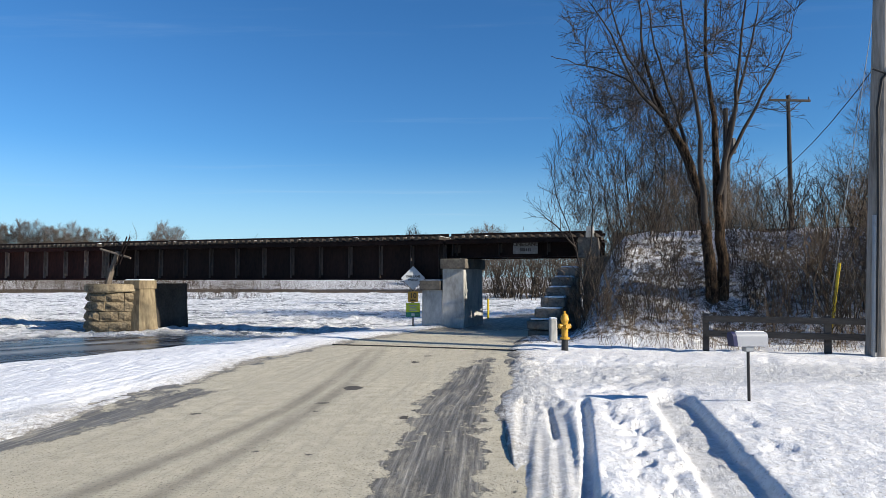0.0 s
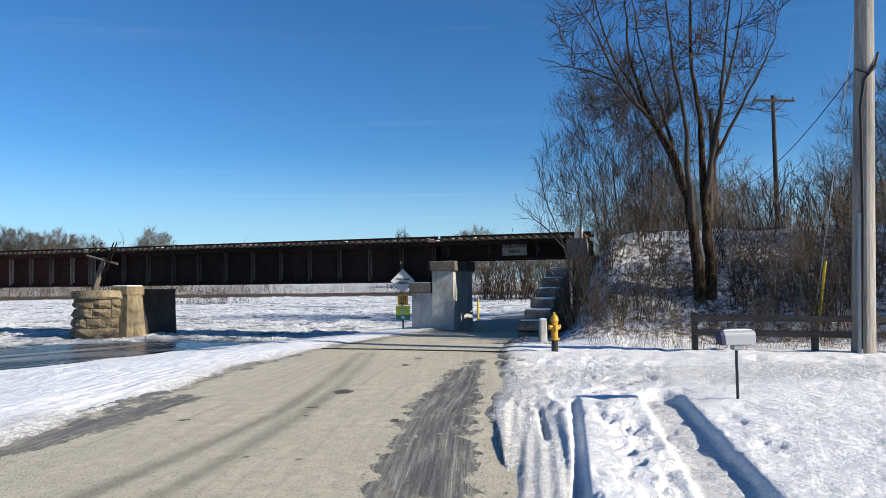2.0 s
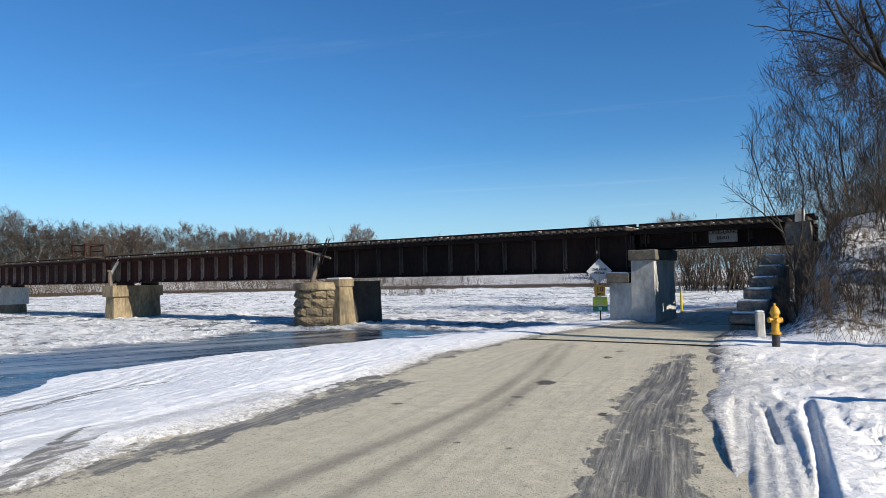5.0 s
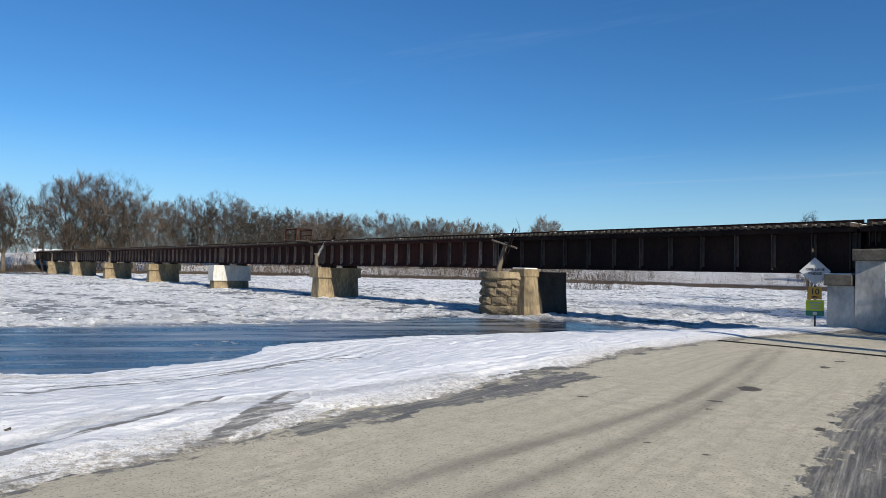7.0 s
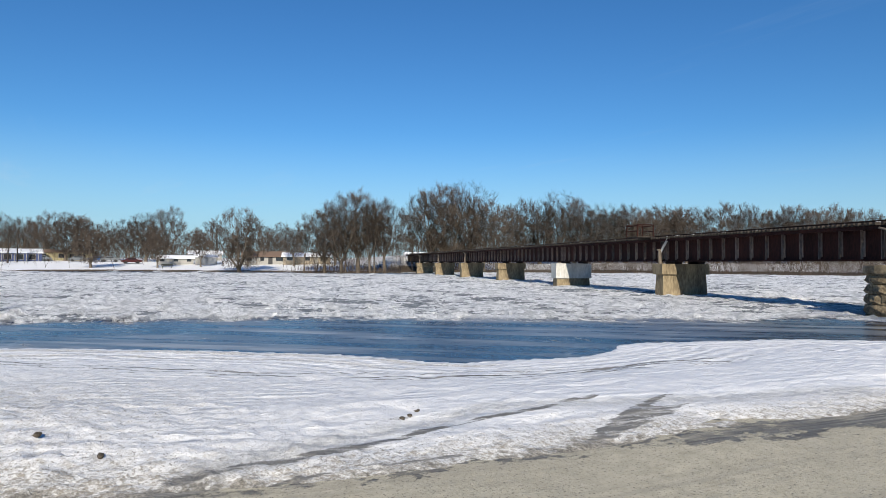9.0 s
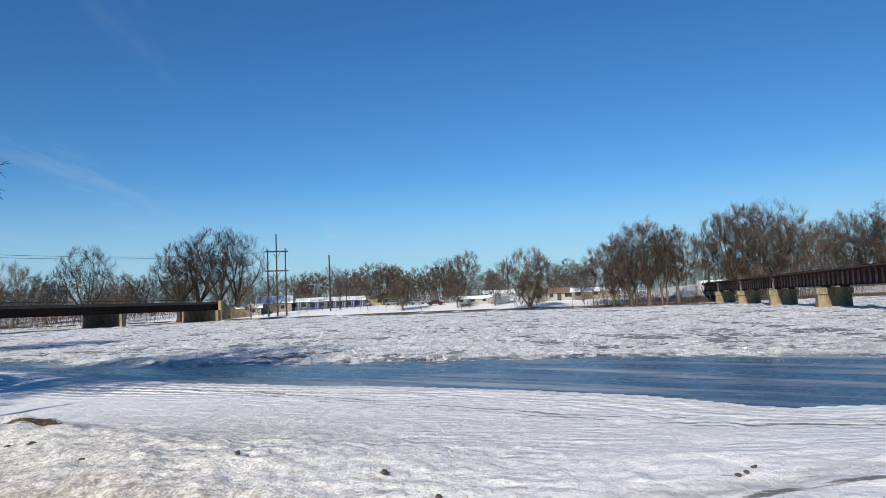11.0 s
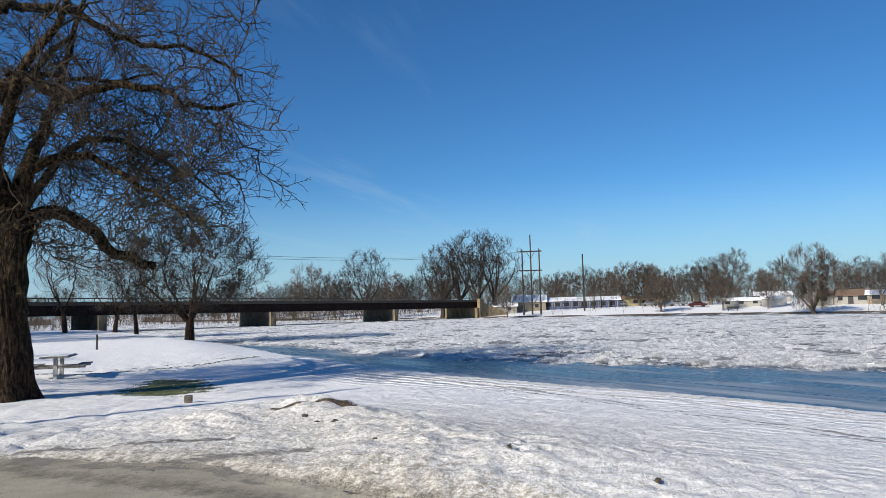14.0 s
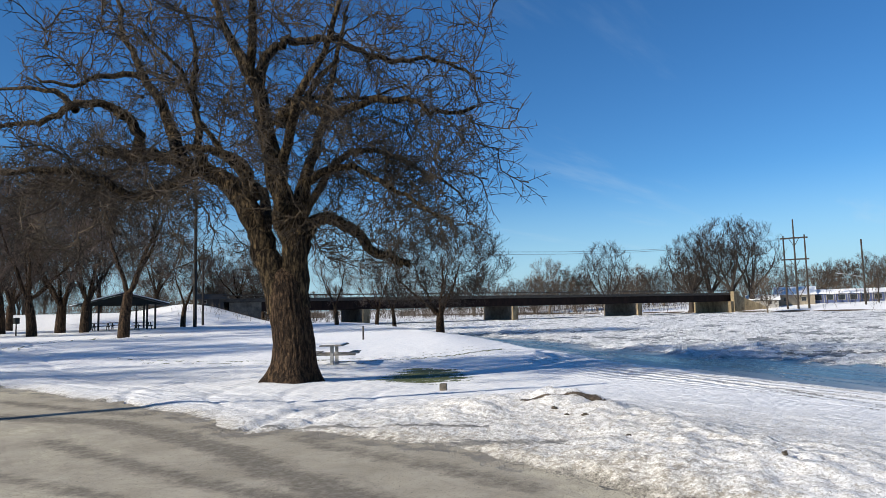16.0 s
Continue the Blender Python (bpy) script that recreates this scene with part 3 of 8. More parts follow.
def make_ice():
    m, n, l, b = material("river_ice")
    floe = attr(n, "floe")
    grain = nz(n, l, 3.4, 9, 0.75)
    white = ramp(n, l, grain, (0.30, (0.74, 0.765, 0.79)), (0.46, (0.92, 0.925, 0.93)))
    wetice = ramp(n, l, nz(n, l, 2.6, 8, 0.75), (0.38, (0.07, 0.085, 0.10)), (0.58, (0.34, 0.36, 0.375)))
    warp = n.new("ShaderNodeTexCoord").outputs["Object"]
    shift = n.new("ShaderNodeVectorMath")
    shift.operation = "MULTIPLY_ADD"
    wob = n.new("ShaderNodeTexNoise")
    wob.inputs["Scale"].default_value, wob.inputs["Detail"].default_value = 1.4, 5
    l.new(warp, wob.inputs["Vector"])
    l.new(wob.outputs["Color"], shift.inputs[0])
    shift.inputs[1].default_value = (0.9, 0.9, 0)
    l.new(warp, shift.inputs[2])
    gaps = []
    for scale, width in ((0.55, 0.10), (1.6, 0.16)):
        cells = n.new("ShaderNodeTexVoronoi")
        cells.feature = "DISTANCE_TO_EDGE"
        cells.inputs["Scale"].default_value = scale
        l.new(shift.outputs[0], cells.inputs["Vector"])
        gaps.append(ramp(n, l, cells.outputs["Distance"], (0.03, (1, 1, 1)), (width, (0, 0, 0))))
    gap = calc(n, l, "MAXIMUM", gaps[0], calc(n, l, "MULTIPLY", gaps[1], 0.6))
    tones = []
    for scale in (0.9, 2.7):
        chunk_tex = n.new("ShaderNodeTexVoronoi")
        chunk_tex.inputs["Scale"].default_value = scale
        l.new(shift.outputs[0], chunk_tex.inputs["Vector"])
        tone = n.new("ShaderNodeSeparateColor")
        l.new(chunk_tex.outputs["Color"], tone.inputs[0])
        tones.append(tone.outputs[0])
    tone = calc(n, l, "ADD", calc(n, l, "MULTIPLY", tones[0], 0.25), calc(n, l, "MULTIPLY", tones[1], 0.22))
    field = calc(n, l, "ADD", calc(n, l, "ADD", floe, calc(n, l, "SUBTRACT", tone, 0.22)), calc(n, l, "ADD", calc(n, l, "MULTIPLY", nz(n, l, 0.8, 10, 0.82), 0.75), calc(n, l, "ADD", calc(n, l, "MULTIPLY", calc(n, l, "SUBTRACT", nz(n, l, 0.12, 4, 0.6), 0.5), 0.5), calc(n, l, "MULTIPLY", calc(n, l, "SUBTRACT", nz(n, l, 0.42, 5, 0.66), 0.43), 0.75))))
    solid = calc(n, l, "MULTIPLY", ramp(n, l, field, (0.645, (0, 0, 0)), (0.685, (1, 1, 1))), calc(n, l, "SUBTRACT", 1.0, calc(n, l, "MULTIPLY", gap, 0.5)))
    slush = mix(n, l, solid, wetice, white)
    # clear ice with bands of frost, white cracks and rafts of frozen slush
    lie = n.new("ShaderNodeMapping")
    lie.inputs["Rotation"].default_value = (0, 0, radians(-48))
    l.new(warp, lie.inputs[0])
    band = nz(n, l, 0.5, 9, 0.64, lie.outputs[0], (0.22, 1.7, 1))
    clear = ramp(n, l, band, (0.40, (0.010, 0.014, 0.024)), (0.48, (0.035, 0.045, 0.062)), (0.55, (0.12, 0.135, 0.155)), (0.64, (0.32, 0.34, 0.36)))
    crack = n.new("ShaderNodeTexVoronoi")
    crack.feature = "DISTANCE_TO_EDGE"
    crack.inputs["Scale"].default_value = 0.22
    l.new(shift.outputs[0], crack.inputs["Vector"])
    seam = calc(n, l, "MULTIPLY", ramp(n, l, crack.outputs["Distance"], (0.004, (1, 1, 1)), (0.016, (0, 0, 0))), ramp(n, l, nz(n, l, 0.6, 3), (0.5, (0, 0, 0)), (0.65, (0.35, 0.35, 0.35))))
    clear = mix(n, l, seam, clear, (0.55, 0.59, 0.63))
    raft = ramp(n, l, calc(n, l, "ADD", attr(n, "brash"), calc(n, l, "MULTIPLY", nz(n, l, 1.5, 9, 0.75, None, (0.7, 1.3, 1)), 1.0)), (0.70, (0, 0, 0)), (0.78, (1, 1, 1)))
    clear = mix(n, l, raft, clear, white)
    smooth = attr(n, "smooth")
    col = mix(n, l, smooth, slush, clear)
    l.new(col, b.inputs["Base Color"])
    glass = calc(n, l, "MULTIPLY", smooth, calc(n, l, "SUBTRACT", 1.0, raft))
    rough = calc(n, l, "SUBTRACT", 0.75, calc(n, l, "MULTIPLY", glass, calc(n, l, "SUBTRACT", 0.95, calc(n, l, "MULTIPLY", band, 0.95))))
    l.new(rough, b.inputs["Roughness"])
    h = calc(n, l, "MULTIPLY", calc(n, l, "ADD", calc(n, l, "SUBTRACT", grain, calc(n, l, "MULTIPLY", gap, 0.5)), nz(n, l, 11, 6, 0.7)), calc(n, l, "SUBTRACT", 1.02, glass))
    bump(n, l, b, h, 1.0, 0.15)
    return m


def make_bark(name, dark, light, wide=9.0):
    """Rough ridges of bark with dark furrows between."""
    m, n, l, b = material(name)
    long_ridge = nz(n, l, wide, 8, 0.68, None, (1, 1, 0.2))
    cross_crack = nz(n, l, wide * 0.8, 6, 0.7, None, (1, 1, 0.7))
    ridge = ramp(n, l, long_ridge, (0.40, (0, 0, 0)), (0.56, (1, 1, 1)))
    both = calc(n, l, "MULTIPLY", ridge, ramp(n, l, cross_crack, (0.30, (0.25, 0.25, 0.25)), (0.55, (1, 1, 1))))
    fine = nz(n, l, 40, 5, 0.7)
    tone = calc(n, l, "ADD", calc(n, l, "MULTIPLY", both, 0.65), calc(n, l, "MULTIPLY", fine, 0.5))
    col = ramp(n, l, tone, (0.16, tuple(c * 0.4 for c in dark)), (0.45, dark), (0.95, light))
    l.new(col, b.inputs["Base Color"])
    b.inputs["Roughness"].default_value = 0.95
    b.inputs["Specular IOR Level"].default_value = 0.2
    bump(n, l, b, tone, 1.0, 0.05)
    return m


snow_mat, road_mat, ice_mat = make_snow(), make_road(), make_ice()
steel_mat = grainy("rusted_black_steel", (0.006, 0.0045, 0.0045), (0.026, 0.014, 0.011), 1.4, 0.7, 14, 0.006, 0.5, (1, 1, 0.35))
rust_mat = grainy("rusted_red_steel", (0.012, 0.006, 0.006), (0.058, 0.020, 0.015), 1.2, 0.75, 12, 0.006, 0.5, (1, 1, 0.3))
# stiffener colour, paler than the girder web behind it
edge_mat = grainy("pale_rust_edges", (0.11, 0.078, 0.062), (0.36, 0.27, 0.215), 1.6, 0.8, 16, 0.004, 0.4, (1, 1, 0.3), 0, 0.3)
tie_mat = grainy("creosoted_timber", (0.012, 0.010, 0.009), (0.085, 0.072, 0.060), 3, 0.85, 30, 0.01, 0.6, None, 0, 0.25)
stone_mat = grainy("yellow_limestone", (0.060, 0.043, 0.025), (0.33, 0.265, 0.165), 1.3, 0.9, 11, 0.03, 0.8, None, 0, 0.12)
concrete_mat = grainy("stained_concrete", (0.075, 0.054, 0.030), (0.33, 0.262, 0.158), 1.2, 0.88, 9, 0.012, 0.6, (1, 1, 0.3))
pale_concrete_mat = grainy("pale_concrete", (0.24, 0.235, 0.215), (0.55, 0.535, 0.50), 1.3, 0.85, 9, 0.01, 0.5, (1, 1, 0.5))
white_concrete_mat = grainy("whitewashed_concrete", (0.33, 0.32, 0.29), (0.62, 0.61, 0.57), 0.9, 0.85, 9, 0.01, 0.5, (1, 1, 0.4))
dark_concrete_mat = grainy("weathered_shade_dark_concrete", (0.05, 0.042, 0.034), (0.19, 0.165, 0.13), 1.2, 0.9, 12, 0.015, 0.6)
step_stone_mat = grainy("grey_brown_stone", (0.07, 0.058, 0.046), (0.27, 0.235, 0.19), 1.6, 0.9, 12, 0.02, 0.7, None, 0, 0.2)
dark_edge_mat = grainy("brown_black_edges", (0.025, 0.019, 0.016), (0.10, 0.077, 0.064), 1.6, 0.8, 16, 0.004, 0.4, (1, 1, 0.3), 0, 0.3)
# near-black base colour carries the deck's shade on the pier body
deck_shade_mat = grainy("shade_dark_concrete", (0.014, 0.012, 0.010), (0.06, 0.05, 0.04), 1.2, 0.92, 12, 0.015, 0.6)
clean_snow_mat = grainy("fresh_snow", (0.76, 0.78, 0.82), (0.88, 0.89, 0.90), 5, 0.75, 40, 0.02, 0.4)
block_mat = grainy("grey_white_ice", (0.40, 0.42, 0.44), (0.66, 0.675, 0.69), 0.9, 0.6, 14, 0.01, 0.4)
for dull in (steel_mat, rust_mat, tie_mat):
    dull.node_tree.nodes["Principled BSDF"].inputs["Specular IOR Level"].default_value = 0.12
bark_mat = make_bark("furrowed_bark", (0.022, 0.014, 0.009), (0.10, 0.064, 0.037), 15.0)
twig_mat = grainy("bare_twigs", (0.010, 0.0078, 0.006), (0.050, 0.038, 0.029), 2, 0.9, 9, 0.004, 0.3)
old_twig_mat = grainy("mossy_twigs", (0.005, 0.004, 0.003), (0.085, 0.060, 0.035), 2, 0.9, 9, 0.004, 0.3)
limb_mat = make_bark("mossy_limb_bark", (0.020, 0.014, 0.008), (0.125, 0.088, 0.045), 12.0)
grey_bark_mat = grainy("grey_bark", (0.012, 0.009, 0.0075), (0.052, 0.039, 0.030), 4, 0.9, 22, 0.03, 0.8, (1, 1, 0.25))
brush_mat = grainy("brown_brush", (0.055, 0.038, 0.025), (0.20, 0.145, 0.095), 0.8, 0.9, 6, 0.004, 0.3)
dense_twig_mat = grainy("brown_twigs", (0.045, 0.032, 0.026), (0.16, 0.117, 0.092), 0.8, 0.9, 6, 0.004, 0.3)
far_brush_mat = grainy("far_brush", (0.026, 0.019, 0.014), (0.095, 0.068, 0.046), 0.3, 0.9, 3, 0.004, 0.3)
far_twig_mat = grainy("far_twigs", (0.034, 0.0265, 0.021), (0.118, 0.091, 0.070), 0.3, 0.9, 3, 0.004, 0.2, None, 0, 0.2)
far_bark_mat = grainy("far_bark", (0.05, 0.041, 0.032), (0.19, 0.155, 0.118), 1.5, 0.9, 9, 0.02, 0.4, (1, 1, 0.25))
far_pole_mat = grainy("dark_line_pole_wood", (0.014, 0.011, 0.009), (0.05, 0.040, 0.032), 2, 0.9, 12, 0.01, 0.4, (1, 1, 0.1))
pole_mat = grainy("weathered_pole_wood", (0.12, 0.105, 0.088), (0.37, 0.345, 0.31), 4, 0.88, 28, 0.012, 0.6, (1, 1, 0.08))
old_pole_mat = grainy("old_brown_pole", (0.05, 0.04, 0.031), (0.20, 0.165, 0.13), 4, 0.9, 28, 0.012, 0.6, (1, 1, 0.08))
grey_board_mat = grainy("weathered_grey_board", (0.12, 0.115, 0.108), (0.28, 0.27, 0.255), 3, 0.85, 25, 0.004, 0.4)
fence_mat = grainy("dark_fence_timber", (0.025, 0.02, 0.016), (0.10, 0.085, 0.07), 5, 0.85, 30, 0.01, 0.6, (0.2, 1, 1))

# ---- ground, road, river ----
gx, gy, gq, ring0 = polar_sheet(0.06, 2600, 1.0125, 0.36, -44, 174, finest=(-38, -2, 0.2))
gz = ground_z(gx, gy)
road_d = road_in(gx, gy)
river_d = signed(gx, gy, RIVER)
s_all = (gx - BQ.x) * BU.x + (gy - BQ.y) * BU.y
n_all = (gx - BQ.x) * BN.x + (gy - BQ.y) * BN.y
dist_all = np.hypot(gx, gy)
on_slope = step(-8.2, -6.2, n_all) * (1 - step(-2.2, -0.8, n_all)) * np.where(s_all < -37, 1.0, 0.0) * np.where(s_all > -75, 1.0, 0.0)
lawn_grit = 0.35 * step(1.6, 2.4, gx) * step(0, 3, gy) * (1 - step(15, 18, gy))
grit = lawn_grit + np.exp(-(np.maximum(0, -road_d - 0.1) / 0.55) ** 2) * 0.9 + np.exp(-(np.hypot(gx + 8.8, (gy + 4.2) * 0.7) / 4.2) ** 2) * 0.95
packed = sum(-track(gx, gy, p, w, 1.0, f) for p, w, f in (
    ([(1.3, 5.0), (1.6, 7.2), (1.85, 9.4), (1.7, 12)], 0.36, 0.1), ([(3.82, 9.9), (3.24, 7.1), (2.9, 5.4), (2.45, 3.0)], 0.24, 0.08),
    ([(1.6, 12.2), (5, 12.0), (9.0, 11.5), (14, 11.0)], 1.2, 0.5), ([(-5.6, 1.3), (-5.9, 2.6), (-6.3, 4.4), (-5.6, 6.2), (-4.8, 9)], 0.2, 0.2)))
slush = np.maximum.reduce([np.exp(-(line_dist(gx, gy, p)[0] / w) ** 2) for p, w in (
    ([(-5.2, 0.4), (-5.45, 1.2), (-5.52, 2.0), (-5.65, 2.8), (-5.79, 3.5), (-5.95, 4.6), (-6.2, 5.8)], 0.13), ([(-4.9, 1.0), (-5.1, 2.0), (-5.0, 3.2)], 0.10),
    ([(-6.3, -6.5), (-7.5, -5.2), (-8.0, -3.9)], 0.30), ([(-7.0, -8.6), (-8.0, -6.6), (-8.6, -5.4)], 0.22), ([(1.0, 3), (1.15, 7), (1.35, 10.4), (1.7, 13)], 0.10))])
fan = [(-4.65, 4.0), (-5.4, 5.36), (-5.85, 6.51), (-5.75, 6.75), (-5.45, 6.0), (-5.28, 6.48), (-4.82, 5.08), (-4.55, 4.4)]
slush = np.maximum(slush, step(-0.12, 0.10, signed(gx, gy, fan)))
shore_marks = np.maximum.reduce([np.exp(-(line_dist(gx, gy, [(px + off * 0.75, py - off * 0.66) for px, py in ((-20, -4.6), (-18, -2.6), (-16.5, -1.0), (-14.5, 0.5), (-12.1, 2.8), (-10.1, 5.0), (-9.2, 7.5), (-9.4, 10.5), (-8.2, 14.5))])[0] / w) ** 2) * q for off, w, q in ((-0.65, 0.12, 0.85), (0.0, 0.17, 1.0), (0.45, 0.14, 0.95), (0.85, 0.10, 0.8))])
slush = np.maximum(slush, shore_marks * (1.15 + 0.8 * fbm(gx * 0.8, gy * 0.8, 2, 96)))
lines_by_water = np.exp(-((river_d + 1.1 + 0.25 * fbm(gx * 0.3, gy * 0.3, 2, 91)) / 0.22) ** 2) + np.exp(-((river_d + 1.9 + 0.3 * fbm(gx * 0.3, gy * 0.3, 2, 92)) / 0.12) ** 2)
grit = np.maximum(grit, 0.9 * np.clip(lines_by_water, 0, 1) * np.where((gx < -11) & (gy > -14) & (gy < 8), 1.0, 0.0) * step(-14, -8, gy))
turf = np.exp(-(signed(gx, gy, [(-15.2, -13.9), (-20.5, -16.6), (-21.5, -14.4), (-18.4, -11.6), (-15.6, -11.6)]) - 1.2) ** 2 / 1.6) * np.where(inside(gx, gy, [(-13.5, -14.5), (-21, -18), (-23.5, -14), (-18, -9.5), (-14, -10)]), 1.0, 0.0)
arc_all = np.hypot(gx + 28, gy + 32)
arcs = np.exp(-((arc_all - 14.2) / 2.4) ** 2) * np.where((gx > -30) & (gx < -15) & (gy < -9), 1.0, 0.0) * step(0.2, 0.8, np.sin(arc_all * 7.0))
turf = np.maximum(turf * 0.53 + 0.26 * turf * step(0.1, 0.6, np.sin(arc_all * 7.0)), 0.55 * arcs)
beyond = (gx + 172) * -0.423 + (gy + 38) * -0.906
woods = step(0, 3, -river_d) * step(70, 80, dist_all) * np.maximum.reduce([step(10, 16, beyond) * np.where(gx > -150, 1.0, 0.0), step(96, 106, gy), step(-96, -110, gy), np.where((s_all > 97) & (s_all < 190), 1.0, 0.0) * step(-16, -12, n_all)])
bare = np.clip(0.60 * on_slope + 0.82 * np.exp(-(line_dist(gx, gy, [(-10.5, -5.75), (-11.0, -5.2), (-11.05, -4.6)])[0] / 0.22) ** 2) + 0.6 * np.exp(-(line_dist(gx, gy, [(-6.24, 2.8), (-6.42, 3.45)])[0] / 0.15) ** 2)
               + 0.95 * np.exp(-((river_d + 2.2) / 3.2) ** 2) * step(80, 100, dist_all) + 0.60 * woods + 0.42 * step(116, 124, (gx + 172) * 0.9059 + (gy + 38) * -0.4234) * step(80, 84, dist_all) * np.where(gy < -60, 1.0, 0.0) + 0.38 * np.exp(-(np.hypot(gx + 12.3, gy - 7.0) / 1.0) ** 2), 0, 1.0)
ribs_m = (1 - step(25, 60, dist_all)) * np.where(gx < 1.0, 1.0, 0.0) * step(0.2, 1.0, -road_d) * (1 - 0.45 * step(-3, -7, gy))
ruts_m = np.exp(-((river_d + 2.2) / 1.5) ** 2) * np.where((gx < -4) & (gy > -14) & (gy < 28), 1.0, 0.0) * (0.35 + 0.65 * step(-0.3, 0.3, fbm(gx * 0.12, gy * 0.12, 2, 97)))
ground = tagged(sheet_object("ground", gx, gy, gz, gq, snow_mat, {"grit": grit, "packed": np.clip(packed, 0, 1), "slush": np.clip(slush, 0, 1), "bare": bare, "turf": turf, "verge": np.clip(0.05 + 0.9 * road_d + 0.08 * step(-2, -6, gy) + 0.14 * step(9, 16, dist_all) + 0.08 * np.exp(-(np.hypot(gx + 7.2, (gy + 6.0) / 2.2) / 1.2) ** 2), -1, 1), "side": np.clip(signed(gx, gy, ROAD), -60, 60), "ribs": ribs_m, "shore": np.clip(river_d, -40, 10), "ruts": ruts_m}),
                "trodden snow over the river bank and park lawn", "ground", "", "structure")

rx, ry, rq, _ = polar_sheet(0.06, 95, 1.016, 0.42, -44, 174)
road_d = road_in(rx, ry)
rz = 0.0 * rx + 0.006 * fbm(rx * 1.3, ry * 1.3, 3, 61)


def streak(pts, half):
    d, _ = line_dist(rx, ry, pts)
    return np.exp(-(d / half) ** 2)


tyre = np.maximum(streak([(-3.2, 2.0), (-2.5, 5.4), (-2.1, 7.0), (-1.6, 9.2), (-1.38, 13.3), (-1.35, 17)], 0.13), streak([(-2.5, 2.0), (-1.84, 5.4), (-1.58, 6.8), (-1.28, 9.0), (-1.09, 11.6), (-1.0, 17)], 0.12))
tyre = tyre * (0.55 + 0.45 * vnoise(rx * 1.2, ry * 0.5, 71))
wet = 0.51 * step(-0.5, 0.35, signed(rx, ry, [(-0.9, -3), (-0.35, 4.5), (-0.15, 6.4), (-0.05, 7.5), (0.12, 9.8), (0.7, 12.8), (1.1, 14.6), (1.7, 15.8), (1.5, 13), (1.15, 9.5), (0.95, 6.5), (0.7, 0), (0.4, -3)]))
wet = np.maximum(wet, 0.47 * step(-0.5, 0.4, signed(rx, ry, [(-4.7, 4.8), (-4.6, 7.3), (-4.2, 9.2), (-3.7, 11.2), (-2.9, 10.7), (-3.2, 8.8), (-3.8, 6.6), (-4.3, 4.8)])))
wet = np.maximum(wet, 0.38 * (1 - step(0.05, 0.55, road_d)) * np.where((rx > 0) & (ry > 3), 0.6, 1.0))
wet = np.maximum(wet, 0.5 * step(21, 25, ry))
blot = np.zeros_like(rx)
for bx, by, ba, bb in ((-0.96, 10.95, 0.22, 0.30), (-1.22, 9.6, 0.13, 0.13), (-1.2, 9.05, 0.08, 0.1), (-1.42, 6.95, 0.09, 0.07), (-0.85, 6.8, 0.06, 0.05), (0.0, 8.6, 0.09, 0.16), (0.1, 9.1, 0.06, 0.12), (-0.1, 14.4, 0.14, 0.3), (0.15, 15.6, 0.12, 0.25), (-2.7, 8.8, 0.18, 0.08)):
    blot = np.maximum(blot, np.exp(-(((rx - bx) / ba) ** 2 + ((ry - by) / bb) ** 2) ** 2))
mud = 0.42 * step(-1.5, -4.5, ry) + 0.34 * np.maximum(streak([(-7.4, -15.7), (-6.8, -12), (-5.8, -7.5), (-5.4, -5.6), (-5.2, -4.3), (-5.1, -2.5)], 0.8), streak([(-6.6, -7.5), (-6.6, -5.4), (-6.0, -3.6)], 0.9))
smears = np.maximum.reduce([streak([(-5.5, -14), (-6.3, -11.15), (-6.04, -9.14), (-5.87, -7.6), (-5.4, -6.16), (-5.07, -4.81), (-4.9, -3)], 0.34), 0.75 * streak([(-4.9, -10.5), (-4.83, -9.11), (-4.69, -6.99), (-4.69, -5.57), (-4.6, -4)], 0.26),
                            0.8 * streak([(-6.56, -16.17), (-6.71, -14.02), (-6.98, -11.49)], 0.3), 0.7 * streak([(-3.6, -9.5), (-3.75, -7.5), (-3.9, -5.5)], 0.2), 0.7 * streak([(-6.9, -7.4), (-6.6, -6.4), (-6.5, -5.0), (-6.2, -3.4)], 0.3)])
mud = mud + 0.1 * streak([(-4.6, -14), (-4.2, -9), (-3.9, -5)], 0.4)
keep = road_d[rq].max(axis=1) > -0.35
road = tagged(sheet_object("road", rx, ry, rz, rq[keep], road_mat, {"tyre": tyre, "wet": wet, "blot": blot, "mud": mud, "smear": smears, "side": signed(rx, ry, ROAD)}),
              "salt-bleached asphalt road with dark wet tyre marks", "road", "", "structure")

ix, iy, iq, _ = polar_sheet(6, 420, 1.011, 0.28, -44, 174, 4.0, 130.0, 1.02)
river_i = signed(ix, iy, RIVER)
smooth_i = signed(ix, iy, SMOOTH_ICE) + 0.7 * fbm(ix * 0.35, iy * 0.35, 4, 81)
smooth_m = step(-0.15, 0.25, smooth_i)
dist_i = np.hypot(ix, iy)
chunk = fbm(ix * 0.9, iy * 0.9, 4, 82)
pile = step(0.0, 0.7, chunk + 0.35 * fbm(ix * 0.13, iy * 0.13, 3, 83))
crest = (1 - np.abs(fbm(ix * 0.5, iy * 0.5, 3, 93))) ** 6
small_crest = (1 - np.abs(fbm(ix * 1.3 + 0.8 * fbm(ix, iy, 2, 95), iy * 1.3, 3, 94))) ** 5
block = np.abs(fbm(ix * 2.4, iy * 2.4, 3, 84))
iz = WATER + (1 - smooth_m) * (0.02 + 0.06 * pile * (0.3 + block) + 0.16 * crest * (0.4 + pile) + 0.11 * small_crest * (0.3 + block) + 0.03 * fbm(ix * 5, iy * 5, 2, 85))
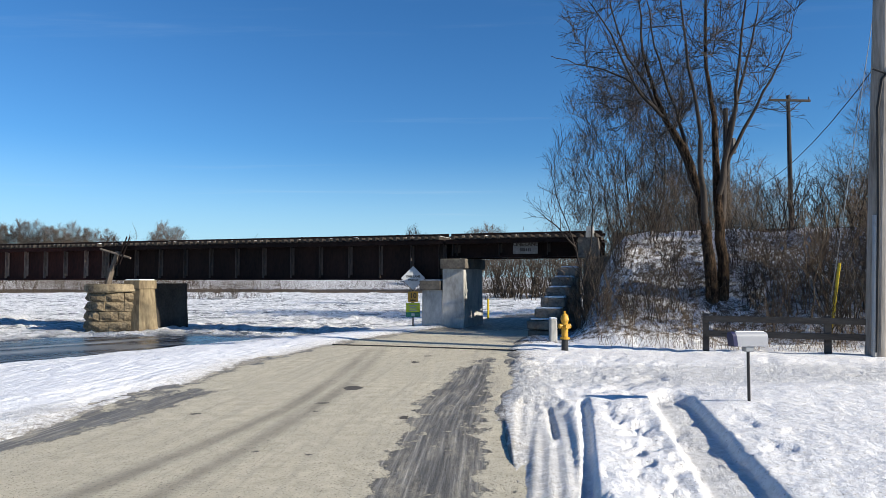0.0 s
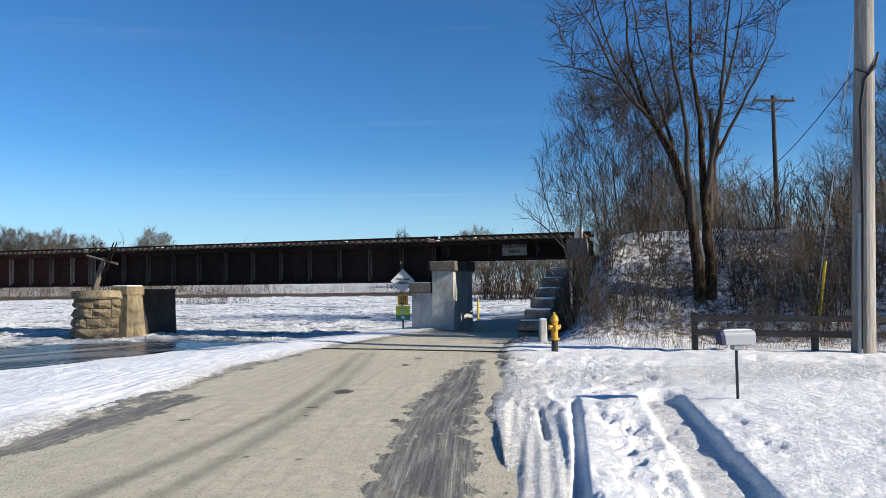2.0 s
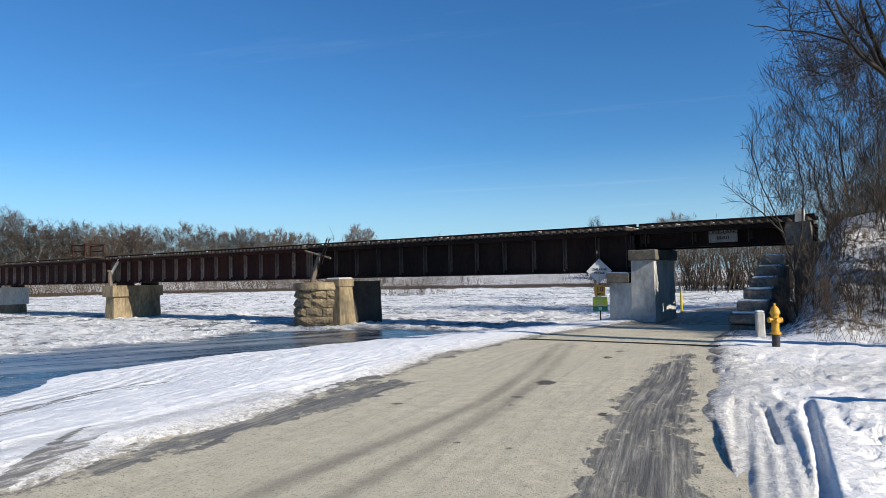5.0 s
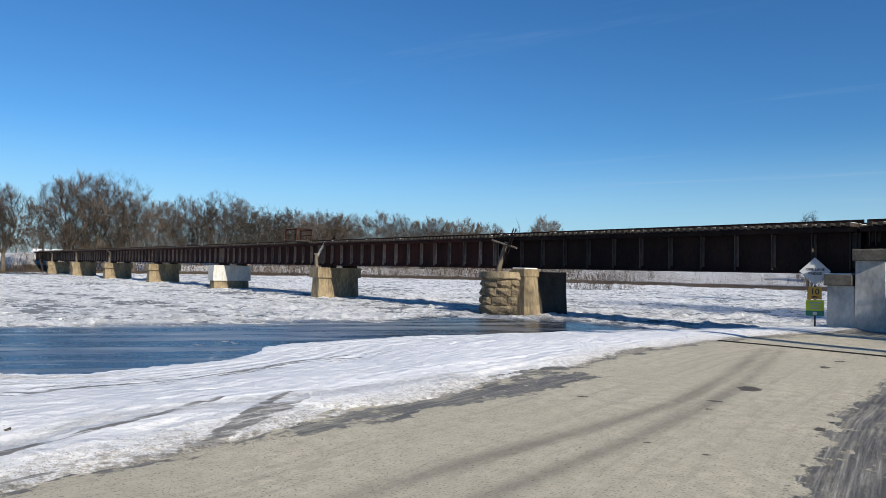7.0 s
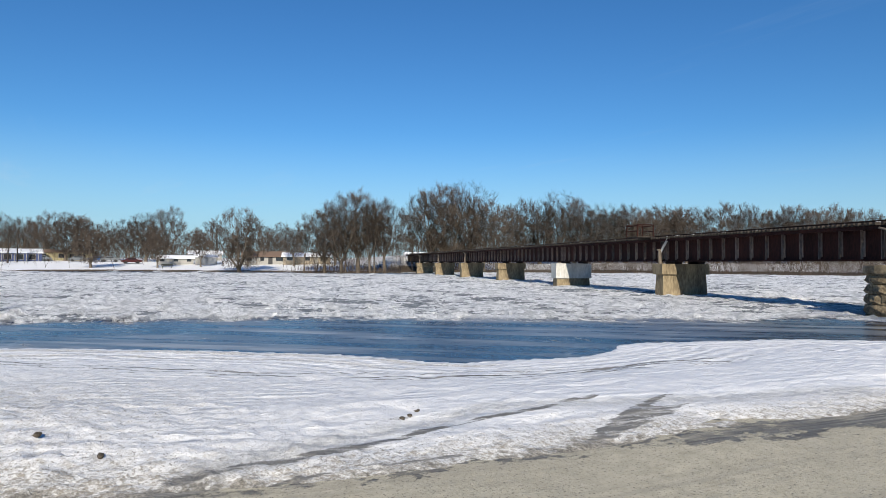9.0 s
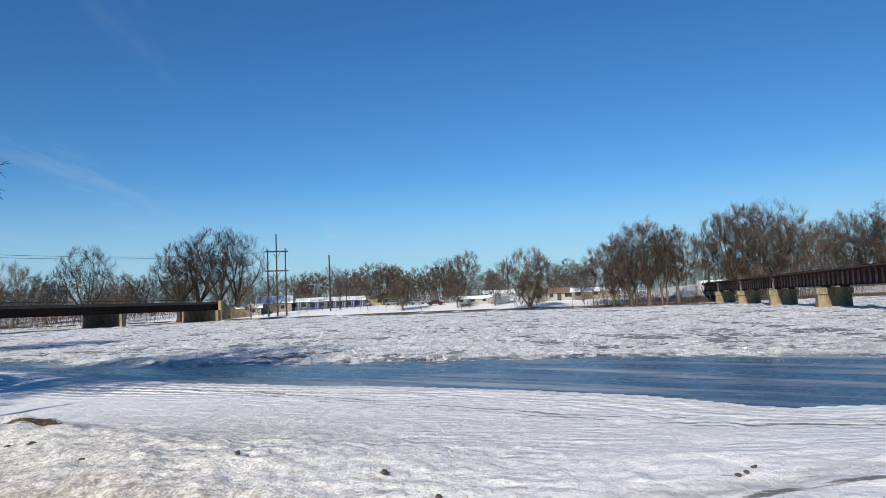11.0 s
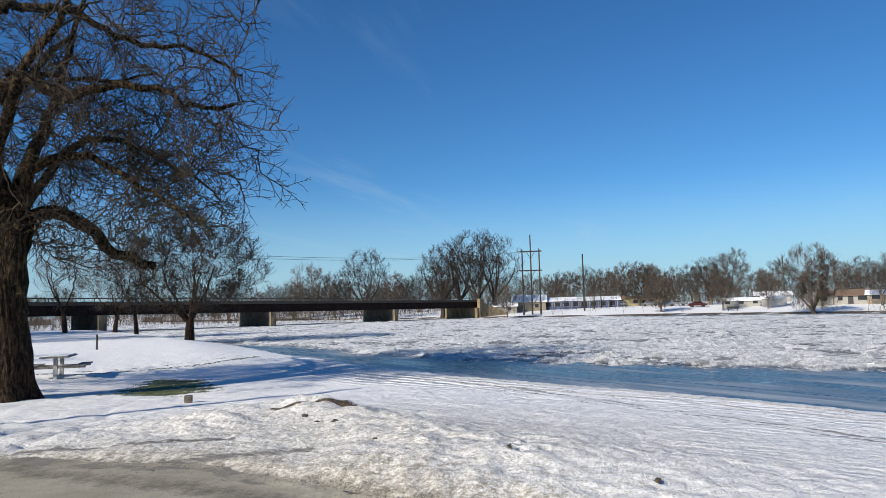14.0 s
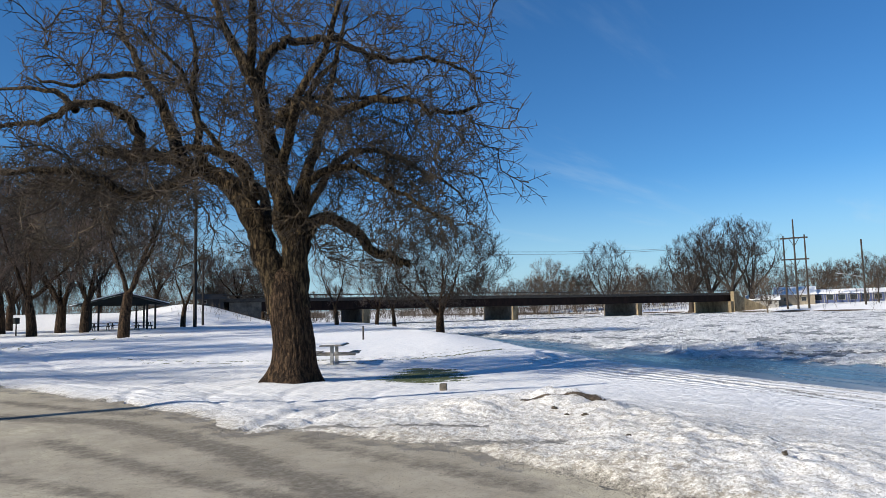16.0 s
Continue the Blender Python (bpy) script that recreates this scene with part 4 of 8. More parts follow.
iz = iz + 0.07 * np.exp(-((smooth_i + 0.6) / 0.5) ** 2) * (0.3 + 1.4 * block) * step(3.0, 5.0, river_i)
smooth_m = np.maximum(smooth_m, 0)
iz = iz + 0.004 * fbm(ix * 0.8, iy * 0.8, 3, 86) * smooth_m
brash = 0.18 * np.exp(-(smooth_i / 1.6) ** 2) + 0.14 * np.exp(-(np.maximum(0, np.hypot(ix + 13.5, iy - 29.5) - 1.6) / 1.2) ** 2) + 0.10 * step(-0.2, 0.5, fbm(ix * 0.2 , iy * 0.5, 3, 89))
ridge_i = np.exp(-((smooth_i + 0.75) / 0.6) ** 2) * step(3.0, 5.0, river_i)
floe = np.clip(0.06 + 0.3 * ridge_i + 0.30 * crest + 0.30 * small_crest + 0.2 * pile + 0.35 * block + 0.32 * fbm(ix * 0.25, iy * 0.6, 3, 87), 0, 1)
open_water = np.exp(-(line_dist(ix, iy, [(-150, 5), (-138, 30), (-124, 45), (-114, 55)])[0] / 7.0) ** 2)
smooth_all = np.maximum(smooth_m, step(0.2, 0.4, open_water + 0.25 * fbm(ix * 0.1, iy * 0.1, 3, 88)))
keep = river_i[iq].max(axis=1) > -1.2
river = tagged(sheet_object("water", ix, iy, iz, iq[keep], ice_mat, {"floe": floe, "smooth": smooth_all, "brash": brash}),
               "frozen river with broken white ice floes and clear blue ice", "frozen river", "", "structure")


def ice_blocks(n):
    """Broken slabs of ice that stand up out of the frozen slush, thickest along the edge of the clear ice."""
    rng = np.random.default_rng(61)
    a, d = np.radians(rng.uniform(-12, 150, n * 6)), 18 * np.exp(rng.uniform(0, 1, n * 6) * math.log(120 / 18))
    x, y = -np.sin(a) * d, np.cos(a) * d
    edge = signed(x, y, SMOOTH_ICE) + 0.7 * fbm(x * 0.35, y * 0.35, 4, 81)
    odds = np.where(edge > -0.1, 0.0, 0.05 + 0.9 * np.exp(-((edge + 0.6) / 0.8) ** 2) + 0.15 * step(0.1, 0.5, fbm(x * 0.12, y * 0.3, 3, 98)))
    odds = odds * (signed(x, y, RIVER) > 1.0)
    pick = np.nonzero(rng.uniform(size=len(x)) < odds)[0][:n]
    x, y, m = x[pick], y[pick], len(pick)
    size = rng.uniform(0.02, 0.06, m) * rng.uniform(0.5, 1.6, m)
    corner = np.array([(i, j, k) for k in (-1, 1) for j in (-1, 1) for i in (-1, 1)], float)
    V = corner[None] * np.stack([size, size * rng.uniform(0.5, 1.1, m), size * rng.uniform(0.2, 0.5, m)], -1)[:, None]
    V = V * (1 + rng.uniform(-0.25, 0.25, V.shape))
    turn, tilt = rng.uniform(0, 6.28, m), rng.normal(0, 0.35, m)
    X, Z = V[..., 0] * np.cos(tilt)[:, None] - V[..., 2] * np.sin(tilt)[:, None], V[..., 0] * np.sin(tilt)[:, None] + V[..., 2] * np.cos(tilt)[:, None]
    c, q = np.cos(turn)[:, None], np.sin(turn)[:, None]
    V = np.stack([X * c - V[..., 1] * q + x[:, None], X * q + V[..., 1] * c + y[:, None], Z + WATER + 0.05 + 0.3 * size[:, None]], -1)
    faces = np.array([(0, 2, 3, 1), (4, 5, 7, 6), (0, 1, 5, 4), (2, 6, 7, 3), (0, 4, 6, 2), (1, 3, 7, 5)])
    F = (faces[None] + 8 * np.arange(m)[:, None, None]).reshape(-1, 4)
    me = quad_mesh("ice_blocks", V.reshape(-1, 3), F, block_mat)
    me.shade_flat()
    tagged(new("ice_blocks", me), "broken white slabs of ice on the frozen river", "ice", "", "stuff")


# ---- the rail bridge ----
def bridge_thing(name, s, n, z, label, category, group=""):
    return thing(name, bridge_at(s, n, z), BTURN, label, category, group)


def girder_profile(length, z0, z1):
    """An I-shaped plate girder along x from 0 to length; its near face looks to -y... the web is at y = 0."""
    bm = bmesh.new()
    half = [(0.19, z0), (0.19, z0 + 0.045), (0.17, z0 + 0.045), (0.17, z0 + 0.085), (0.05, z0 + 0.085), (0.05, z0 + 0.18), (0.012, z0 + 0.18), (0.012, z1 - 0.18), (0.05, z1 - 0.18), (0.05, z1 - 0.07), (0.19, z1 - 0.07), (0.19, z1)]
    outline = half + [(-y, z) for y, z in reversed(half)]
    ends = [[bm.verts.new((x, y, z)) for y, z in outline] for x in (0.04, length - 0.04)]
    for k in range(len(outline)):
        j = (k + 1) % len(outline)
        bm.faces.new((ends[0][k], ends[0][j], ends[1][j], ends[1][k]))
    bm.faces.new(ends[0][::-1])
    bm.faces.new(ends[1])
    bmesh.ops.recalc_face_normals(bm, faces=bm.faces)
    return bm


# in a span's own axes x runs along the bridge and -y faces the road (BTURN turns +x to BU, and +y to the road side)
def bridge_span(s0, s1, z0, z1, gap, red, label):
    span = bridge_thing("bridge_span", s0, 0, 0, label, "bridge span", "spans of the rail bridge")
    L = s1 - s0
    mat = rust_mat if red else steel_mat
    for y in (0.0, -1.7):
        g = part("girder", girder_profile(L, z0, z1), mat, span)
        g.location = (0, y, 0)
    stiff = bpy.data.meshes.new("stiffener")
    bm = bmesh.new()
    bm_box(bm, -0.012, 0.013, z0 + 0.09, 0.012, 0.165, z1 - 0.046)
    bm_box(bm, -0.10, 0.013, z0 + 0.19, 0.0, 0.03, z1 - 0.05)
    bm.to_mesh(stiff)
    bm.free()
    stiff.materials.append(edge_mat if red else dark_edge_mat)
    k = max(2, round((L - 0.3) / gap))
    for i in range(k + 1):
        o = part("stiffener", stiff, None, span)
        o.location = (0.15 + (L - 0.3) * i / k, 0, 0)
    for off in (0.32, L - 0.32):
        o = part("stiffener", stiff, None, span)
        o.location = (off, 0, 0)
    frames = []
    for za, zb in ((z0 + 0.25, z1 - 0.25), (z1 - 0.25, z0 + 0.25)):
        me = bpy.data.meshes.new("cross_brace")
        bm = tube([(0, -1.6, za), (0, -0.1, zb)], 0.05, 4)
        bm.to_mesh(me)
        bm.free()
        me.materials.append(mat)
        frames.append(me)
    for i in range(int(L / 2.4) + 1):
        for k, me in enumerate(frames):
            o = part("cross_brace", me, None, span)
            o.location = (0.3 + i * (L - 0.6) / int(L / 2.4) + 0.11 * k, 0, 0)
    # walkway stringer under the tie ends, rails, ties with a crust of snow
    part("stringer", box(0, 0.42, z1 - 0.16, L, 0.56, z1 + 0.0, 0.01), mat, span)
    for y in (-0.13, -1.57):
        part("rail", box(0, y - 0.035, z1 + 0.14, L, y + 0.035, z1 + 0.27, 0.012), steel_mat, span)
    # unseen plates added over the road to stop sun between the ties
    if L < 8:
        part("deck_plate", box(0.02, 0.2, z1 - 0.12, L - 0.02, 0.415, z1 - 0.09), mat, span)
        part("deck_plate", box(0.02, -1.5, z1 - 0.12, L - 0.02, -0.2, z1 - 0.09), mat, span)
    tie = box(-0.075, -2.42, z1 + 0.003, 0.075, 0.66, z1 + 0.14, 0.012).copy()
    tie_me = bpy.data.meshes.new("tie")
    tie.to_mesh(tie_me)
    tie.free()
    tie_me.materials.append(tie_mat)
    step_m = 0.29
    for i in range(int(L / step_m)):
        o = part("tie", tie_me, None, span)
        o.location = (0.22 + i * step_m, rnd(-0.03, 0.03), 0)
    bm = bmesh.new()
    for i in range(int(L / step_m)):
        x = 0.22 + i * step_m
        if random.random() < 0.5:
            bm_box(bm, x - rnd(0.03, 0.065), rnd(-1.9, -0.6), z1 + 0.139, x + rnd(0.02, 0.06), rnd(0.30, 0.60), z1 + 0.14 + rnd(0.006, 0.018))
    tagged(part("snow_crust", bm, clean_snow_mat, span), "patchy snow on the ties", kind="stuff")
    return span


ZB, ZT = 1.78, 3.30
JOINTS = [-33.4, -17.0, 0.6, 18.2, 36.2, 54.0, 72.0, 89.5, 106.0]
for i, (a, b) in enumerate(zip(JOINTS, JOINTS[1:])):
    bridge_span(a + 0.03, b - 0.03, ZB, ZT, 1.25 if i else 1.36, i > 0,
                "black riveted plate girder span with snowy ties" if i == 0 else "rust-red riveted plate girder span with snowy ties")
bridge_span(-39.2, -33.46, 2.62, ZT, 1.7, False, "shallow black girder span over the road")


def notice_board():
    b = bridge_thing("notice_board", -36.44, -0.22, 3.0, "weathered grey board with worn lettering on the girder", "sign")
    part("board", box(-0.46, -0.01, -0.26, 0.46, 0.015, 0.26, 0.006), grey_board_mat, b)
    words("ONE-LANE", 0.19, tie_mat, b, (0, 0.017, 0.09))
    for z, w in ((-0.11, 0.40),):
        bm = bmesh.new()
        x = -w / 2
        while x < w / 2:
            k = rnd(0.03, 0.055)
            bm_box(bm, x, 0.0155, z - 0.055, x + k, 0.018, z + 0.055)
            x += k + 0.022
        part("lettering", bm, tie_mat, b, "unreadable dark letters")
    return b


def battered_block(x0, y0, z0, x1, y1, z1, batter, cuts=6, rough=0.03, scale=1.2, round_end=0.0):
    """A block whose sides lean inwards as they rise, with worn faces; the end at y1 may be rounded."""
    bm = bmesh.new()
    bm_box(bm, x0, y0, z0, x1, y1, z1)
    bmesh.ops.subdivide_edges(bm, edges=bm.edges[:], cuts=cuts, use_grid_fill=True)
    cx, cy = (x0 + x1) / 2, (y0 + y1) / 2
    for v in bm.verts:
        k = (v.co.z - z0) / (z1 - z0) * batter
        if round_end and v.co.y > y1 - round_end:
            q = (v.co.y - (y1 - round_end)) / round_end
            v.co.x = cx + (v.co.x - cx) * math.sqrt(max(0.0, 1 - 0.55 * q * q))
        v.co.x += k if v.co.x < cx - 0.01 else (-k if v.co.x > cx + 0.01 else 0)
        v.co.y += k if v.co.y < cy - 0.01 else (-k if v.co.y > cy + 0.01 else 0)
    roughen(bm, rough, scale)
    return bm


# in a pier's own axes +y faces the road side
def river_pier(s, kind):
    label = {"plain": "yellow-stained concrete pier standing in river ice", "white": "whitewashed concrete pier on a stained stone foot in ice", "old": "weathered stone pier standing in river ice"}[kind]
    p = bridge_thing("bridge_pier", s, 0, WATER, label, "bridge pier", "piers of the rail bridge")
    if kind == "white":
        part("footing", battered_block(-0.5, -2.2, -0.4, 0.5, 1.1, 0.75, 0.05), concrete_mat, p, "stained stone foot")
        part("shaft", battered_block(-0.62, -2.3, 0.75, 0.62, 1.22, 2.12, 0.03, 5, 0.02), white_concrete_mat, p, "whitewashed concrete collar")
    else:
        m = concrete_mat if kind == "plain" else stone_mat
        part("shaft", battered_block(-0.5, -2.2, -0.4, 0.5, 1.1, 1.42, 0.06, 6, 0.03 if kind == "plain" else 0.08), m, p)
        part("cap", battered_block(-0.6, -2.28, 1.42, 0.6, 1.2, 2.12, 0.0, 5, 0.02 if kind == "plain" else 0.06), m, p)
    for y in (0.0, -1.7):
        part("bearing", box(-0.6, y - 0.25, 2.10, 0.6, y + 0.25, 2.277, 0.01), steel_mat, p)
    return p


for k, s in enumerate((-0.35, 17.75, 35.75, 53.65, 71.7, 89.5)):
    river_pier(s, ("plain", "white", "plain", "plain", "plain", "old")[k])


def stone_nose_pier(s):
    p = bridge_thing("bridge_pier", s, 0, WATER, "rough limestone pier with a concrete buttress in icy water", "bridge pier", "piers of the rail bridge")
    part("body", battered_block(-1.3, -2.05, -0.4, 1.3, 0.5, 2.12, 0.04), deck_shade_mat, p, "concrete coloured dark for the shade under the deck")
    # the buttress, with its sloping faces
    bm = battered_block(-1.55, 0.2, -0.4, -0.5, 1.4, 1.9, 0.14, 5, 0.02)
    part("buttress", bm, concrete_mat, p, "smooth concrete buttress")
    part("buttress_cap", box(-1.46, 0.26, 1.88, -0.58, 1.32, 2.26, 0.04), concrete_mat, p, "concrete cap with snow")
    part("core", battered_block(-0.6, -1.2, -0.4, 1.0, 1.3, 1.75, 0.06, 5, 0.03), stone_mat, p)
    # courses of quarry-faced stones round the nose
    for c in range(5):
        z = -0.3 + c * 0.41
        r = 1.24 - 0.02 * c
        a0 = 196 + (14 if c % 2 else 0)
        while a0 > -45:
            da = rnd(22, 54)
            bm = bmesh.new()
            w = r * radians(da)
            bm_box(bm, -w / 2 + 0.012, -0.45, 0.012, w / 2 - 0.012, 0.03, 0.398)
            bmesh.ops.subdivide_edges(bm, edges=bm.edges[:], cuts=2, use_grid_fill=True)
            for v in bm.verts:
                if v.co.y > -0.05:
                    edge = min(w / 2 - abs(v.co.x), v.co.z - 0.0, 0.41 - v.co.z)
                    v.co.y += (rnd(0.0, 0.04) if edge < 0.04 else rnd(0.05, 0.17)) - v.co.x ** 2 * 0.5 / r - 0.03
            o = part("stone", bm, stone_mat, p)
            m = radians(a0 - da / 2)
            o.location = (0.08 + r * math.cos(m), 0.9 + r * math.sin(m), z)
            o.rotation_euler = (rnd(-0.03, 0.03), rnd(-0.03, 0.03), m - math.pi / 2 + rnd(-0.06, 0.06))
            a0 -= da
    bm = bmesh.new()
    bmesh.ops.create_cone(bm, cap_ends=True, segments=28, radius1=1.36, radius2=1.34, depth=0.36)
    bmesh.ops.translate(bm, verts=bm.verts, vec=(0.08, 0.9, 1.93))
    bmesh.ops.bevel(bm, geom=[e for e in bm.edges if abs(e.verts[0].co.z - e.verts[1].co.z) < 0.01], offset=0.05, segments=2, affect="EDGES")
    roughen(bm, 0.05, 1.7)
    part("coping", bm, stone_mat, p, "worn limestone coping")
    bm = box(-1.42, 0.35, 2.26, -0.62, 1.26, 2.31, 0.03)
    part("snow_cap", bm, clean_snow_mat, p, "thin snow")
    return p


stone_nose_pier(-18.4)


def leaning_post(s, z, lean, height, arm, wire=False):
    o = bridge_thing("old_pole", s, -0.55, z, "leaning stub of an old line pole with a broken arm", "pole", "old poles on the piers")
    part("stub", tube([(0, 0, 0), (math.sin(lean) * height * 0.5, 0.03, height * 0.5), (math.sin(lean) * height, 0, height)], [0.14, 0.125, 0.11], 8), old_pole_mat, o)
    cx, cz = math.sin(lean) * height * 0.93, height * 0.93
    part("arm", tube([(cx - arm, 0.13, cz - arm * 0.25), (cx + arm, 0.13, cz + arm * 0.25)], 0.05, 6), old_pole_mat, o)
    if wire:
        for dx in (0.25, 0.42):
            part("brace", tube([(cx - dx + 0.1, 0.2, cz - 0.5), (cx - dx - 0.35, 0.1, cz + 0.75)], 0.03, 6), steel_mat, o)
    return o


leaning_post(-17.4, 1.62, -0.38, 1.45, 0.85, True)
leaning_post(0.4, 1.62, 0.05, 1.0, 0.1)
for s in (53.4, 71.4, 89.2):
    leaning_post(s, 1.62, rnd(-0.2, 0.2), 1.5, 0.8)


def white_brace():
    o = bridge_thing("timber_brace", 0.2, -0.45, 1.62, "pale broken timber leaning against the girder", "timber")
    part("beam", tube([(0.55, 0, 0.55), (-0.75, 0.05, 1.75)], 0.1, 4), white_concrete_mat, o)


white_brace()


def refuge_platform(s):
    o = bridge_thing("refuge_platform", s, -1.0, ZT, "rusty railed refuge platform beside the track", "platform")
    part("floor", box(-0.8, -0.6, 0.143, 0.8, 0.7, 0.2, 0.01), tie_mat, o)
    for x in (-0.75, 0.75):
        for y in (-0.55, 0.65):
            part("post", box(x - 0.035, y - 0.035, 0.2, x + 0.035, y + 0.035, 0.95, 0.006), rust_mat, o)
    for y in (-0.55, 0.65):
        for z in (0.55, 0.92):
            part("rail", box(-0.82, y - 0.025, z, 0.82, y + 0.025, z + 0.06, 0.006), rust_mat, o)
    for x in (-0.78, 0.78):
        part("rail", box(x - 0.025, -0.62, 0.985, x + 0.025, 0.7, 1.04, 0.006), rust_mat, o)


refuge_platform(2.2)


def road_pier():
    p = bridge_thing("bridge_pier", -33.5, 0, 0, "pale concrete pier with dark caps beside the road", "bridge pier", "piers of the rail bridge")
    part("tall_shaft", battered_block(-0.72, -2.1, -0.6, 0.15, 0.72, 2.2, 0.03, 5, 0.012), pale_concrete_mat, p)
    part("tall_cap", box(-0.8, -0.35, 2.2, 0.2, 0.8, 2.57, 0.03), dark_concrete_mat, p, "dark weathered cap")
    part("bridge_seat", box(-0.8, -2.2, 2.2, 0.2, -0.36, 2.6, 0.03), dark_concrete_mat, p)
    part("low_shaft", battered_block(0.155, -2.1, -0.8, 1.0, 0.62, 1.39, 0.03, 5, 0.012), pale_concrete_mat, p)
    part("low_cap", box(0.21, -2.2, 1.39, 1.06, 0.7, 1.755, 0.03), dark_concrete_mat, p, "dark weathered cap")
    bm = box(0.24, 0.2, 1.755, 1.03, 0.67, 1.79, 0.015)
    part("snow_cap", bm, clean_snow_mat, p, "thin snow")


road_pier()


def abutment():
    a = bridge_thing("bridge_abutment", -39.4, 0, 0, "stepped stone abutment with snow on each step", "abutment")
    part("back_wall", battered_block(-1.0, -3.4, -0.4, 0.75, 0.9, 2.60, 0.0, 5, 0.05), dark_concrete_mat, a)
    part("parapet", battered_block(0.25, 0.35, 2.55, 0.95, 1.1, 3.25, 0.0, 3, 0.03, 3), step_stone_mat, a, "weathered stone parapet")
    part("parapet_post", battered_block(0.42, 0.5, 3.23, 0.70, 0.8, 3.66, 0.02, 2, 0.02, 4), pale_concrete_mat, a, "snowy white post")
    for i in range(6):
        y0, zt = 0.9 + i * 0.52, 2.2 - i * 0.335
        x, w = 1.3 + i * 0.085, 0.36 + 0.02 * i
        for top, low in ((zt, zt - 0.31), (zt - 0.335, -0.4)):
            bm = bmesh.new()
            bm_box(bm, x - w, y0 - 0.3, low, x + w + rnd(-0.05, 0.05), y0 + 0.5 + rnd(-0.05, 0.05), top, 0.05)
            bmesh.ops.subdivide_edges(bm, edges=bm.edges[:], cuts=1, use_grid_fill=True)
            roughen(bm, 0.05, 2.7)
            part("stone", bm, step_stone_mat, a)
        bm = box(x - w + 0.03, y0 - 0.1, zt - 0.02, x + w - rnd(0.04, 0.14), y0 + 0.42, zt + 0.045, 0.03)
        roughen(bm, 0.03, 5)
        part("snow_cap", bm, clean_snow_mat, a)


abutment()


def track_bed():
    t = bridge_thing("rail_track", -39.8, 0, 3.30, "snow-covered rail track running on along the embankment", "rail track")
    for y in (-0.13, -1.57):
        part("rail", box(-60, y - 0.035, 0.06, -0.6, y + 0.035, 0.2, 0.01), rust_mat, t)
    part("retaining_beam", box(-1.7, 0.45, -0.45, 0.2, 0.75, 0.10, 0.02), tie_mat, t, "dark timber edge beam")


track_bed()

# ---- bare trees ----
def unit(v):
    return v / (math.sqrt(v[0] * v[0] + v[1] * v[1] + v[2] * v[2]) + 1e-9)


def tubes(lines, sides_of):
    """One mesh's vertices and faces from many (points, radii) lines; the number of sides follows the thickness."""
    groups = {}
    for pts, rad in lines:
        groups.setdefault((len(pts), sides_of(rad[0])), []).append((pts, rad))
    V, F, base = [], [], 0
    for (k, sides), items in groups.items():
        P = np.array([i[0] for i in items])
        R = np.array([i[1] for i in items])
        d = np.empty_like(P)
        d[:, 1:-1] = P[:, 2:] - P[:, :-2]
        d[:, 0], d[:, -1] = P[:, 1] - P[:, 0], P[:, -1] - P[:, -2]
        d /= np.linalg.norm(d, axis=2, keepdims=True) + 1e-9
        ref = np.where(np.abs(d[:, :1, 2:3]) < 0.8, np.array([0, 0, 1.0]), np.array([1.0, 0, 0]))
        a = np.cross(d, np.broadcast_to(ref, d.shape))
        a /= np.linalg.norm(a, axis=2, keepdims=True) + 1e-9
        b = np.cross(d, a)
        ang = 2 * np.pi * np.arange(sides) / sides
        ring = P[:, :, None] + R[:, :, None, None] * (a[:, :, None] * np.cos(ang)[:, None] + b[:, :, None] * np.sin(ang)[:, None])
        n = len(items)
        idx = base + np.arange(n * k * sides).reshape(n, k, sides)
        nxt = np.roll(idx, -1, axis=2)  # a pair of points per ring makes a sliver, for the finest far twigs
        if sides == 2:
            idx, nxt = idx[:, :, :1], nxt[:, :, :1]
        F.append(np.stack([idx[:, :-1], nxt[:, :-1], nxt[:, 1:], idx[:, 1:]], -1).reshape(-1, 4))
        V.append(ring.reshape(-1, 3))
        base += n * k * sides
    return np.concatenate(V), np.concatenate(F)


def quad_mesh(name, V, F, mat):
    me = bpy.data.meshes.new(name)
    me.vertices.add(len(V))
    me.vertices.foreach_set("co", V.astype(np.float32).ravel())
    me.loops.add(F.size)
    me.loops.foreach_set("vertex_index", F.ravel().astype(np.int32))
    me.polygons.add(len(F))
    me.polygons.foreach_set("loop_start", (np.arange(len(F)) * 4).astype(np.int32))
    me.update(calc_edges=True)
    me.materials.append(mat)
    me.shade_smooth()
    return me


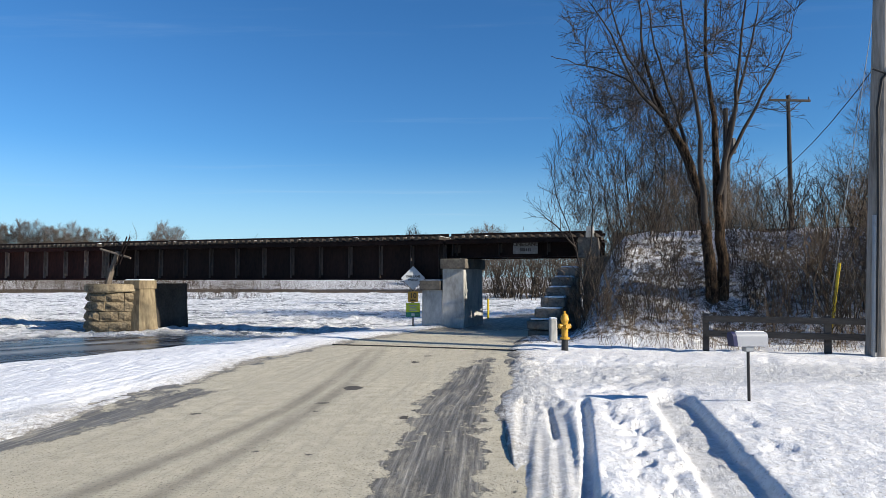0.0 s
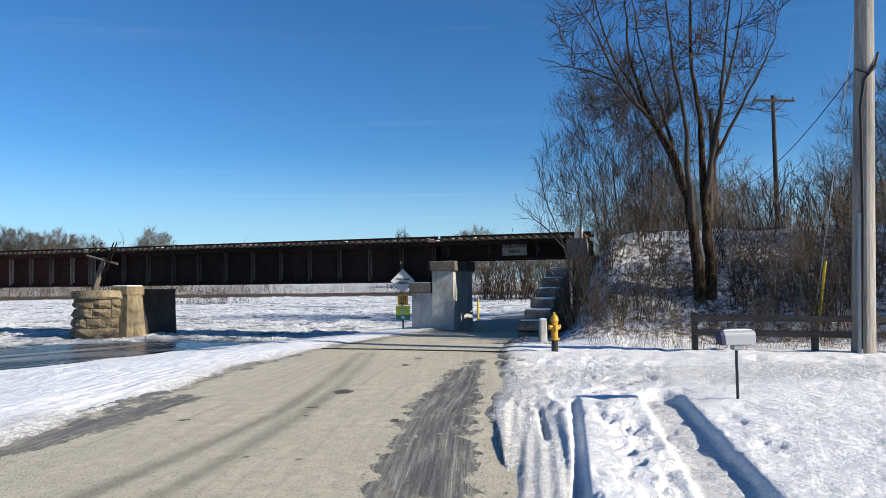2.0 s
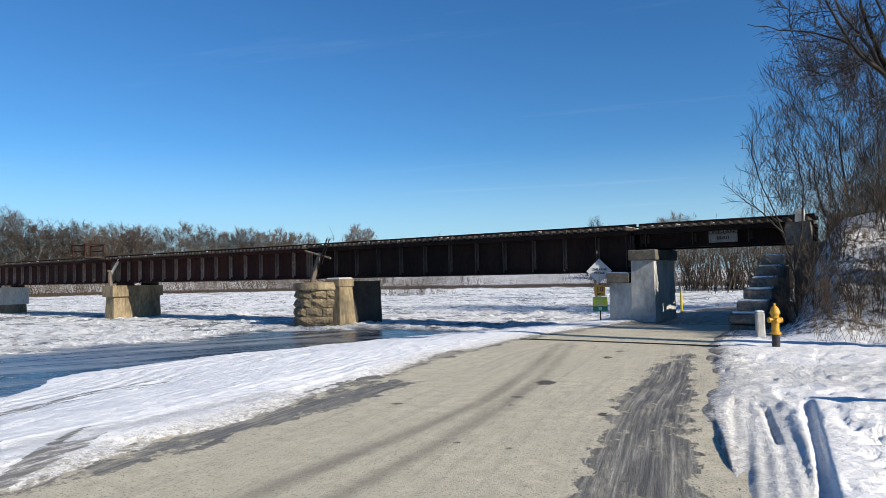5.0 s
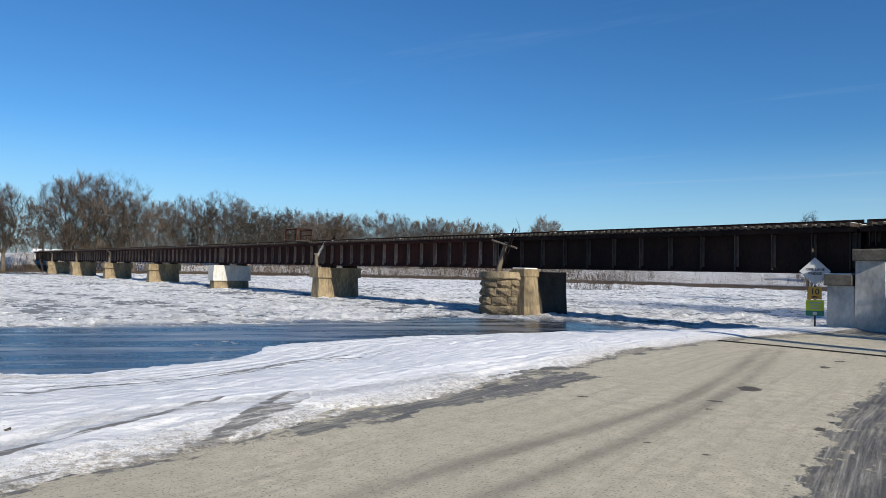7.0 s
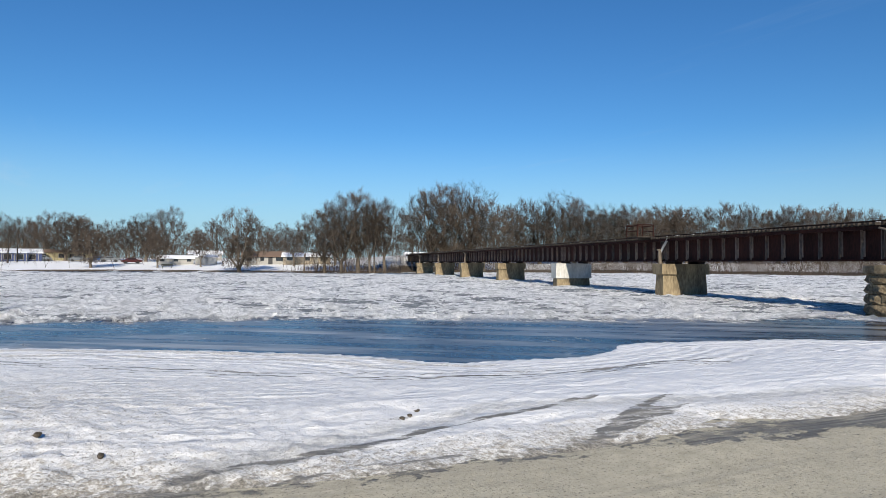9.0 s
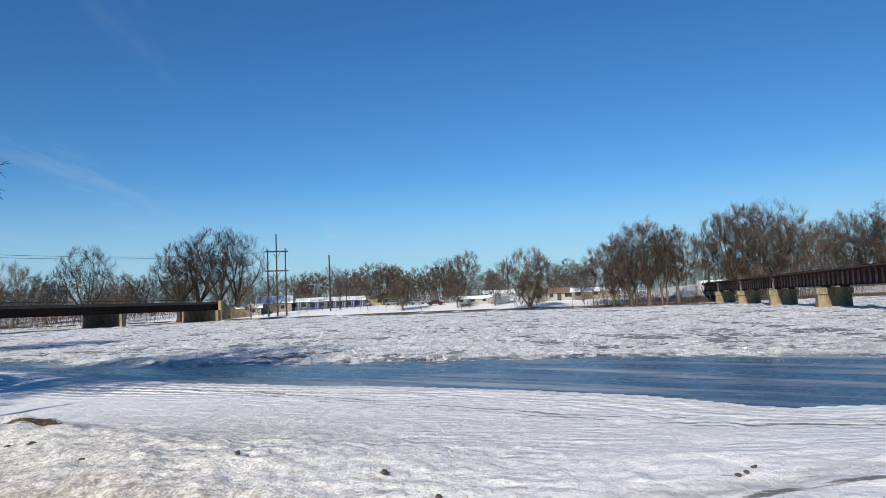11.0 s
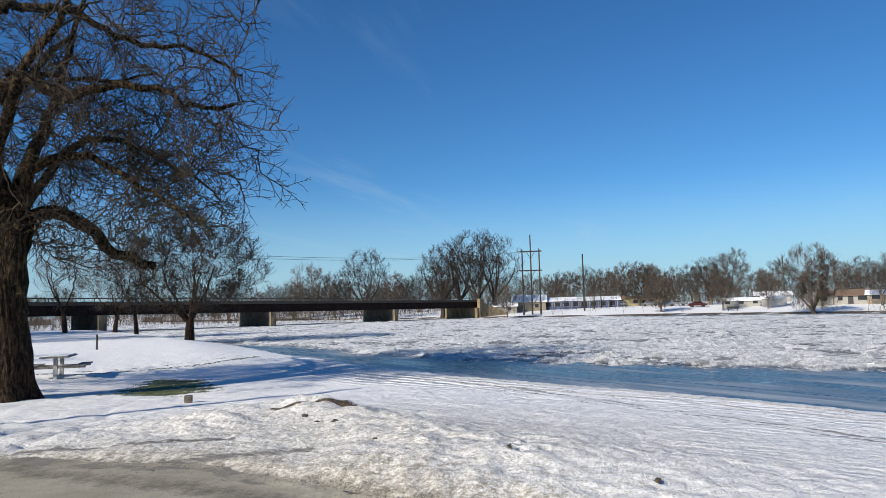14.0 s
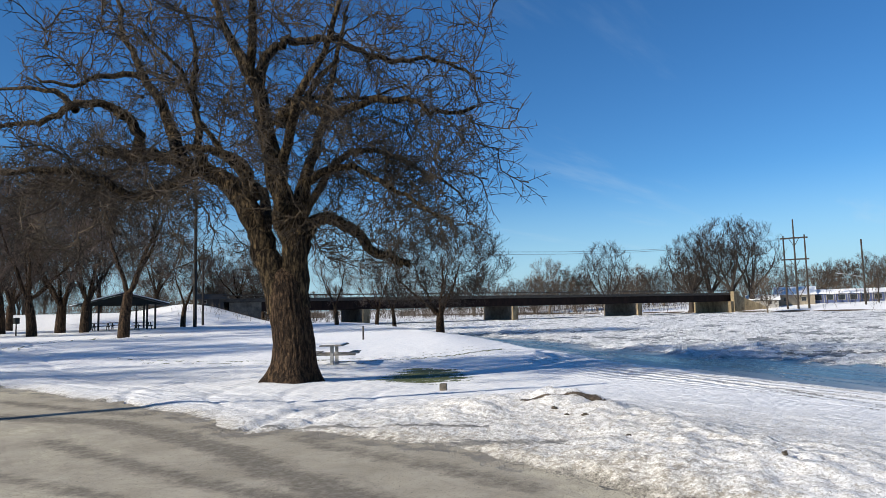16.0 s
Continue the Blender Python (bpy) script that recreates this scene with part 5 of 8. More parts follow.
def grow(rng, lines, pts, rad, level, spec):
    """Adds the side branches of one limb, and theirs in turn."""
    if level >= len(spec):
        return
    sp = spec[level]
    pts, rad = np.asarray(pts, float), np.asarray(rad, float)
    seg = np.linalg.norm(np.diff(pts, axis=0), axis=1)
    total = seg.sum()
    cum = np.concatenate([[0], np.cumsum(seg)])
    count = max(1, int(round(sp["n"] * rng.uniform(0.8, 1.2))))
    spin = rng.uniform(0, 6.28)
    for i in range(count):
        t = sp.get("from", 0.25) + (1 - sp.get("from", 0.25)) * (i + rng.uniform(0.1, 0.9)) / count
        L = t * total
        j = min(len(seg) - 1, int(np.searchsorted(cum, L) - 1))
        j = max(0, j)
        q = (L - cum[j]) / (seg[j] + 1e-9)
        p0 = pts[j] + (pts[j + 1] - pts[j]) * q
        r0 = rad[j] + (rad[j + 1] - rad[j]) * q
        d = unit(pts[j + 1] - pts[j])
        side = unit(np.array([0.93 * d[1] - 0.2 * d[2], 0.3 * d[2] - 0.93 * d[0], 0.2 * d[0] - 0.3 * d[1]]))
        up = np.array([side[1] * d[2] - side[2] * d[1], side[2] * d[0] - side[0] * d[2], side[0] * d[1] - side[1] * d[0]])
        spin += 2.4 + rng.uniform(-0.5, 0.5)
        out = side * math.cos(spin) + up * math.sin(spin)
        a = math.radians(rng.uniform(*sp["angle"]))
        v = unit(d * math.cos(a) + out * math.sin(a) + np.array([0, 0, sp.get("lift", 0.0)]))
        size = rng.uniform(*sp["len"]) * (1.0 - sp.get("fade", 0.45) * t)
        k = sp.get("k", 4)
        line = [p0]
        wig = sp.get("wiggle", 0.25)
        bend = rng.normal(0, wig, 3)
        for m in range(k - 1):
            v = unit(v + bend * 0.35 + rng.normal(0, wig, 3) * 0.6 + np.array([0, 0, sp.get("rise", 0.05)]))
            line.append(line[-1] + v * size / (k - 1))
        rs = max(sp["rmin"], min(r0 * sp.get("thin", 0.6), sp.get("rmax", 1.0)))
        radii = np.linspace(rs, max(sp["rmin"] * 0.6, rs * 0.3), k)
        lines.append((np.array(line), radii))
        grow(rng, lines, line, radii, level + 1, spec)


def limb(points, r0, r1, rng=None, sway=0.0):
    """A smooth limb through a few points."""
    P = np.array(points, float)
    out = []
    n = len(P)
    for i in range(n - 1):
        p0, p1, p2, p3 = P[max(i - 1, 0)], P[i], P[i + 1], P[min(i + 2, n - 1)]
        for q in np.linspace(0, 1, 4, endpoint=False):
            out.append(0.5 * (2 * p1 + (p2 - p0) * q + (2 * p0 - 5 * p1 + 4 * p2 - p3) * q * q + (3 * p1 - p0 - 3 * p2 + p3) * q ** 3))
    out.append(P[-1])
    out = np.array(out)
    if rng is not None and sway:
        out[1:] += rng.normal(0, sway, (len(out) - 1, 3))
    t = np.linspace(0, 1, len(out))
    return out, r0 + (r1 - r0) * t ** 0.8


def plant(name, data, place, turn, scale, label, category="tree", group="", parts=("trunk", "crown")):
    ob = thing(name, place, turn, label, category, group)
    ob.scale = (scale, scale, scale) if not isinstance(scale, tuple) else scale
    for pn, me in zip(parts, data):
        part(pn, me, None, ob)
    return ob


def auto_trunk(rng, height, r, lean=0.0, stems=1, fork=0.3, spread=0.35):
    """A trunk, and the leaders into which it forks."""
    base = [(0, 0, -0.3), (lean * 0.1, 0, height * fork * 0.5), (lean * 0.3, 0, height * fork)]
    t, tr = limb(base, r * 1.15, r * 0.8)
    tr[0] *= 1.35
    out = [(t, tr)]
    top = t[-1]
    for i in range(stems):
        a = 6.283 * (i + rng.uniform(-0.25, 0.25)) / stems
        s = spread * rng.uniform(0.5, 1.25) if stems > 1 else 0.05
        dx, dy, hz = math.cos(a) * s * height, math.sin(a) * s * height, height * (1 - fork) * (rng.uniform(0.62, 0.86) if stems > 3 and i else rng.uniform(0.8, 0.95))
        p = [top - np.array([0, 0, 0.25 * r]), top + np.array([dx * 0.4, dy * 0.4, hz * 0.3]), top + np.array([dx * 0.85, dy * 0.85, hz * 0.68]), top + np.array([dx, dy, hz])]
        out.append(limb(p, r * (0.72 if stems < 3 else 0.52), r * 0.10, rng, height * 0.006))
    return out


def crown_targets(rng, n, centre, radii, low, lumps=0.22, core=0.26):
    """Places where branches end: within a lumpy rounded crown, thickest towards its skin."""
    out = []
    shift = Vector(tuple(rng.uniform(0, 50, 3)))
    while len(out) < n:
        v = unit(rng.normal(size=3))
        k = rng.uniform() ** core * (1 + lumps * 1.8 * noise.noise(Vector(tuple(v)) * 2.1 + shift))
        p = np.array(centre) + v * np.array(radii) * k
        if p[2] > low:
            out.append(p)
    return out


def colonise(rng, skeleton, targets, rmin, up=0.1, stout=0.007, thin=0.55, sway=0.03, hook=0.22):
    """Branches that reach from the nearest wood to each target, the nearest targets first."""
    size_all = sum(len(q) for q, _ in skeleton) + 5 * len(targets)
    P, D, R, used = np.empty((size_all, 3)), np.empty((size_all, 3)), np.empty(size_all), 0
    for pts, rad in skeleton:
        k, d = len(pts), np.gradient(np.asarray(pts, float), axis=0)
        P[used:used + k], R[used:used + k] = pts, rad
        D[used:used + k] = d / (np.linalg.norm(d, axis=1, keepdims=True) + 1e-9)
        used += k
    T = np.array(targets)
    T = T[np.argsort(np.min(np.linalg.norm(T[:, None] - P[None, :used:2], axis=2), axis=1))]
    lines = []
    for t in T:
        p, d, r = P[:used], D[:used], R[:used]
        gap = t - p
        L = np.linalg.norm(gap, axis=1) + 1e-6
        turn = 1 - np.sum(gap * d, axis=1) / L
        j = int(np.argmin(L * (1 + 0.45 * turn)))
        size = L[j]
        c = p[j] + d[j] * size * hook + np.array([0, 0, up * size])
        q = np.linspace(0, 1, 6)[:, None]
        line = (1 - q) ** 2 * p[j] + 2 * q * (1 - q) * c + q * q * t
        line[1:] += rng.normal(0, sway * size / 2, (5, 3)) * np.array([1, 1, 0.8])
        r0 = max(rmin * 1.4, min(r[j] * thin, stout * size + rmin))
        rad = np.linspace(r0, rmin, 6)
        lines.append((line, rad))
        d = np.gradient(line, axis=0)[1:]
        P[used:used + 5], R[used:used + 5], D[used:used + 5] = line[1:], rad[1:], d / (np.linalg.norm(d, axis=1, keepdims=True) + 1e-9)
        used += 5
    return lines


def round_tree(seed, h, r, stems, fork, centre, radii, low, n, m, twigs, bark, twig, sliver, lean=0.0, spread=0.22, plain=True):
    """A bare tree whose branches fill a rounded crown; sizes for a tree of height h, m the finest twig's radius."""
    rng = np.random.default_rng(seed)
    trunk = auto_trunk(rng, h * 0.74, r, lean, stems, fork, spread)
    lines = colonise(rng, trunk[1:], crown_targets(rng, n, centre, radii, low, 0.14, 0.36), m * 1.5, -0.10, hook=0.12)
    crown = list(lines)
    for pts, rad in lines + trunk[1:]:
        grow(rng, crown, pts, rad, 0, [dict(n=twigs[0], angle=(22, 62), len=(0.06 * h, 0.14 * h), lift=0.06, wiggle=0.08, k=3, rmin=m * 1.15, rmax=m * 2, fade=0.5, **{"from": 0.15}),
                                       dict(n=twigs[1], angle=(20, 58), len=(0.03 * h, 0.075 * h), lift=0.04, wiggle=0.10, k=2, rmin=m, **{"from": 0.1})])
    V, F = tubes([(p[::2], q[::2]) for p, q in trunk] if plain else trunk, (lambda q: 6) if plain else (lambda q: 14 if q > 0.3 else (9 if q > 0.1 else 7)))
    body = quad_mesh("trunk", V, F, bark)
    V, F = tubes(crown, lambda q: 5 if q > 0.09 else (4 if q > 0.06 else (3 if q > sliver else 2)))
    return body, quad_mesh("crown", V, F, twig)


FAR = [round_tree(101, 12, 0.28, 4, 0.24, (0, 0, 7.0), (3.9, 3.9, 4.5), 2.8, 200, 0.0135, (8, 6), far_bark_mat, far_twig_mat, 0.03, 0.3, 0.2),
       round_tree(102, 12, 0.32, 5, 0.22, (0, 0, 6.9), (5.0, 5.0, 4.7), 2.6, 260, 0.0135, (8, 6), far_bark_mat, far_twig_mat, 0.03, -0.3, 0.28),
       round_tree(103, 12, 0.20, 3, 0.26, (0, 0, 7.2), (2.5, 2.5, 4.4), 2.8, 130, 0.013, (7, 6), far_bark_mat, far_twig_mat, 0.03, 0.4, 0.14),
       round_tree(104, 12, 0.42, 5, 0.15, (0.3, 0, 6.2), (5.4, 5.4, 5.2), 1.2, 330, 0.0135, (8, 6), far_bark_mat, far_twig_mat, 0.03, 0.6, 0.32),
       round_tree(105, 12, 0.14, 2, 0.3, (0, 0, 7.2), (1.7, 1.7, 4.2), 3.4, 90, 0.013, (7, 5), far_bark_mat, far_twig_mat, 0.03, -0.5, 0.1),
       # an open elm-like crown with bare lower limbs
       round_tree(106, 12, 0.44, 5, 0.26, (0.2, 0, 7.5), (4.6, 4.6, 4.1), 3.6, 200, 0.016, (6, 4), grey_bark_mat, grey_bark_mat, 0.03, 0.5, 0.3)]

BACK = [round_tree(111, 12, 0.24, 4, 0.2, (0, 0, 6.4), (4.2, 4.2, 5.0), 1.2, 170, 0.018, (8, 5), far_bark_mat, far_twig_mat, 0.04),
        round_tree(112, 12, 0.24, 5, 0.18, (0, 0, 6.2), (5.2, 5.2, 5.0), 1.0, 200, 0.018, (8, 5), far_bark_mat, far_twig_mat, 0.04)]

MID = [round_tree(121, 12, 0.30, 4, 0.24, (0, 0, 7.2), (5.0, 5.0, 4.8), 3.0, 220, 0.0105, (7, 6), bark_mat, dense_twig_mat, 0.013, 0.8, 0.28, False),
       round_tree(122, 12, 0.30, 3, 0.28, (0.4, 0, 7.4), (4.4, 4.4, 4.6), 3.2, 200, 0.0105, (7, 6), bark_mat, dense_twig_mat, 0.013, -0.8, 0.24, False),
       round_tree(123, 12, 0.32, 5, 0.20, (-0.3, 0, 7.0), (5.6, 5.6, 5.0), 2.2, 300, 0.0115, (8, 7), bark_mat, twig_mat, 0.013, 0.4, 0.32, False)]


def bush_data(seed, stems, h, m, mat, arch=0.5):
    rng = np.random.default_rng(seed)
    lines = []
    for i in range(stems):
        a, s = rng.uniform(0, 6.28), rng.uniform(0.15, arch)
        hh = h * rng.uniform(0.55, 1.0)
        b = np.array([rng.normal(0, 0.12 * h * arch), rng.normal(0, 0.12 * h * arch), -0.1])
        line = [b, b + [math.cos(a) * s * hh * 0.3, math.sin(a) * s * hh * 0.3, hh * 0.5], b + [math.cos(a) * s * hh * 0.75, math.sin(a) * s * hh * 0.75, hh * 0.85], b + [math.cos(a) * s * hh * 1.1, math.sin(a) * s * hh * 1.1, hh]]
        pts, rad = limb(line, m * 2.6, m, rng, 0.012 * h)
        lines.append((pts, rad))
        grow(rng, lines, pts, rad, 0, [dict(n=7, angle=(20, 55), len=(0.18 * h, 0.34 * h), lift=0.2, wiggle=0.25, k=3, rmin=m * 0.9, **{"from": 0.2}), dict(n=4, angle=(25, 60), len=(0.07 * h, 0.15 * h), lift=0.1, wiggle=0.25, k=2, rmin=m * 0.7)])
    V, F = tubes(lines, lambda r: 4 if r > 0.02 else 3)
    return (quad_mesh("crown", V, F, mat),)


BUSH = [bush_data(301, 14, 2.2, 0.006, twig_mat, 0.6), bush_data(302, 10, 2.0, 0.006, brush_mat, 0.5), bush_data(303, 18, 1.8, 0.0055, brush_mat, 0.8)]
FINE_BUSH = [bush_data(305, 16, 2.2, 0.0042, brush_mat, 0.6), bush_data(306, 14, 2.0, 0.004, twig_mat, 0.5)]


def ground_at(x, y):
    return float(ground_z(np.array([float(x)]), np.array([float(y)]), False)[0])


# the great tree by the pull-off: limbs in metres, x to its river side, y away from the road, z up
def great_tree():
    rng = np.random.default_rng(7)
    lines = []
    t, r = limb([(0, 0, -0.25), (0.06, 0, 0.5), (0.06, 0, 1.2), (-0.06, 0, 2.0), (-0.14, 0, 2.7), (-0.2, 0.0, 3.4)], 0.80, 0.62)
    r = np.interp(np.linspace(0, 1, len(r)), [0, 0.08, 0.2, 0.5, 0.75, 0.88, 1.0], [0.86, 0.74, 0.62, 0.57, 0.58, 0.52, 0.2])
    lines.append((t, r))
    big = [
        # the leader, and the heavy limb that leans away from it
        ([(0.1, 0.0, 2.2), (0.12, 0.0, 3.4), (-0.08, 0.05, 5.0), (-0.5, 0.0, 6.4), (-0.7, -0.1, 7.6), (-0.95, -0.2, 8.8), (-1.4, 0.1, 9.7), (-1.9, 0.3, 10.6), (-2.4, 0.2, 11.7), (-2.7, 0.2, 13.6)], 0.47, 0.07),
        ([(-0.28, 0.0, 2.1), (-0.52, 0.05, 3.2), (-0.93, 0.2, 4.2), (-1.35, 0.45, 5.1), (-1.9, 0.7, 5.9), (-2.5, 0.85, 6.4), (-3.2, 0.95, 6.7), (-3.9, 1.0, 7.0)], 0.48, 0.24),
        ([(-3.7, 1.0, 6.95), (-4.7, 0.9, 7.2), (-5.5, 0.8, 7.25), (-6.3, 0.7, 7.35)], 0.25, 0.15),
        ([(-5.0, 0.85, 7.2), (-5.0, 0.5, 7.9), (-5.35, 0.2, 8.4), (-6.0, 0.0, 8.65), (-6.7, -0.2, 8.45), (-7.3, -0.4, 8.0), (-8.2, -0.6, 7.85), (-9.6, -0.8, 7.7)], 0.20, 0.05),
        ([(-3.7, 1.0, 6.9), (-4.15, 1.3, 7.9), (-4.5, 1.5, 8.7), (-5.2, 1.7, 9.8), (-5.7, 1.8, 10.8), (-6.2, 1.9, 11.8), (-6.4, 2.0, 13.2)], 0.25, 0.06),
        ([(-3.3, 0.9, 6.6), (-4.2, 0.4, 5.95), (-5.0, 0.0, 5.7), (-5.8, -0.3, 6.2), (-6.9, -0.6, 6.45), (-8.1, -0.8, 6.35), (-9.4, -1.0, 6.2)], 0.22, 0.05),
        ([(-1.3, 0.4, 5.6), (-1.4, 0.1, 6.6), (-2.2, -0.2, 7.0), (-3.1, -0.4, 7.15)], 0.22, 0.10),
        ([(-2.9, 0.6, 6.7), (-3.0, 0.3, 8.3), (-3.1, 0.2, 9.5), (-3.0, 0.1, 10.4), (-3.3, 0.0, 11.8)], 0.15, 0.04),
        ([(-6.6, -0.1, 8.4), (-7.2, 0.1, 9.0), (-8.0, 0.2, 9.2), (-9.4, 0.3, 9.3)], 0.13, 0.04),
        ([(-5.4, 1.75, 10.1), (-6.6, 1.4, 10.0), (-7.3, 1.0, 9.6), (-8.4, 0.8, 9.8)], 0.12, 0.04),
        # the river side
        ([(-0.35, -0.1, 7.8), (0.4, -0.6, 8.3), (0.95, -0.9, 7.95), (1.55, -1.1, 7.75), (2.1, -1.3, 7.95), (3.0, -1.5, 8.05), (3.85, -1.7, 7.95), (4.5, -1.8, 7.5), (5.6, -2.0, 7.6)], 0.21, 0.05),
        ([(-1.0, -0.2, 9.0), (-0.9, 0.3, 10.1), (-0.3, 0.5, 10.7), (0.2, 0.6, 10.7), (1.2, 0.9, 10.9), (1.8, 1.0, 10.6), (3.0, 1.2, 10.3), (4.2, 1.5, 10.4), (5.2, 1.6, 10.1), (6.0, 1.8, 9.7)], 0.19, 0.04),
        ([(-0.2, 0.3, 7.2), (0.0, 0.9, 8.5), (0.5, 1.4, 9.6), (1.2, 1.8, 10.8), (1.4, 2.0, 12.6)], 0.15, 0.04),
        ([(-0.2, 0.1, 8.6), (1.2, 0.4, 8.75), (2.3, 0.6, 8.8), (3.6, 0.9, 9.3)], 0.09, 0.03),
        ([(0.2, 0.2, 3.8), (0.45, 0.7, 4.8), (1.05, 1.2, 5.0), (1.75, 1.5, 4.65), (2.3, 1.8, 4.0), (3.0, 2.0, 3.75), (3.45, 2.1, 3.55)], 0.24, 0.13),
        ([(0.3, -0.1, 4.4), (0.7, -0.7, 5.8), (1.8, -1.3, 6.2), (2.8, -1.7, 5.7), (3.9, -2.0, 5.0), (4.9, -2.3, 4.3)], 0.16, 0.03),
        ([(0.25, 0.2, 4.8), (1.4, 0.8, 7.0), (2.8, 1.4, 7.2), (4.2, 2.0, 6.6), (5.4, 2.4, 5.9)], 0.15, 0.03),
        ([(-1.2, -0.1, 9.3), (-0.9, -1.0, 11.0), (-0.4, -1.6, 12.8), (0.4, -1.8, 14.2)], 0.17, 0.04),
        # limbs that reach away from and over the road
        ([(-0.1, 0.2, 4.6), (0.2, 1.4, 6.6), (0.5, 2.6, 8.6), (0.8, 3.4, 11.0), (1.2, 3.8, 13.0)], 0.26, 0.05),
        ([(-0.3, -0.2, 4.6), (0.1, -1.4, 6.4), (0.8, -2.6, 7.8), (1.8, -3.6, 9.0), (2.4, -4.4, 10.4)], 0.20, 0.04),
        ([(-0.9, 0.0, 4.6), (-1.2, -1.0, 6.0), (-1.9, -1.8, 7.0), (-2.4, -2.6, 8.6), (-3.4, -3.0, 9.6)], 0.13, 0.03),
        ([(-0.9, 0.4, 4.8), (-1.4, 2.0, 6.0), (-2.4, 3.6, 6.8), (-3.8, 5.0, 7.4), (-5.0, 6.0, 8.4)], 0.22, 0.04)]
    for pts, a, b in big:
        lines.append(limb(pts, a, b, rng, 0.045))
    goals = crown_targets(rng, 620, (-1.3, 0, 8.8), (8.0, 6.4, 6.4), 3.4, 0.16, 0.42) + crown_targets(rng, 170, (3.2, 0, 6.2), (3.7, 3.6, 2.9), 3.1, 0.2, 0.45) + crown_targets(rng, 120, (-6.2, 0.4, 6.0), (3.8, 3.2, 2.4), 3.4, 0.2, 0.45)
    branches = colonise(rng, lines[1:], goals, 0.017, 0.04, 0.018, 0.55, 0.13, 0.34)
    crown = list(branches)
    spec = [dict(n=6, angle=(25, 70), len=(0.5, 1.4), lift=0.02, rise=0.0, wiggle=0.32, k=4, rmin=0.013, rmax=0.02, fade=0.3, **{"from": 0.2}),
            dict(n=4, angle=(25, 70), len=(0.25, 0.7), lift=0.0, rise=0.0, wiggle=0.3, k=3, rmin=0.010)]
    for pts, rad in branches:
        grow(rng, crown, pts, rad, 0, spec)
    # a skirt of fine shoots on the trunk and the lower limbs
    shoots = [dict(n=80, angle=(20, 65), len=(0.4, 1.3), lift=0.3, wiggle=0.4, k=4, rmin=0.007, rmax=0.012, **{"from": 0.55}), dict(n=4, angle=(25, 60), len=(0.15, 0.4), wiggle=0.3, k=2, rmin=0.005)]
    grow(rng, crown, lines[0][0], lines[0][1], 0, shoots)
    for i in (1, 2, 6, 15, 16):
        grow(rng, crown, lines[i][0][:14], lines[i][1][:14], 0, [dict(shoots[0], n=48, **{"from": 0.0}), shoots[1]])
    ob = thing("tree", (-14.1, -15.6, ground_at(-14.1, -15.6) - 0.02), 125.6, "great spreading bare tree with furrowed brown bark", "tree")
    # trunk with root flare and furrows
    V, F = tubes(lines[:1], lambda q: 96)
    ang = np.arctan2(V[:, 1], V[:, 0])
    zz = V[:, 2]
    flare = np.exp(-np.clip(zz, 0, None) / 0.35)
    k = 1 + 0.34 * flare * (0.5 + 0.5 * np.cos(ang * 5 + 0.7 + 0.8 * np.sin(ang * 2))) + 0.045 * np.abs(np.sin(ang * 13 + 1.8 * np.sin(zz * 2.3))) + 0.02 * np.sin(ang * 29 + zz * 5)
    V[:, 0] *= k
    V[:, 1] *= k
    part("trunk", quad_mesh("trunk", V, F, bark_mat), None, ob)
    for ln in lines[1:]:
        V, F = tubes([ln], lambda q: 12)
        part("limb", quad_mesh("limb", V, F, limb_mat), None, ob)
    V, F = tubes(crown, lambda q: 5 if q > 0.03 else 3)
    part("crown", quad_mesh("crown", V, F, old_twig_mat), None, ob)
    return ob


great_tree()


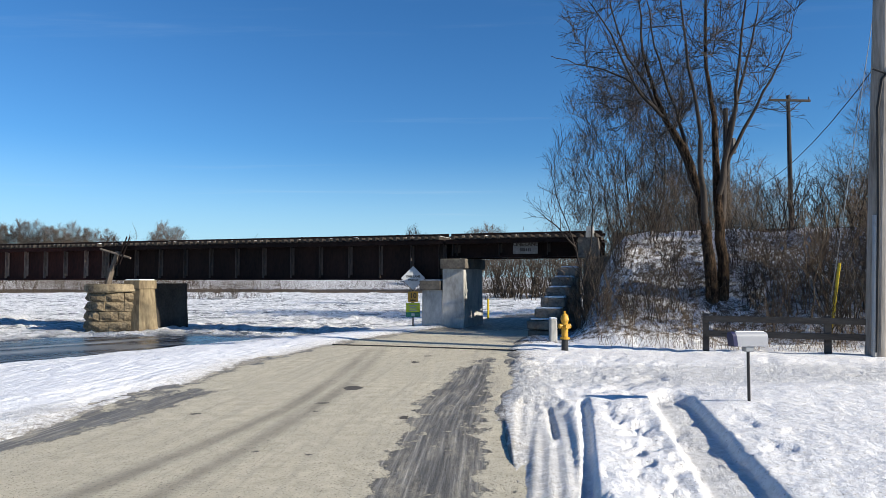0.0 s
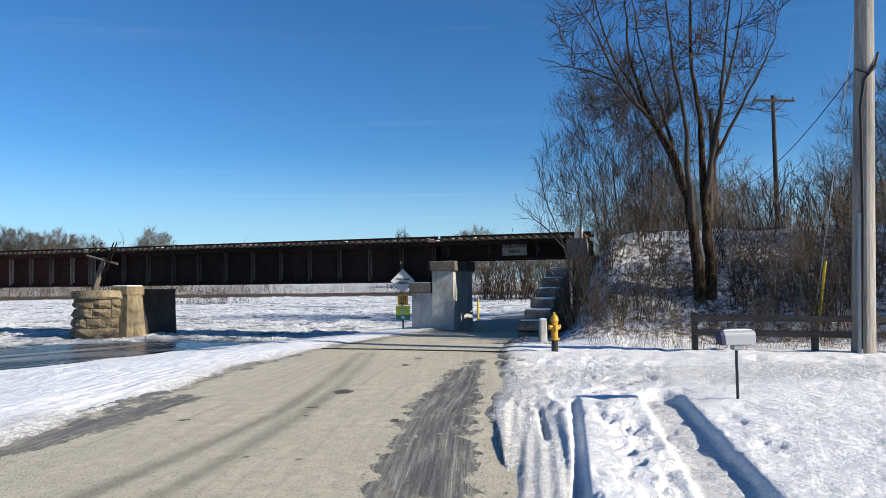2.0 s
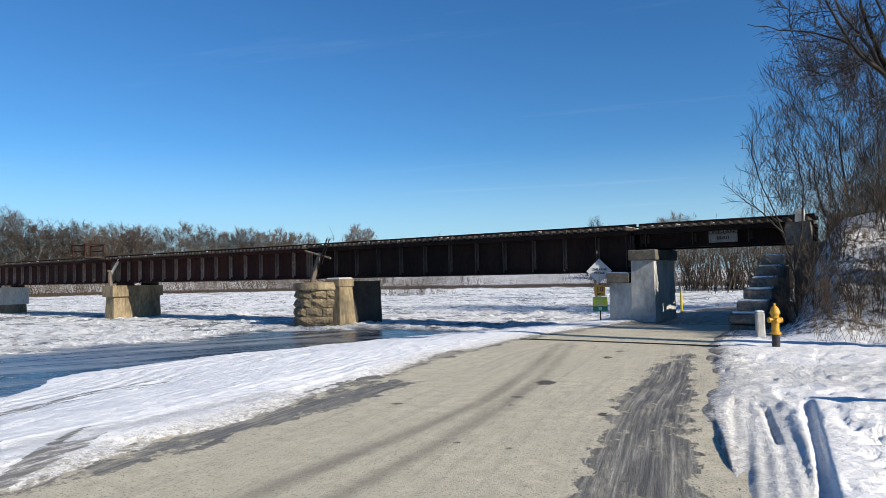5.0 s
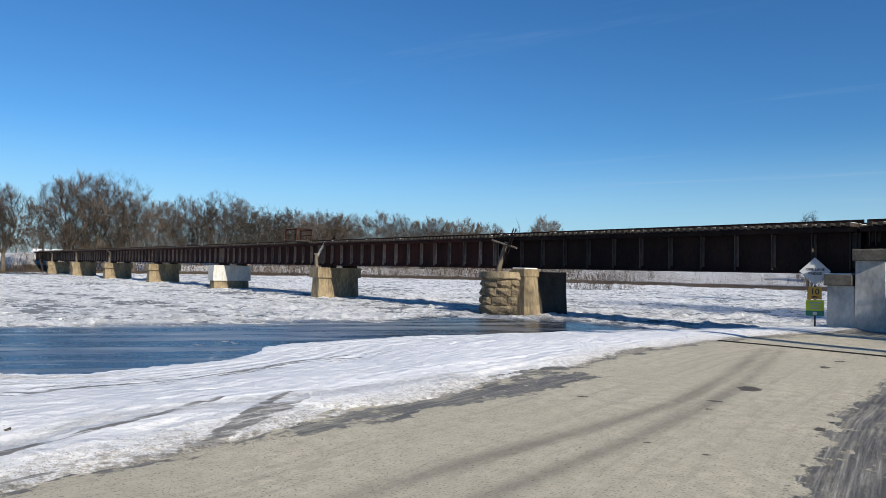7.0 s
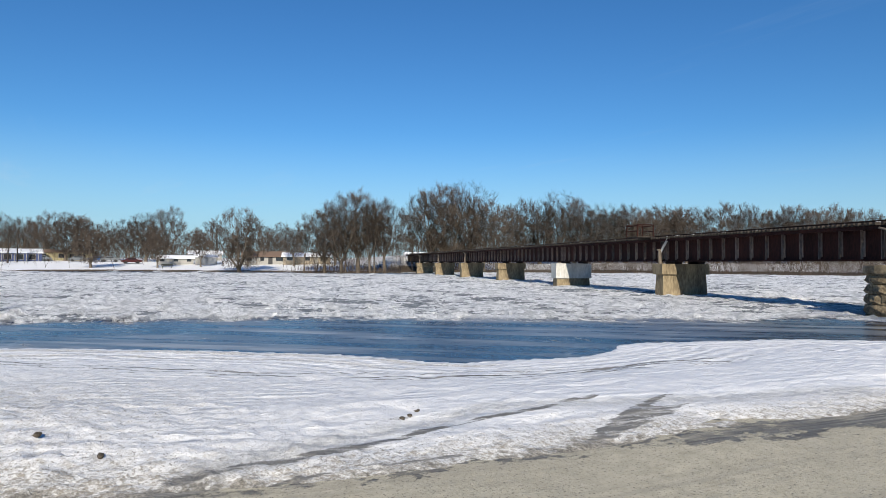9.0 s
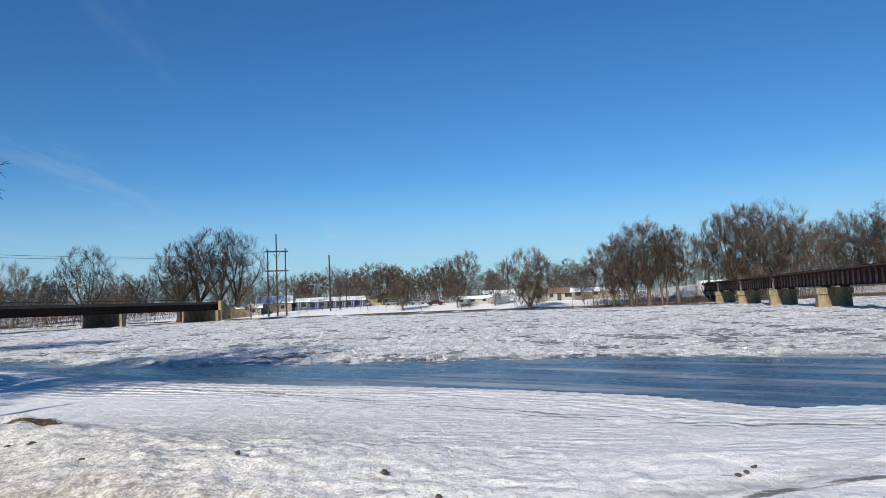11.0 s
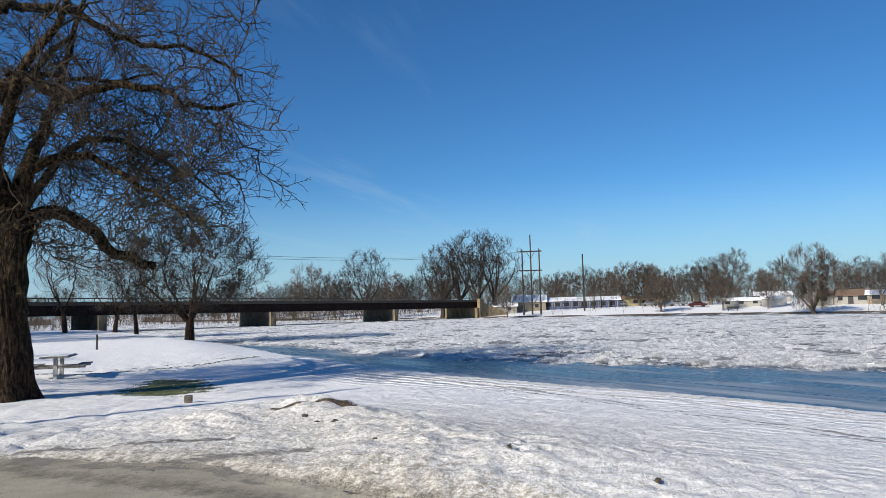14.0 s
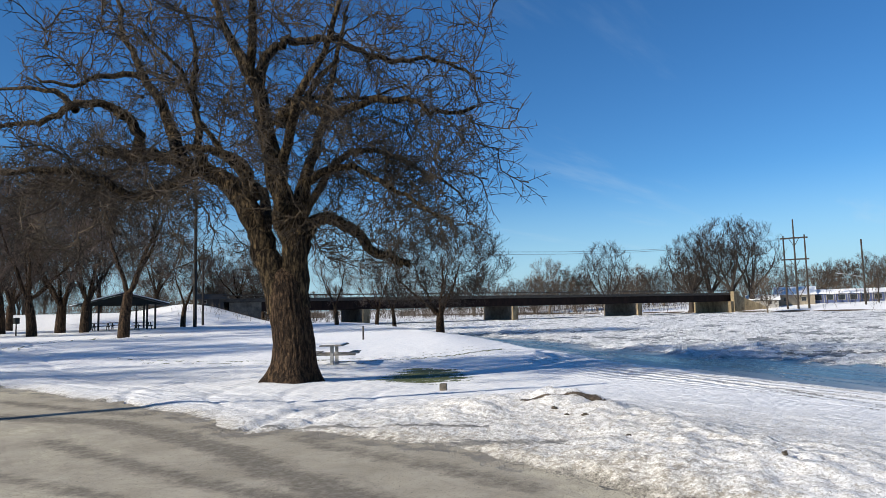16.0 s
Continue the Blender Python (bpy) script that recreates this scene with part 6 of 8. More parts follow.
# the many-stemmed tree on the embankment
def bank_tree():
    rng = np.random.default_rng(9)
    big = [([(-0.13, 0, -0.4), (-0.22, 0, 1.2), (-0.42, 0, 2.8), (-0.78, 0.1, 4.2), (-1.4, 0.2, 5.4), (-1.9, 0.3, 7.2), (-2.0, 0.3, 9.0)], 0.20, 0.014),
           ([(-1.35, 0.2, 5.3), (-2.4, 0.3, 6.4), (-3.5, 0.4, 6.8), (-4.6, 0.4, 7.1)], 0.045, 0.008),
           ([(0.16, 0.05, -0.4), (0.14, 0.05, 1.7), (0.06, 0.05, 3.4), (-0.02, 0.0, 5.2), (-0.25, -0.1, 7.2), (-0.15, 0.0, 10.6)], 0.19, 0.016),
           ([(-0.45, 0, 2.9), (-0.95, 0.3, 4.5), (-1.75, 0.5, 6.2), (-2.4, 0.6, 7.5), (-2.9, 0.6, 9.4)], 0.09, 0.014),
           ([(-0.3, 0, 1.9), (-0.5, -0.3, 3.5), (-0.62, -0.5, 5.0), (-1.05, -0.7, 7.0), (-1.2, -0.8, 9.8)], 0.11, 0.014),
           ([(0.14, 0.05, 1.9), (0.42, 0.3, 3.9), (0.7, 0.4, 5.4), (1.2, 0.5, 7.0), (1.6, 0.5, 8.8)], 0.12, 0.014),
           ([(0.4, 0.2, 3.8), (1.0, 0.0, 5.2), (1.65, -0.2, 6.5), (2.1, -0.3, 7.4)], 0.07, 0.012),
           ([(0.08, 0, 3.0), (0.35, -0.4, 5.0), (0.5, -0.6, 6.7), (0.8, -0.7, 9.8)], 0.10, 0.014),
           ([(-0.7, 0.1, 4.0), (-0.9, 0.6, 5.6), (-1.3, 1.0, 7.6), (-1.6, 1.2, 9.6)], 0.07, 0.012),
           ([(-1.3, 0.2, 5.2), (-2.2, -0.2, 5.9), (-3.0, -0.4, 7.4), (-3.6, -0.5, 8.4)], 0.06, 0.012)]
    lines = [limb(p, a, b, rng, 0.02) for p, a, b in big]
    goals = crown_targets(rng, 210, (-1.05, 0, 7.6), (3.3, 2.8, 4.0), 3.6, 0.2, 0.4)
    branches = colonise(rng, lines, goals, 0.009, -0.04, 0.009, 0.5, 0.03, 0.2)
    crown = list(branches)
    spec = [dict(n=6, angle=(18, 48), len=(0.5, 1.3), lift=0.22, rise=0.05, wiggle=0.16, k=3, rmin=0.0075, rmax=0.012, **{"from": 0.2}),
            dict(n=4, angle=(18, 48), len=(0.25, 0.6), lift=0.12, wiggle=0.18, k=2, rmin=0.006)]
    for pts, rad in branches:
        grow(rng, crown, pts, rad, 0, spec)
    ob = thing("tree", (8.2, 18.75, ground_at(8.2, 18.75) - 0.05), 0, "tall many-stemmed bare tree on the snowy embankment", "tree")
    for ln in (lines[0], lines[2]):
        V, F = tubes([ln], lambda q: 14)
        part("trunk", quad_mesh("trunk", V, F, bark_mat), None, ob)
    for ln in [lines[1]] + lines[3:]:
        V, F = tubes([ln], lambda q: 8)
        part("limb", quad_mesh("limb", V, F, grey_bark_mat), None, ob)
    V, F = tubes(crown, lambda q: 3)
    part("crown", quad_mesh("crown", V, F, twig_mat), None, ob)


bank_tree()


# dense trees behind the embankment
DENSE = [round_tree(131, 12, 0.2, 6, 0.08, (0, 0, 6.4), (4.3, 4.3, 5.6), 1.0, 380, 0.0072, (8, 7), grey_bark_mat, dense_twig_mat, 0.011, 0.2, 0.2),
         round_tree(132, 12, 0.2, 5, 0.10, (0, 0, 6.6), (3.8, 3.8, 5.3), 1.2, 340, 0.0072, (8, 7), grey_bark_mat, dense_twig_mat, 0.011, 0.2, 0.2)]
for x, y, top, k in ((11.3, 36, 13.4, 0), (17.2, 38, 7.4, 1), (24.6, 33, 12.5, 0), (27.0, 31, 13.5, 1), (20.6, 42, 8.0, 1), (26, 26, 12.0, 0), (14.5, 40, 8.5, 1)):
    g = ground_at(x, y)
    plant("tree", DENSE[k], (x, y, g), rnd(0, 360), (top - g) / 11.6, "bare tree with a dense crown of fine twigs", "tree", "trees behind the embankment")

# the wood goes on along the embankment and shades its slope
for s, n2, h, k in ((-60, -4.5, 9.0, 0), (-63, -2.0, 11, 1), (-66, -5.5, 12, 0), (-69, -3.0, 12, 1), (-73, -5.0, 13, 0), (-77, -2.5, 13, 1), (-64.5, -7.0, 8, 1), (-59.5, -6.0, 8, 1)):
    x, y, _ = bridge_at(s, n2)
    plant("tree", DENSE[k], (x, y, ground_at(x, y)), rnd(0, 360), h / 12, "bare tree with a dense crown of fine twigs", "tree", "trees behind the embankment")

# brush along the top and slope of the embankment
SLOPE = [(5.3, 22.0, 1.2, 1), (5.9, 20.6, 0.9, 0), (6.3, 22.4, 0.8, 2), (7.2, 21.2, 0.7, 0), (6.6, 19.4, 0.6, 1), (7.6, 19.0, 0.5, 2), (9.6, 17.6, 1.3, 2), (10.4, 17.2, 1.5, 2), (11.0, 18.4, 1.3, 1), (9.0, 19.6, 0.8, 0), (8.8, 16.9, 0.7, 1), (12.2, 17.5, 1.5, 2), (13.2, 18.2, 1.4, 1),
         (6.9, 17.5, 0.45, 1), (7.8, 17.4, 0.45, 0), (5.6, 18.9, 0.5, 0), (11.6, 19.6, 1.1, 0), (10.0, 20.4, 0.9, 1), (4.9, 21.2, 0.7, 1), (9.9, 16.2, 0.8, 0), (4.7, 20.2, 0.8, 0), (5.1, 19.4, 0.9, 0), (5.6, 18.2, 0.7, 0), (5.0, 18.4, 0.6, 1), (6.2, 18.2, 0.8, 0), (7.2, 19.8, 0.9, 0), (6.9, 18.5, 0.7, 0), (8.9, 18.2, 0.8, 0), (9.6, 19.0, 1.0, 0), (10.6, 16.6, 1.2, 0), (11.4, 17.2, 1.2, 0), (7.5, 22.0, 0.9, 0), (8.6, 21.4, 0.9, 0), (9.8, 21.6, 1.0, 1), (11.2, 20.6, 1.1, 0), (12.4, 19.2, 1.2, 0)]
for x, y, s, k in SLOPE:
    plant("bush", BUSH[k], (x, y, ground_at(x, y)), rnd(0, 360), s, "tangled leafless bush on the embankment", "bush", "bushes on the embankment", ("crown",))
for i in range(26):
    x = rnd(7.0, 24.0)
    y = 23.43 - (x - 8.08) * 0.325 + rnd(5.0, 9.0)
    plant("bush", FINE_BUSH[random.randrange(2)], (x, y, ground_at(x, y)), rnd(0, 360), rnd(1.3, 2.3), "brown leafless bush behind the rail track", "bush", "bushes behind the track", ("crown",))


def sapling():
    rng = np.random.default_rng(31)
    lines = []
    for pts in ([(0, 0, -0.1), (-0.1, 0, 1.2), (-0.35, 0.1, 2.4), (-0.9, 0.1, 3.9), (-1.1, 0, 5.0)], [(-0.1, 0, 1.0), (0.2, 0.2, 2.2), (0.3, 0.3, 3.6), (0.1, 0.3, 4.6)], [(-0.3, 0.1, 2.2), (-0.9, -0.2, 2.8), (-1.5, -0.3, 3.3)]):
        lines.append(limb(pts, 0.032, 0.01, rng, 0.02))
    crown = []
    for pts, rad in lines:
        grow(rng, crown, pts, rad, 0, [dict(n=10, angle=(30, 65), len=(0.6, 1.4), lift=0.25, wiggle=0.25, k=4, rmin=0.009, **{"from": 0.25}), dict(n=5, angle=(25, 60), len=(0.25, 0.6), lift=0.1, wiggle=0.25, k=3, rmin=0.006)])
    ob = thing("sapling", (5.05, 21.3, ground_at(5.05, 21.3)), 0, "thin bare sapling before the stone abutment", "sapling")
    for ln in lines:
        V, F = tubes([ln], lambda q: 7)
        part("stem", quad_mesh("stem", V, F, grey_bark_mat), None, ob)
    V, F = tubes(crown, lambda q: 3)
    part("crown", quad_mesh("crown", V, F, twig_mat), None, ob)


sapling()

# trees of the park
for x, y, h, k in ((-24.5, -57.3, 15, 0), (-25.5, -45.7, 15, 1), (-30.4, -65.6, 17, 2), (-31.5, -63.4, 16, 0), (-27.2, -70.2, 17, 1), (-46.9, -71.4, 12, 1), (-53.8, -52.9, 9.5, 1), (-56.0, -49.0, 8.5, 0), (-58.8, -48.8, 9, 1),
                   (-35.1, -88.6, 17, 0), (-57.5, -94.2, 14, 2), (-67.0, -87.7, 13, 0), (-50.8, -98.0, 15, 1), (-20, -78, 15, 2), (-42, -105, 16, 1), (-78, -95, 13, 2), (-7, -47, 14, 0), (-1, -38, 13, 2), (-13, -64, 15, 1), (3, -29, 11, 1)):
    plant("tree", MID[k], (x, y, ground_at(x, y)), rnd(0, 360), h / 12, "bare park tree standing in the snow", "tree", "trees of the park")

plant("tree", MID[2], (-45.6, -32.9, ground_at(-45.6, -32.9)), 40, (1.12, 1.12, 0.82), "low spreading bare tree on the river's edge", "tree", "trees of the park")

# trees of the far bank: place, height and kind
FAR_TREES = [(-134.5, 32.6, 12.8, 3), (-124, 46.4, 12.5, 0), (-120.9, 48.7, 14.2, 1), (-120.7, 52, 15.2, 0), (-117, 52.9, 13.8, 2), (-120.3, 57.5, 13.8, 0), (-129.1, 44, 11, 4), (-122, 50, 12, 4), (-118.5, 54.5, 12, 4),
             (-130.8, 74.1, 16.5, 1), (-130.4, 78.8, 17.8, 3), (-130.7, 84, 18, 1), (-124.6, 84.2, 15.2, 0), (-133, 70.4, 12.5, 2), (-142.2, 102.6, 14.6, 0), (-143.4, 109.4, 15.4, 1), (-139, 111.8, 15.4, 3), (-133.4, 113.8, 16.8, 1),
             (-138.4, 123.3, 16.8, 0), (-132.6, 122.3, 15, 3), (-135.9, 133.3, 14.6, 1), (-135.8, 140.4, 15, 0), (-128.8, 140.2, 14, 3), (-132.7, 150, 14.6, 1), (-122.6, 145.6, 14.2, 0), (-126.8, 155.1, 14.8, 3),
             (-160, 30, 7.5, 0), (-157, 40, 6.5, 2), (-161, 21, 7.0, 1), (-151, 49, 8.5, 0), (-148, 58, 9.5, 1), (-166, 8, 8, 3), (-189.1, 21.7, 12, 3), (-183.6, 25.7, 12.8, 1), (-199.5, 18.8, 11, 0), (-210, 13.8, 10, 1), (-200.3, 3.7, 12, 3), (-205.2, 7.8, 11.5, 0), (-215.4, -0.3, 12, 1), (-240, -6.7, 12, 3), (-240, -12.2, 12.5, 1), (-249, -21.9, 12.5, 0), (-249, -27.3, 11, 3),
             (-207, 37.8, 9, 0), (-192.5, 55.7, 8, 1), (-178.8, -48.8, 18, 5), (-183, -44.6, 20.5, 5), (-178.2, -38.7, 21, 5), (-183, -34.8, 19.5, 5), (-160.1, -27.6, 8.5, 0),
             (-181.5, -72.7, 19, 5), (-201.8, -100.8, 17, 1), (-210, -95.4, 15, 0), (-204, -107.5, 13, 3), (-209.5, -118, 12, 1), (-218, -75.6, 13.5, 0), (-220, -68.6, 13, 3), (-232, -62, 15.5, 1), (-185, -119.7, 14, 0),
             (-103, 159.4, 13, 1), (-96.4, 157.6, 13.4, 3), (-95, 164.3, 13, 0), (-95.4, 175.5, 13.5, 1), (-95.3, 187, 13.4, 3), (-80.7, 193.7, 14.4, 0), (-2.3, 62, 7.6, 2), (8.3, 139.8, 11.5, 1), (12.7, 149.5, 12, 3),
             (-137, 131.5, 14, 0), (-136, 139.6, 14.6, 1), (-132, 150, 14.8, 3), (-123.8, 150.6, 15, 0), (-120.4, 159.7, 14.8, 1), (-118, 167.6, 15.6, 3), (-113.7, 176.5, 14, 0), (-108, 180, 14, 1), (-105.6, 193, 13.8, 3), (-83.2, 203.7, 15.4, 1), (-122, 176.8, 15, 0)]
for x, y, h, k in FAR_TREES:
    plant("tree", FAR[k], (x, y, ground_at(x, y)), rnd(0, 360), h / 10.9, "bare winter tree on the far river bank", "tree", "trees of the far bank")
for i in range(130):
    yaw = radians(-14 + 164 * (i + rnd(0, 1)) / 130)
    d = rnd(230, 300)
    x, y = -math.sin(yaw) * d, math.cos(yaw) * d
    plant("tree", BACK[random.randrange(2)], (x, y, ground_at(x, y)), rnd(0, 360), rnd(0.75, 1.3), "bare winter tree in the woods beyond the river", "tree", "woods beyond the river")

for i in range(18):
    x, y = rnd(-118, -14), rnd(-135, -104)
    if (x + 172) * -0.423 + (y + 38) * -0.906 > 14:
        plant("tree", BACK[random.randrange(2)], (x, y, ground_at(x, y)), rnd(0, 360), rnd(0.8, 1.2), "bare winter tree in the woods beyond the road bridge", "tree", "woods beyond the road bridge")


def thicket(name, rows, label):
    """Brush and saplings that stand too thick to count: rows of place a, place b, depth, height, stems."""
    rng = np.random.default_rng(41)
    lines = []
    for (ax, ay), (bx, by), deep, h, n in rows:
        q = rng.uniform(size=n)
        xs, ys = ax + (bx - ax) * q + rng.normal(0, deep, n), ay + (by - ay) * q + rng.normal(0, deep, n)
        zs = ground_z(xs, ys, False) - 0.1
        hs = h * rng.uniform(0.35, 1.0, n) * (0.25 + 1.0 * vnoise(xs * 0.09, ys * 0.09, 5) ** 1.3)
        for x, y, z, hh in zip(xs, ys, zs, hs):
            p = np.array([x, y, z])
            a = rng.uniform(0, 6.28)
            tip = p + [math.cos(a) * hh * 0.3, math.sin(a) * hh * 0.3, hh]
            pts = np.array([p, (p + tip) / 2 + rng.normal(0, 0.05 * hh, 3), tip])
            fat = max(0.5, hh / 6)
            lines.append((pts, fat * np.array([0.05, 0.035, 0.018])))
            for b in range(7 if hh < 5 else 10):
                u = rng.uniform(0.25, 1.0)
                c = pts[1] + (tip - pts[1]) * (2 * u - 1) if u > 0.5 else p + (pts[1] - p) * 2 * u
                e = c + rng.normal(0, 0.15 * hh, 3) * (1.25 - 0.6 * u) + [0, 0, 0.08 * hh]
                lines.append((np.array([c, e]), fat * np.array([0.024, 0.013])))
                if hh >= 1.5:
                    for g in range(2 if hh < 5 else 3):
                        f = c + (e - c) * rng.uniform(0.3, 1)
                        lines.append((np.array([f, f + rng.normal(0, 0.06 * hh, 3)]), fat * np.array([0.018, 0.012])))
    V, F = tubes(lines, lambda r: 3 if r > 0.045 else 2)
    return tagged(new(name, quad_mesh(name, V, F, far_brush_mat)), label, "brush", "", "stuff")


thicket("far_thicket", [((-182, -58), (-112, -90), 3.0, 2.4, 260), ((-62, -108), (-20, -122), 5, 9.0, 700), ((-152, 138), (-40, 214), 14, 11, 800), ((-118, 101), (-60, 134), 3, 4.0, 1300), ((-60, 134), (10, 124), 3, 3.8, 1100), ((-118, 104), (-58, 133), 3, 3.6, 700), ((-186, -10), (-262, 20), 14, 9, 500), ((-60, 133), (-30, 127), 4, 4.5, 400), ((-4, 124), (14, 121), 5, 6.0, 500), ((-100, 112), (-40, 128), 2, 2.6, 500), ((5, 88), (26, 92), 5, 7.5, 800), ((-36, 80), (-24, 84), 2.5, 3.6, 420), ((-90, 140), (-50, 150), 8, 6.0, 900), ((-160, 130), (-60, 200), 12, 7, 900), ((-128, 60), (-117, 52), 3, 4, 250), ((-150, 110), (-118, 90), 5, 4, 350),
                        ((-250, -10), (-205, 60), 10, 5, 600), ((-200, -60), (-260, -130), 12, 8, 500), ((-215, -60), (-130, -190), 14, 10, 1100), ((-110, -150), (-60, -112), 8, 6, 600), ((-84, -112), (-30, -130), 8, 6.5, 900), ((-205, 60), (-150, 95), 8, 6, 500), ((10, 38), (30, 36), 3, 4, 300), ((-240, -40), (-190, 90), 12, 7, 500), ((-60, 252), (-200, 160), 10, 9, 700), ((-200, 160), (-255, 40), 10, 9, 700), ((-255, 40), (-262, -60), 10, 8.5, 600), ((-262, -60), (-190, -190), 10, 9, 700), ((-128, 44), (-118, 54), 2.5, 6.5, 260), ((-132, 72), (-126, 86), 4, 7.5, 300), ((-66, -112), (-110, -104), 4, 6.0, 500), ((-60, -93), (-26, -108), 3, 3.6, 360), ((-74, -80), (-58, -86), 2.0, 3.2, 160)],
        "brown winter brush and saplings along the banks")


def weeds():
    """Dead stalks and litter on the slope of the embankment."""
    rng = np.random.default_rng(51)
    lines = []
    ss, nn = rng.uniform(-58, -38.8, 6500), rng.uniform(-7.4, -1.2, 6500)
    xs, ys = BQ.x + BU.x * ss + BN.x * nn, BQ.y + BU.y * ss + BN.y * nn
    zs = ground_z(xs, ys, False) - 0.05
    for x, y, z in zip(xs, ys, zs):
        if y < 14.2 or x < 4.4:
            continue
        h = rng.uniform(0.15, 0.8) * (1.4 if rng.uniform() < 0.12 else 1.0)
        a, t = rng.uniform(0, 6.28), rng.uniform(0.1, 0.9)
        p = np.array([x, y, z])
        q = p + np.array([math.cos(a) * h * t, math.sin(a) * h * t, h])
        lines.append((np.array([p, (p + q) / 2 + rng.normal(0, 0.06 * h, 3), q]), np.array([0.005, 0.004, 0.002])))
        if rng.uniform() < 0.5:
            c = (p + q) / 2
            lines.append((np.array([c, c + rng.normal(0, 0.3 * h, 3)]), np.array([0.0035, 0.002])))
    V, F = tubes(lines, lambda r: 3)
    tagged(new("weeds", quad_mesh("weeds", V, F, brush_mat)), "dead brown weeds and twigs on the embankment", "weeds", "", "stuff")


weeds()

ice_blocks(3200)

# ---- painted and small materials ----
def paint(name, col, rough=0.5, metal=0.0, wear=0.12):
    d = tuple(max(0.0, c * (1 - wear * 2.5)) for c in col)
    return grainy(name, d, col, 6, rough, 45, 0.002, 0.3, None, metal, 0, (0.25, 0.5))


sign_white = paint("sign_white", (0.46, 0.48, 0.49), 0.5)
sign_yellow = paint("sign_yellow", (0.48, 0.25, 0.02), 0.4)
sign_lime = paint("sign_lime", (0.42, 0.50, 0.025), 0.4)
sign_green = paint("sign_green", (0.02, 0.16, 0.10), 0.4)
sign_black = paint("sign_black", (0.015, 0.015, 0.015), 0.45)
hydrant_yellow = paint("hydrant_yellow", (0.50, 0.27, 0.02), 0.5, 0, 0.2)
yellow_plastic = paint("yellow_plastic", (0.62, 0.46, 0.02), 0.45)
box_white = paint("mailbox_white", (0.30, 0.31, 0.335), 0.5)
box_blue = paint("mailbox_blue", (0.004, 0.006, 0.055), 0.6)
dark_metal = paint("dark_metal", (0.03, 0.03, 0.032), 0.5, 0.4)
galvanised = paint("galvanised_steel", (0.30, 0.31, 0.32), 0.45, 0.7)
rubber_mat = paint("black_rubber", (0.012, 0.012, 0.012), 0.7)
table_mat = grainy("grey_table_planks", (0.13, 0.115, 0.10), (0.34, 0.31, 0.27), 5, 0.85, 30, 0.006, 0.5, (0.15, 1, 1))
siding_white = paint("white_siding", (0.27, 0.262, 0.24), 0.6)
siding_tan = paint("tan_siding", (0.25, 0.21, 0.155), 0.7)
siding_yellow = paint("yellow_siding", (0.30, 0.265, 0.15), 0.7)
siding_blue = paint("blue_front", (0.035, 0.055, 0.14), 0.6)
roof_dark = paint("dark_shingles", (0.06, 0.055, 0.05), 0.9)
roof_brown = paint("brown_shingles", (0.17, 0.115, 0.08), 0.9)
shelter_mat = paint("dark_green_timber", (0.017, 0.020, 0.017), 0.8)
car_red, car_grey, car_blue = paint("car_red", (0.05, 0.01, 0.009), 0.3), paint("car_grey", (0.12, 0.13, 0.14), 0.3), paint("car_blue", (0.03, 0.07, 0.16), 0.3)
weld_mat, gl_n, gl_l, gl_b = material("window_glass")
gl_b.inputs["Base Color"].default_value = (0.02, 0.025, 0.03, 1)
gl_b.inputs["Roughness"].default_value = 0.08
glass_mat = weld_mat
dirt_mat = grainy("frozen_mud", (0.025, 0.02, 0.014), (0.11, 0.09, 0.065), 6, 0.95, 40, 0.03, 0.8)


def words(text, size, mat, parent, place, name="lettering"):
    """Raised letters in the built-in font, facing +y of the parent, as a mesh."""
    cu = bpy.data.curves.new(name, "FONT")
    cu.offset = 0.005
    cu.body, cu.size, cu.extrude, cu.align_x, cu.align_y = text, size, 0.0015, "CENTER", "CENTER"
    tmp = new("tmp_text", cu)
    dg = bpy.context.evaluated_depsgraph_get()
    me = bpy.data.meshes.new_from_object(tmp.evaluated_get(dg))
    bpy.data.objects.remove(tmp)
    me.transform(Matrix.Rotation(math.pi, 4, "Z") @ Matrix.Rotation(math.pi / 2, 4, "X"))
    me.materials.clear()
    me.materials.append(mat)
    ob = part(name, me, None, parent)
    ob.location = place
    return ob


# ---- things by the road ----
notice_board()


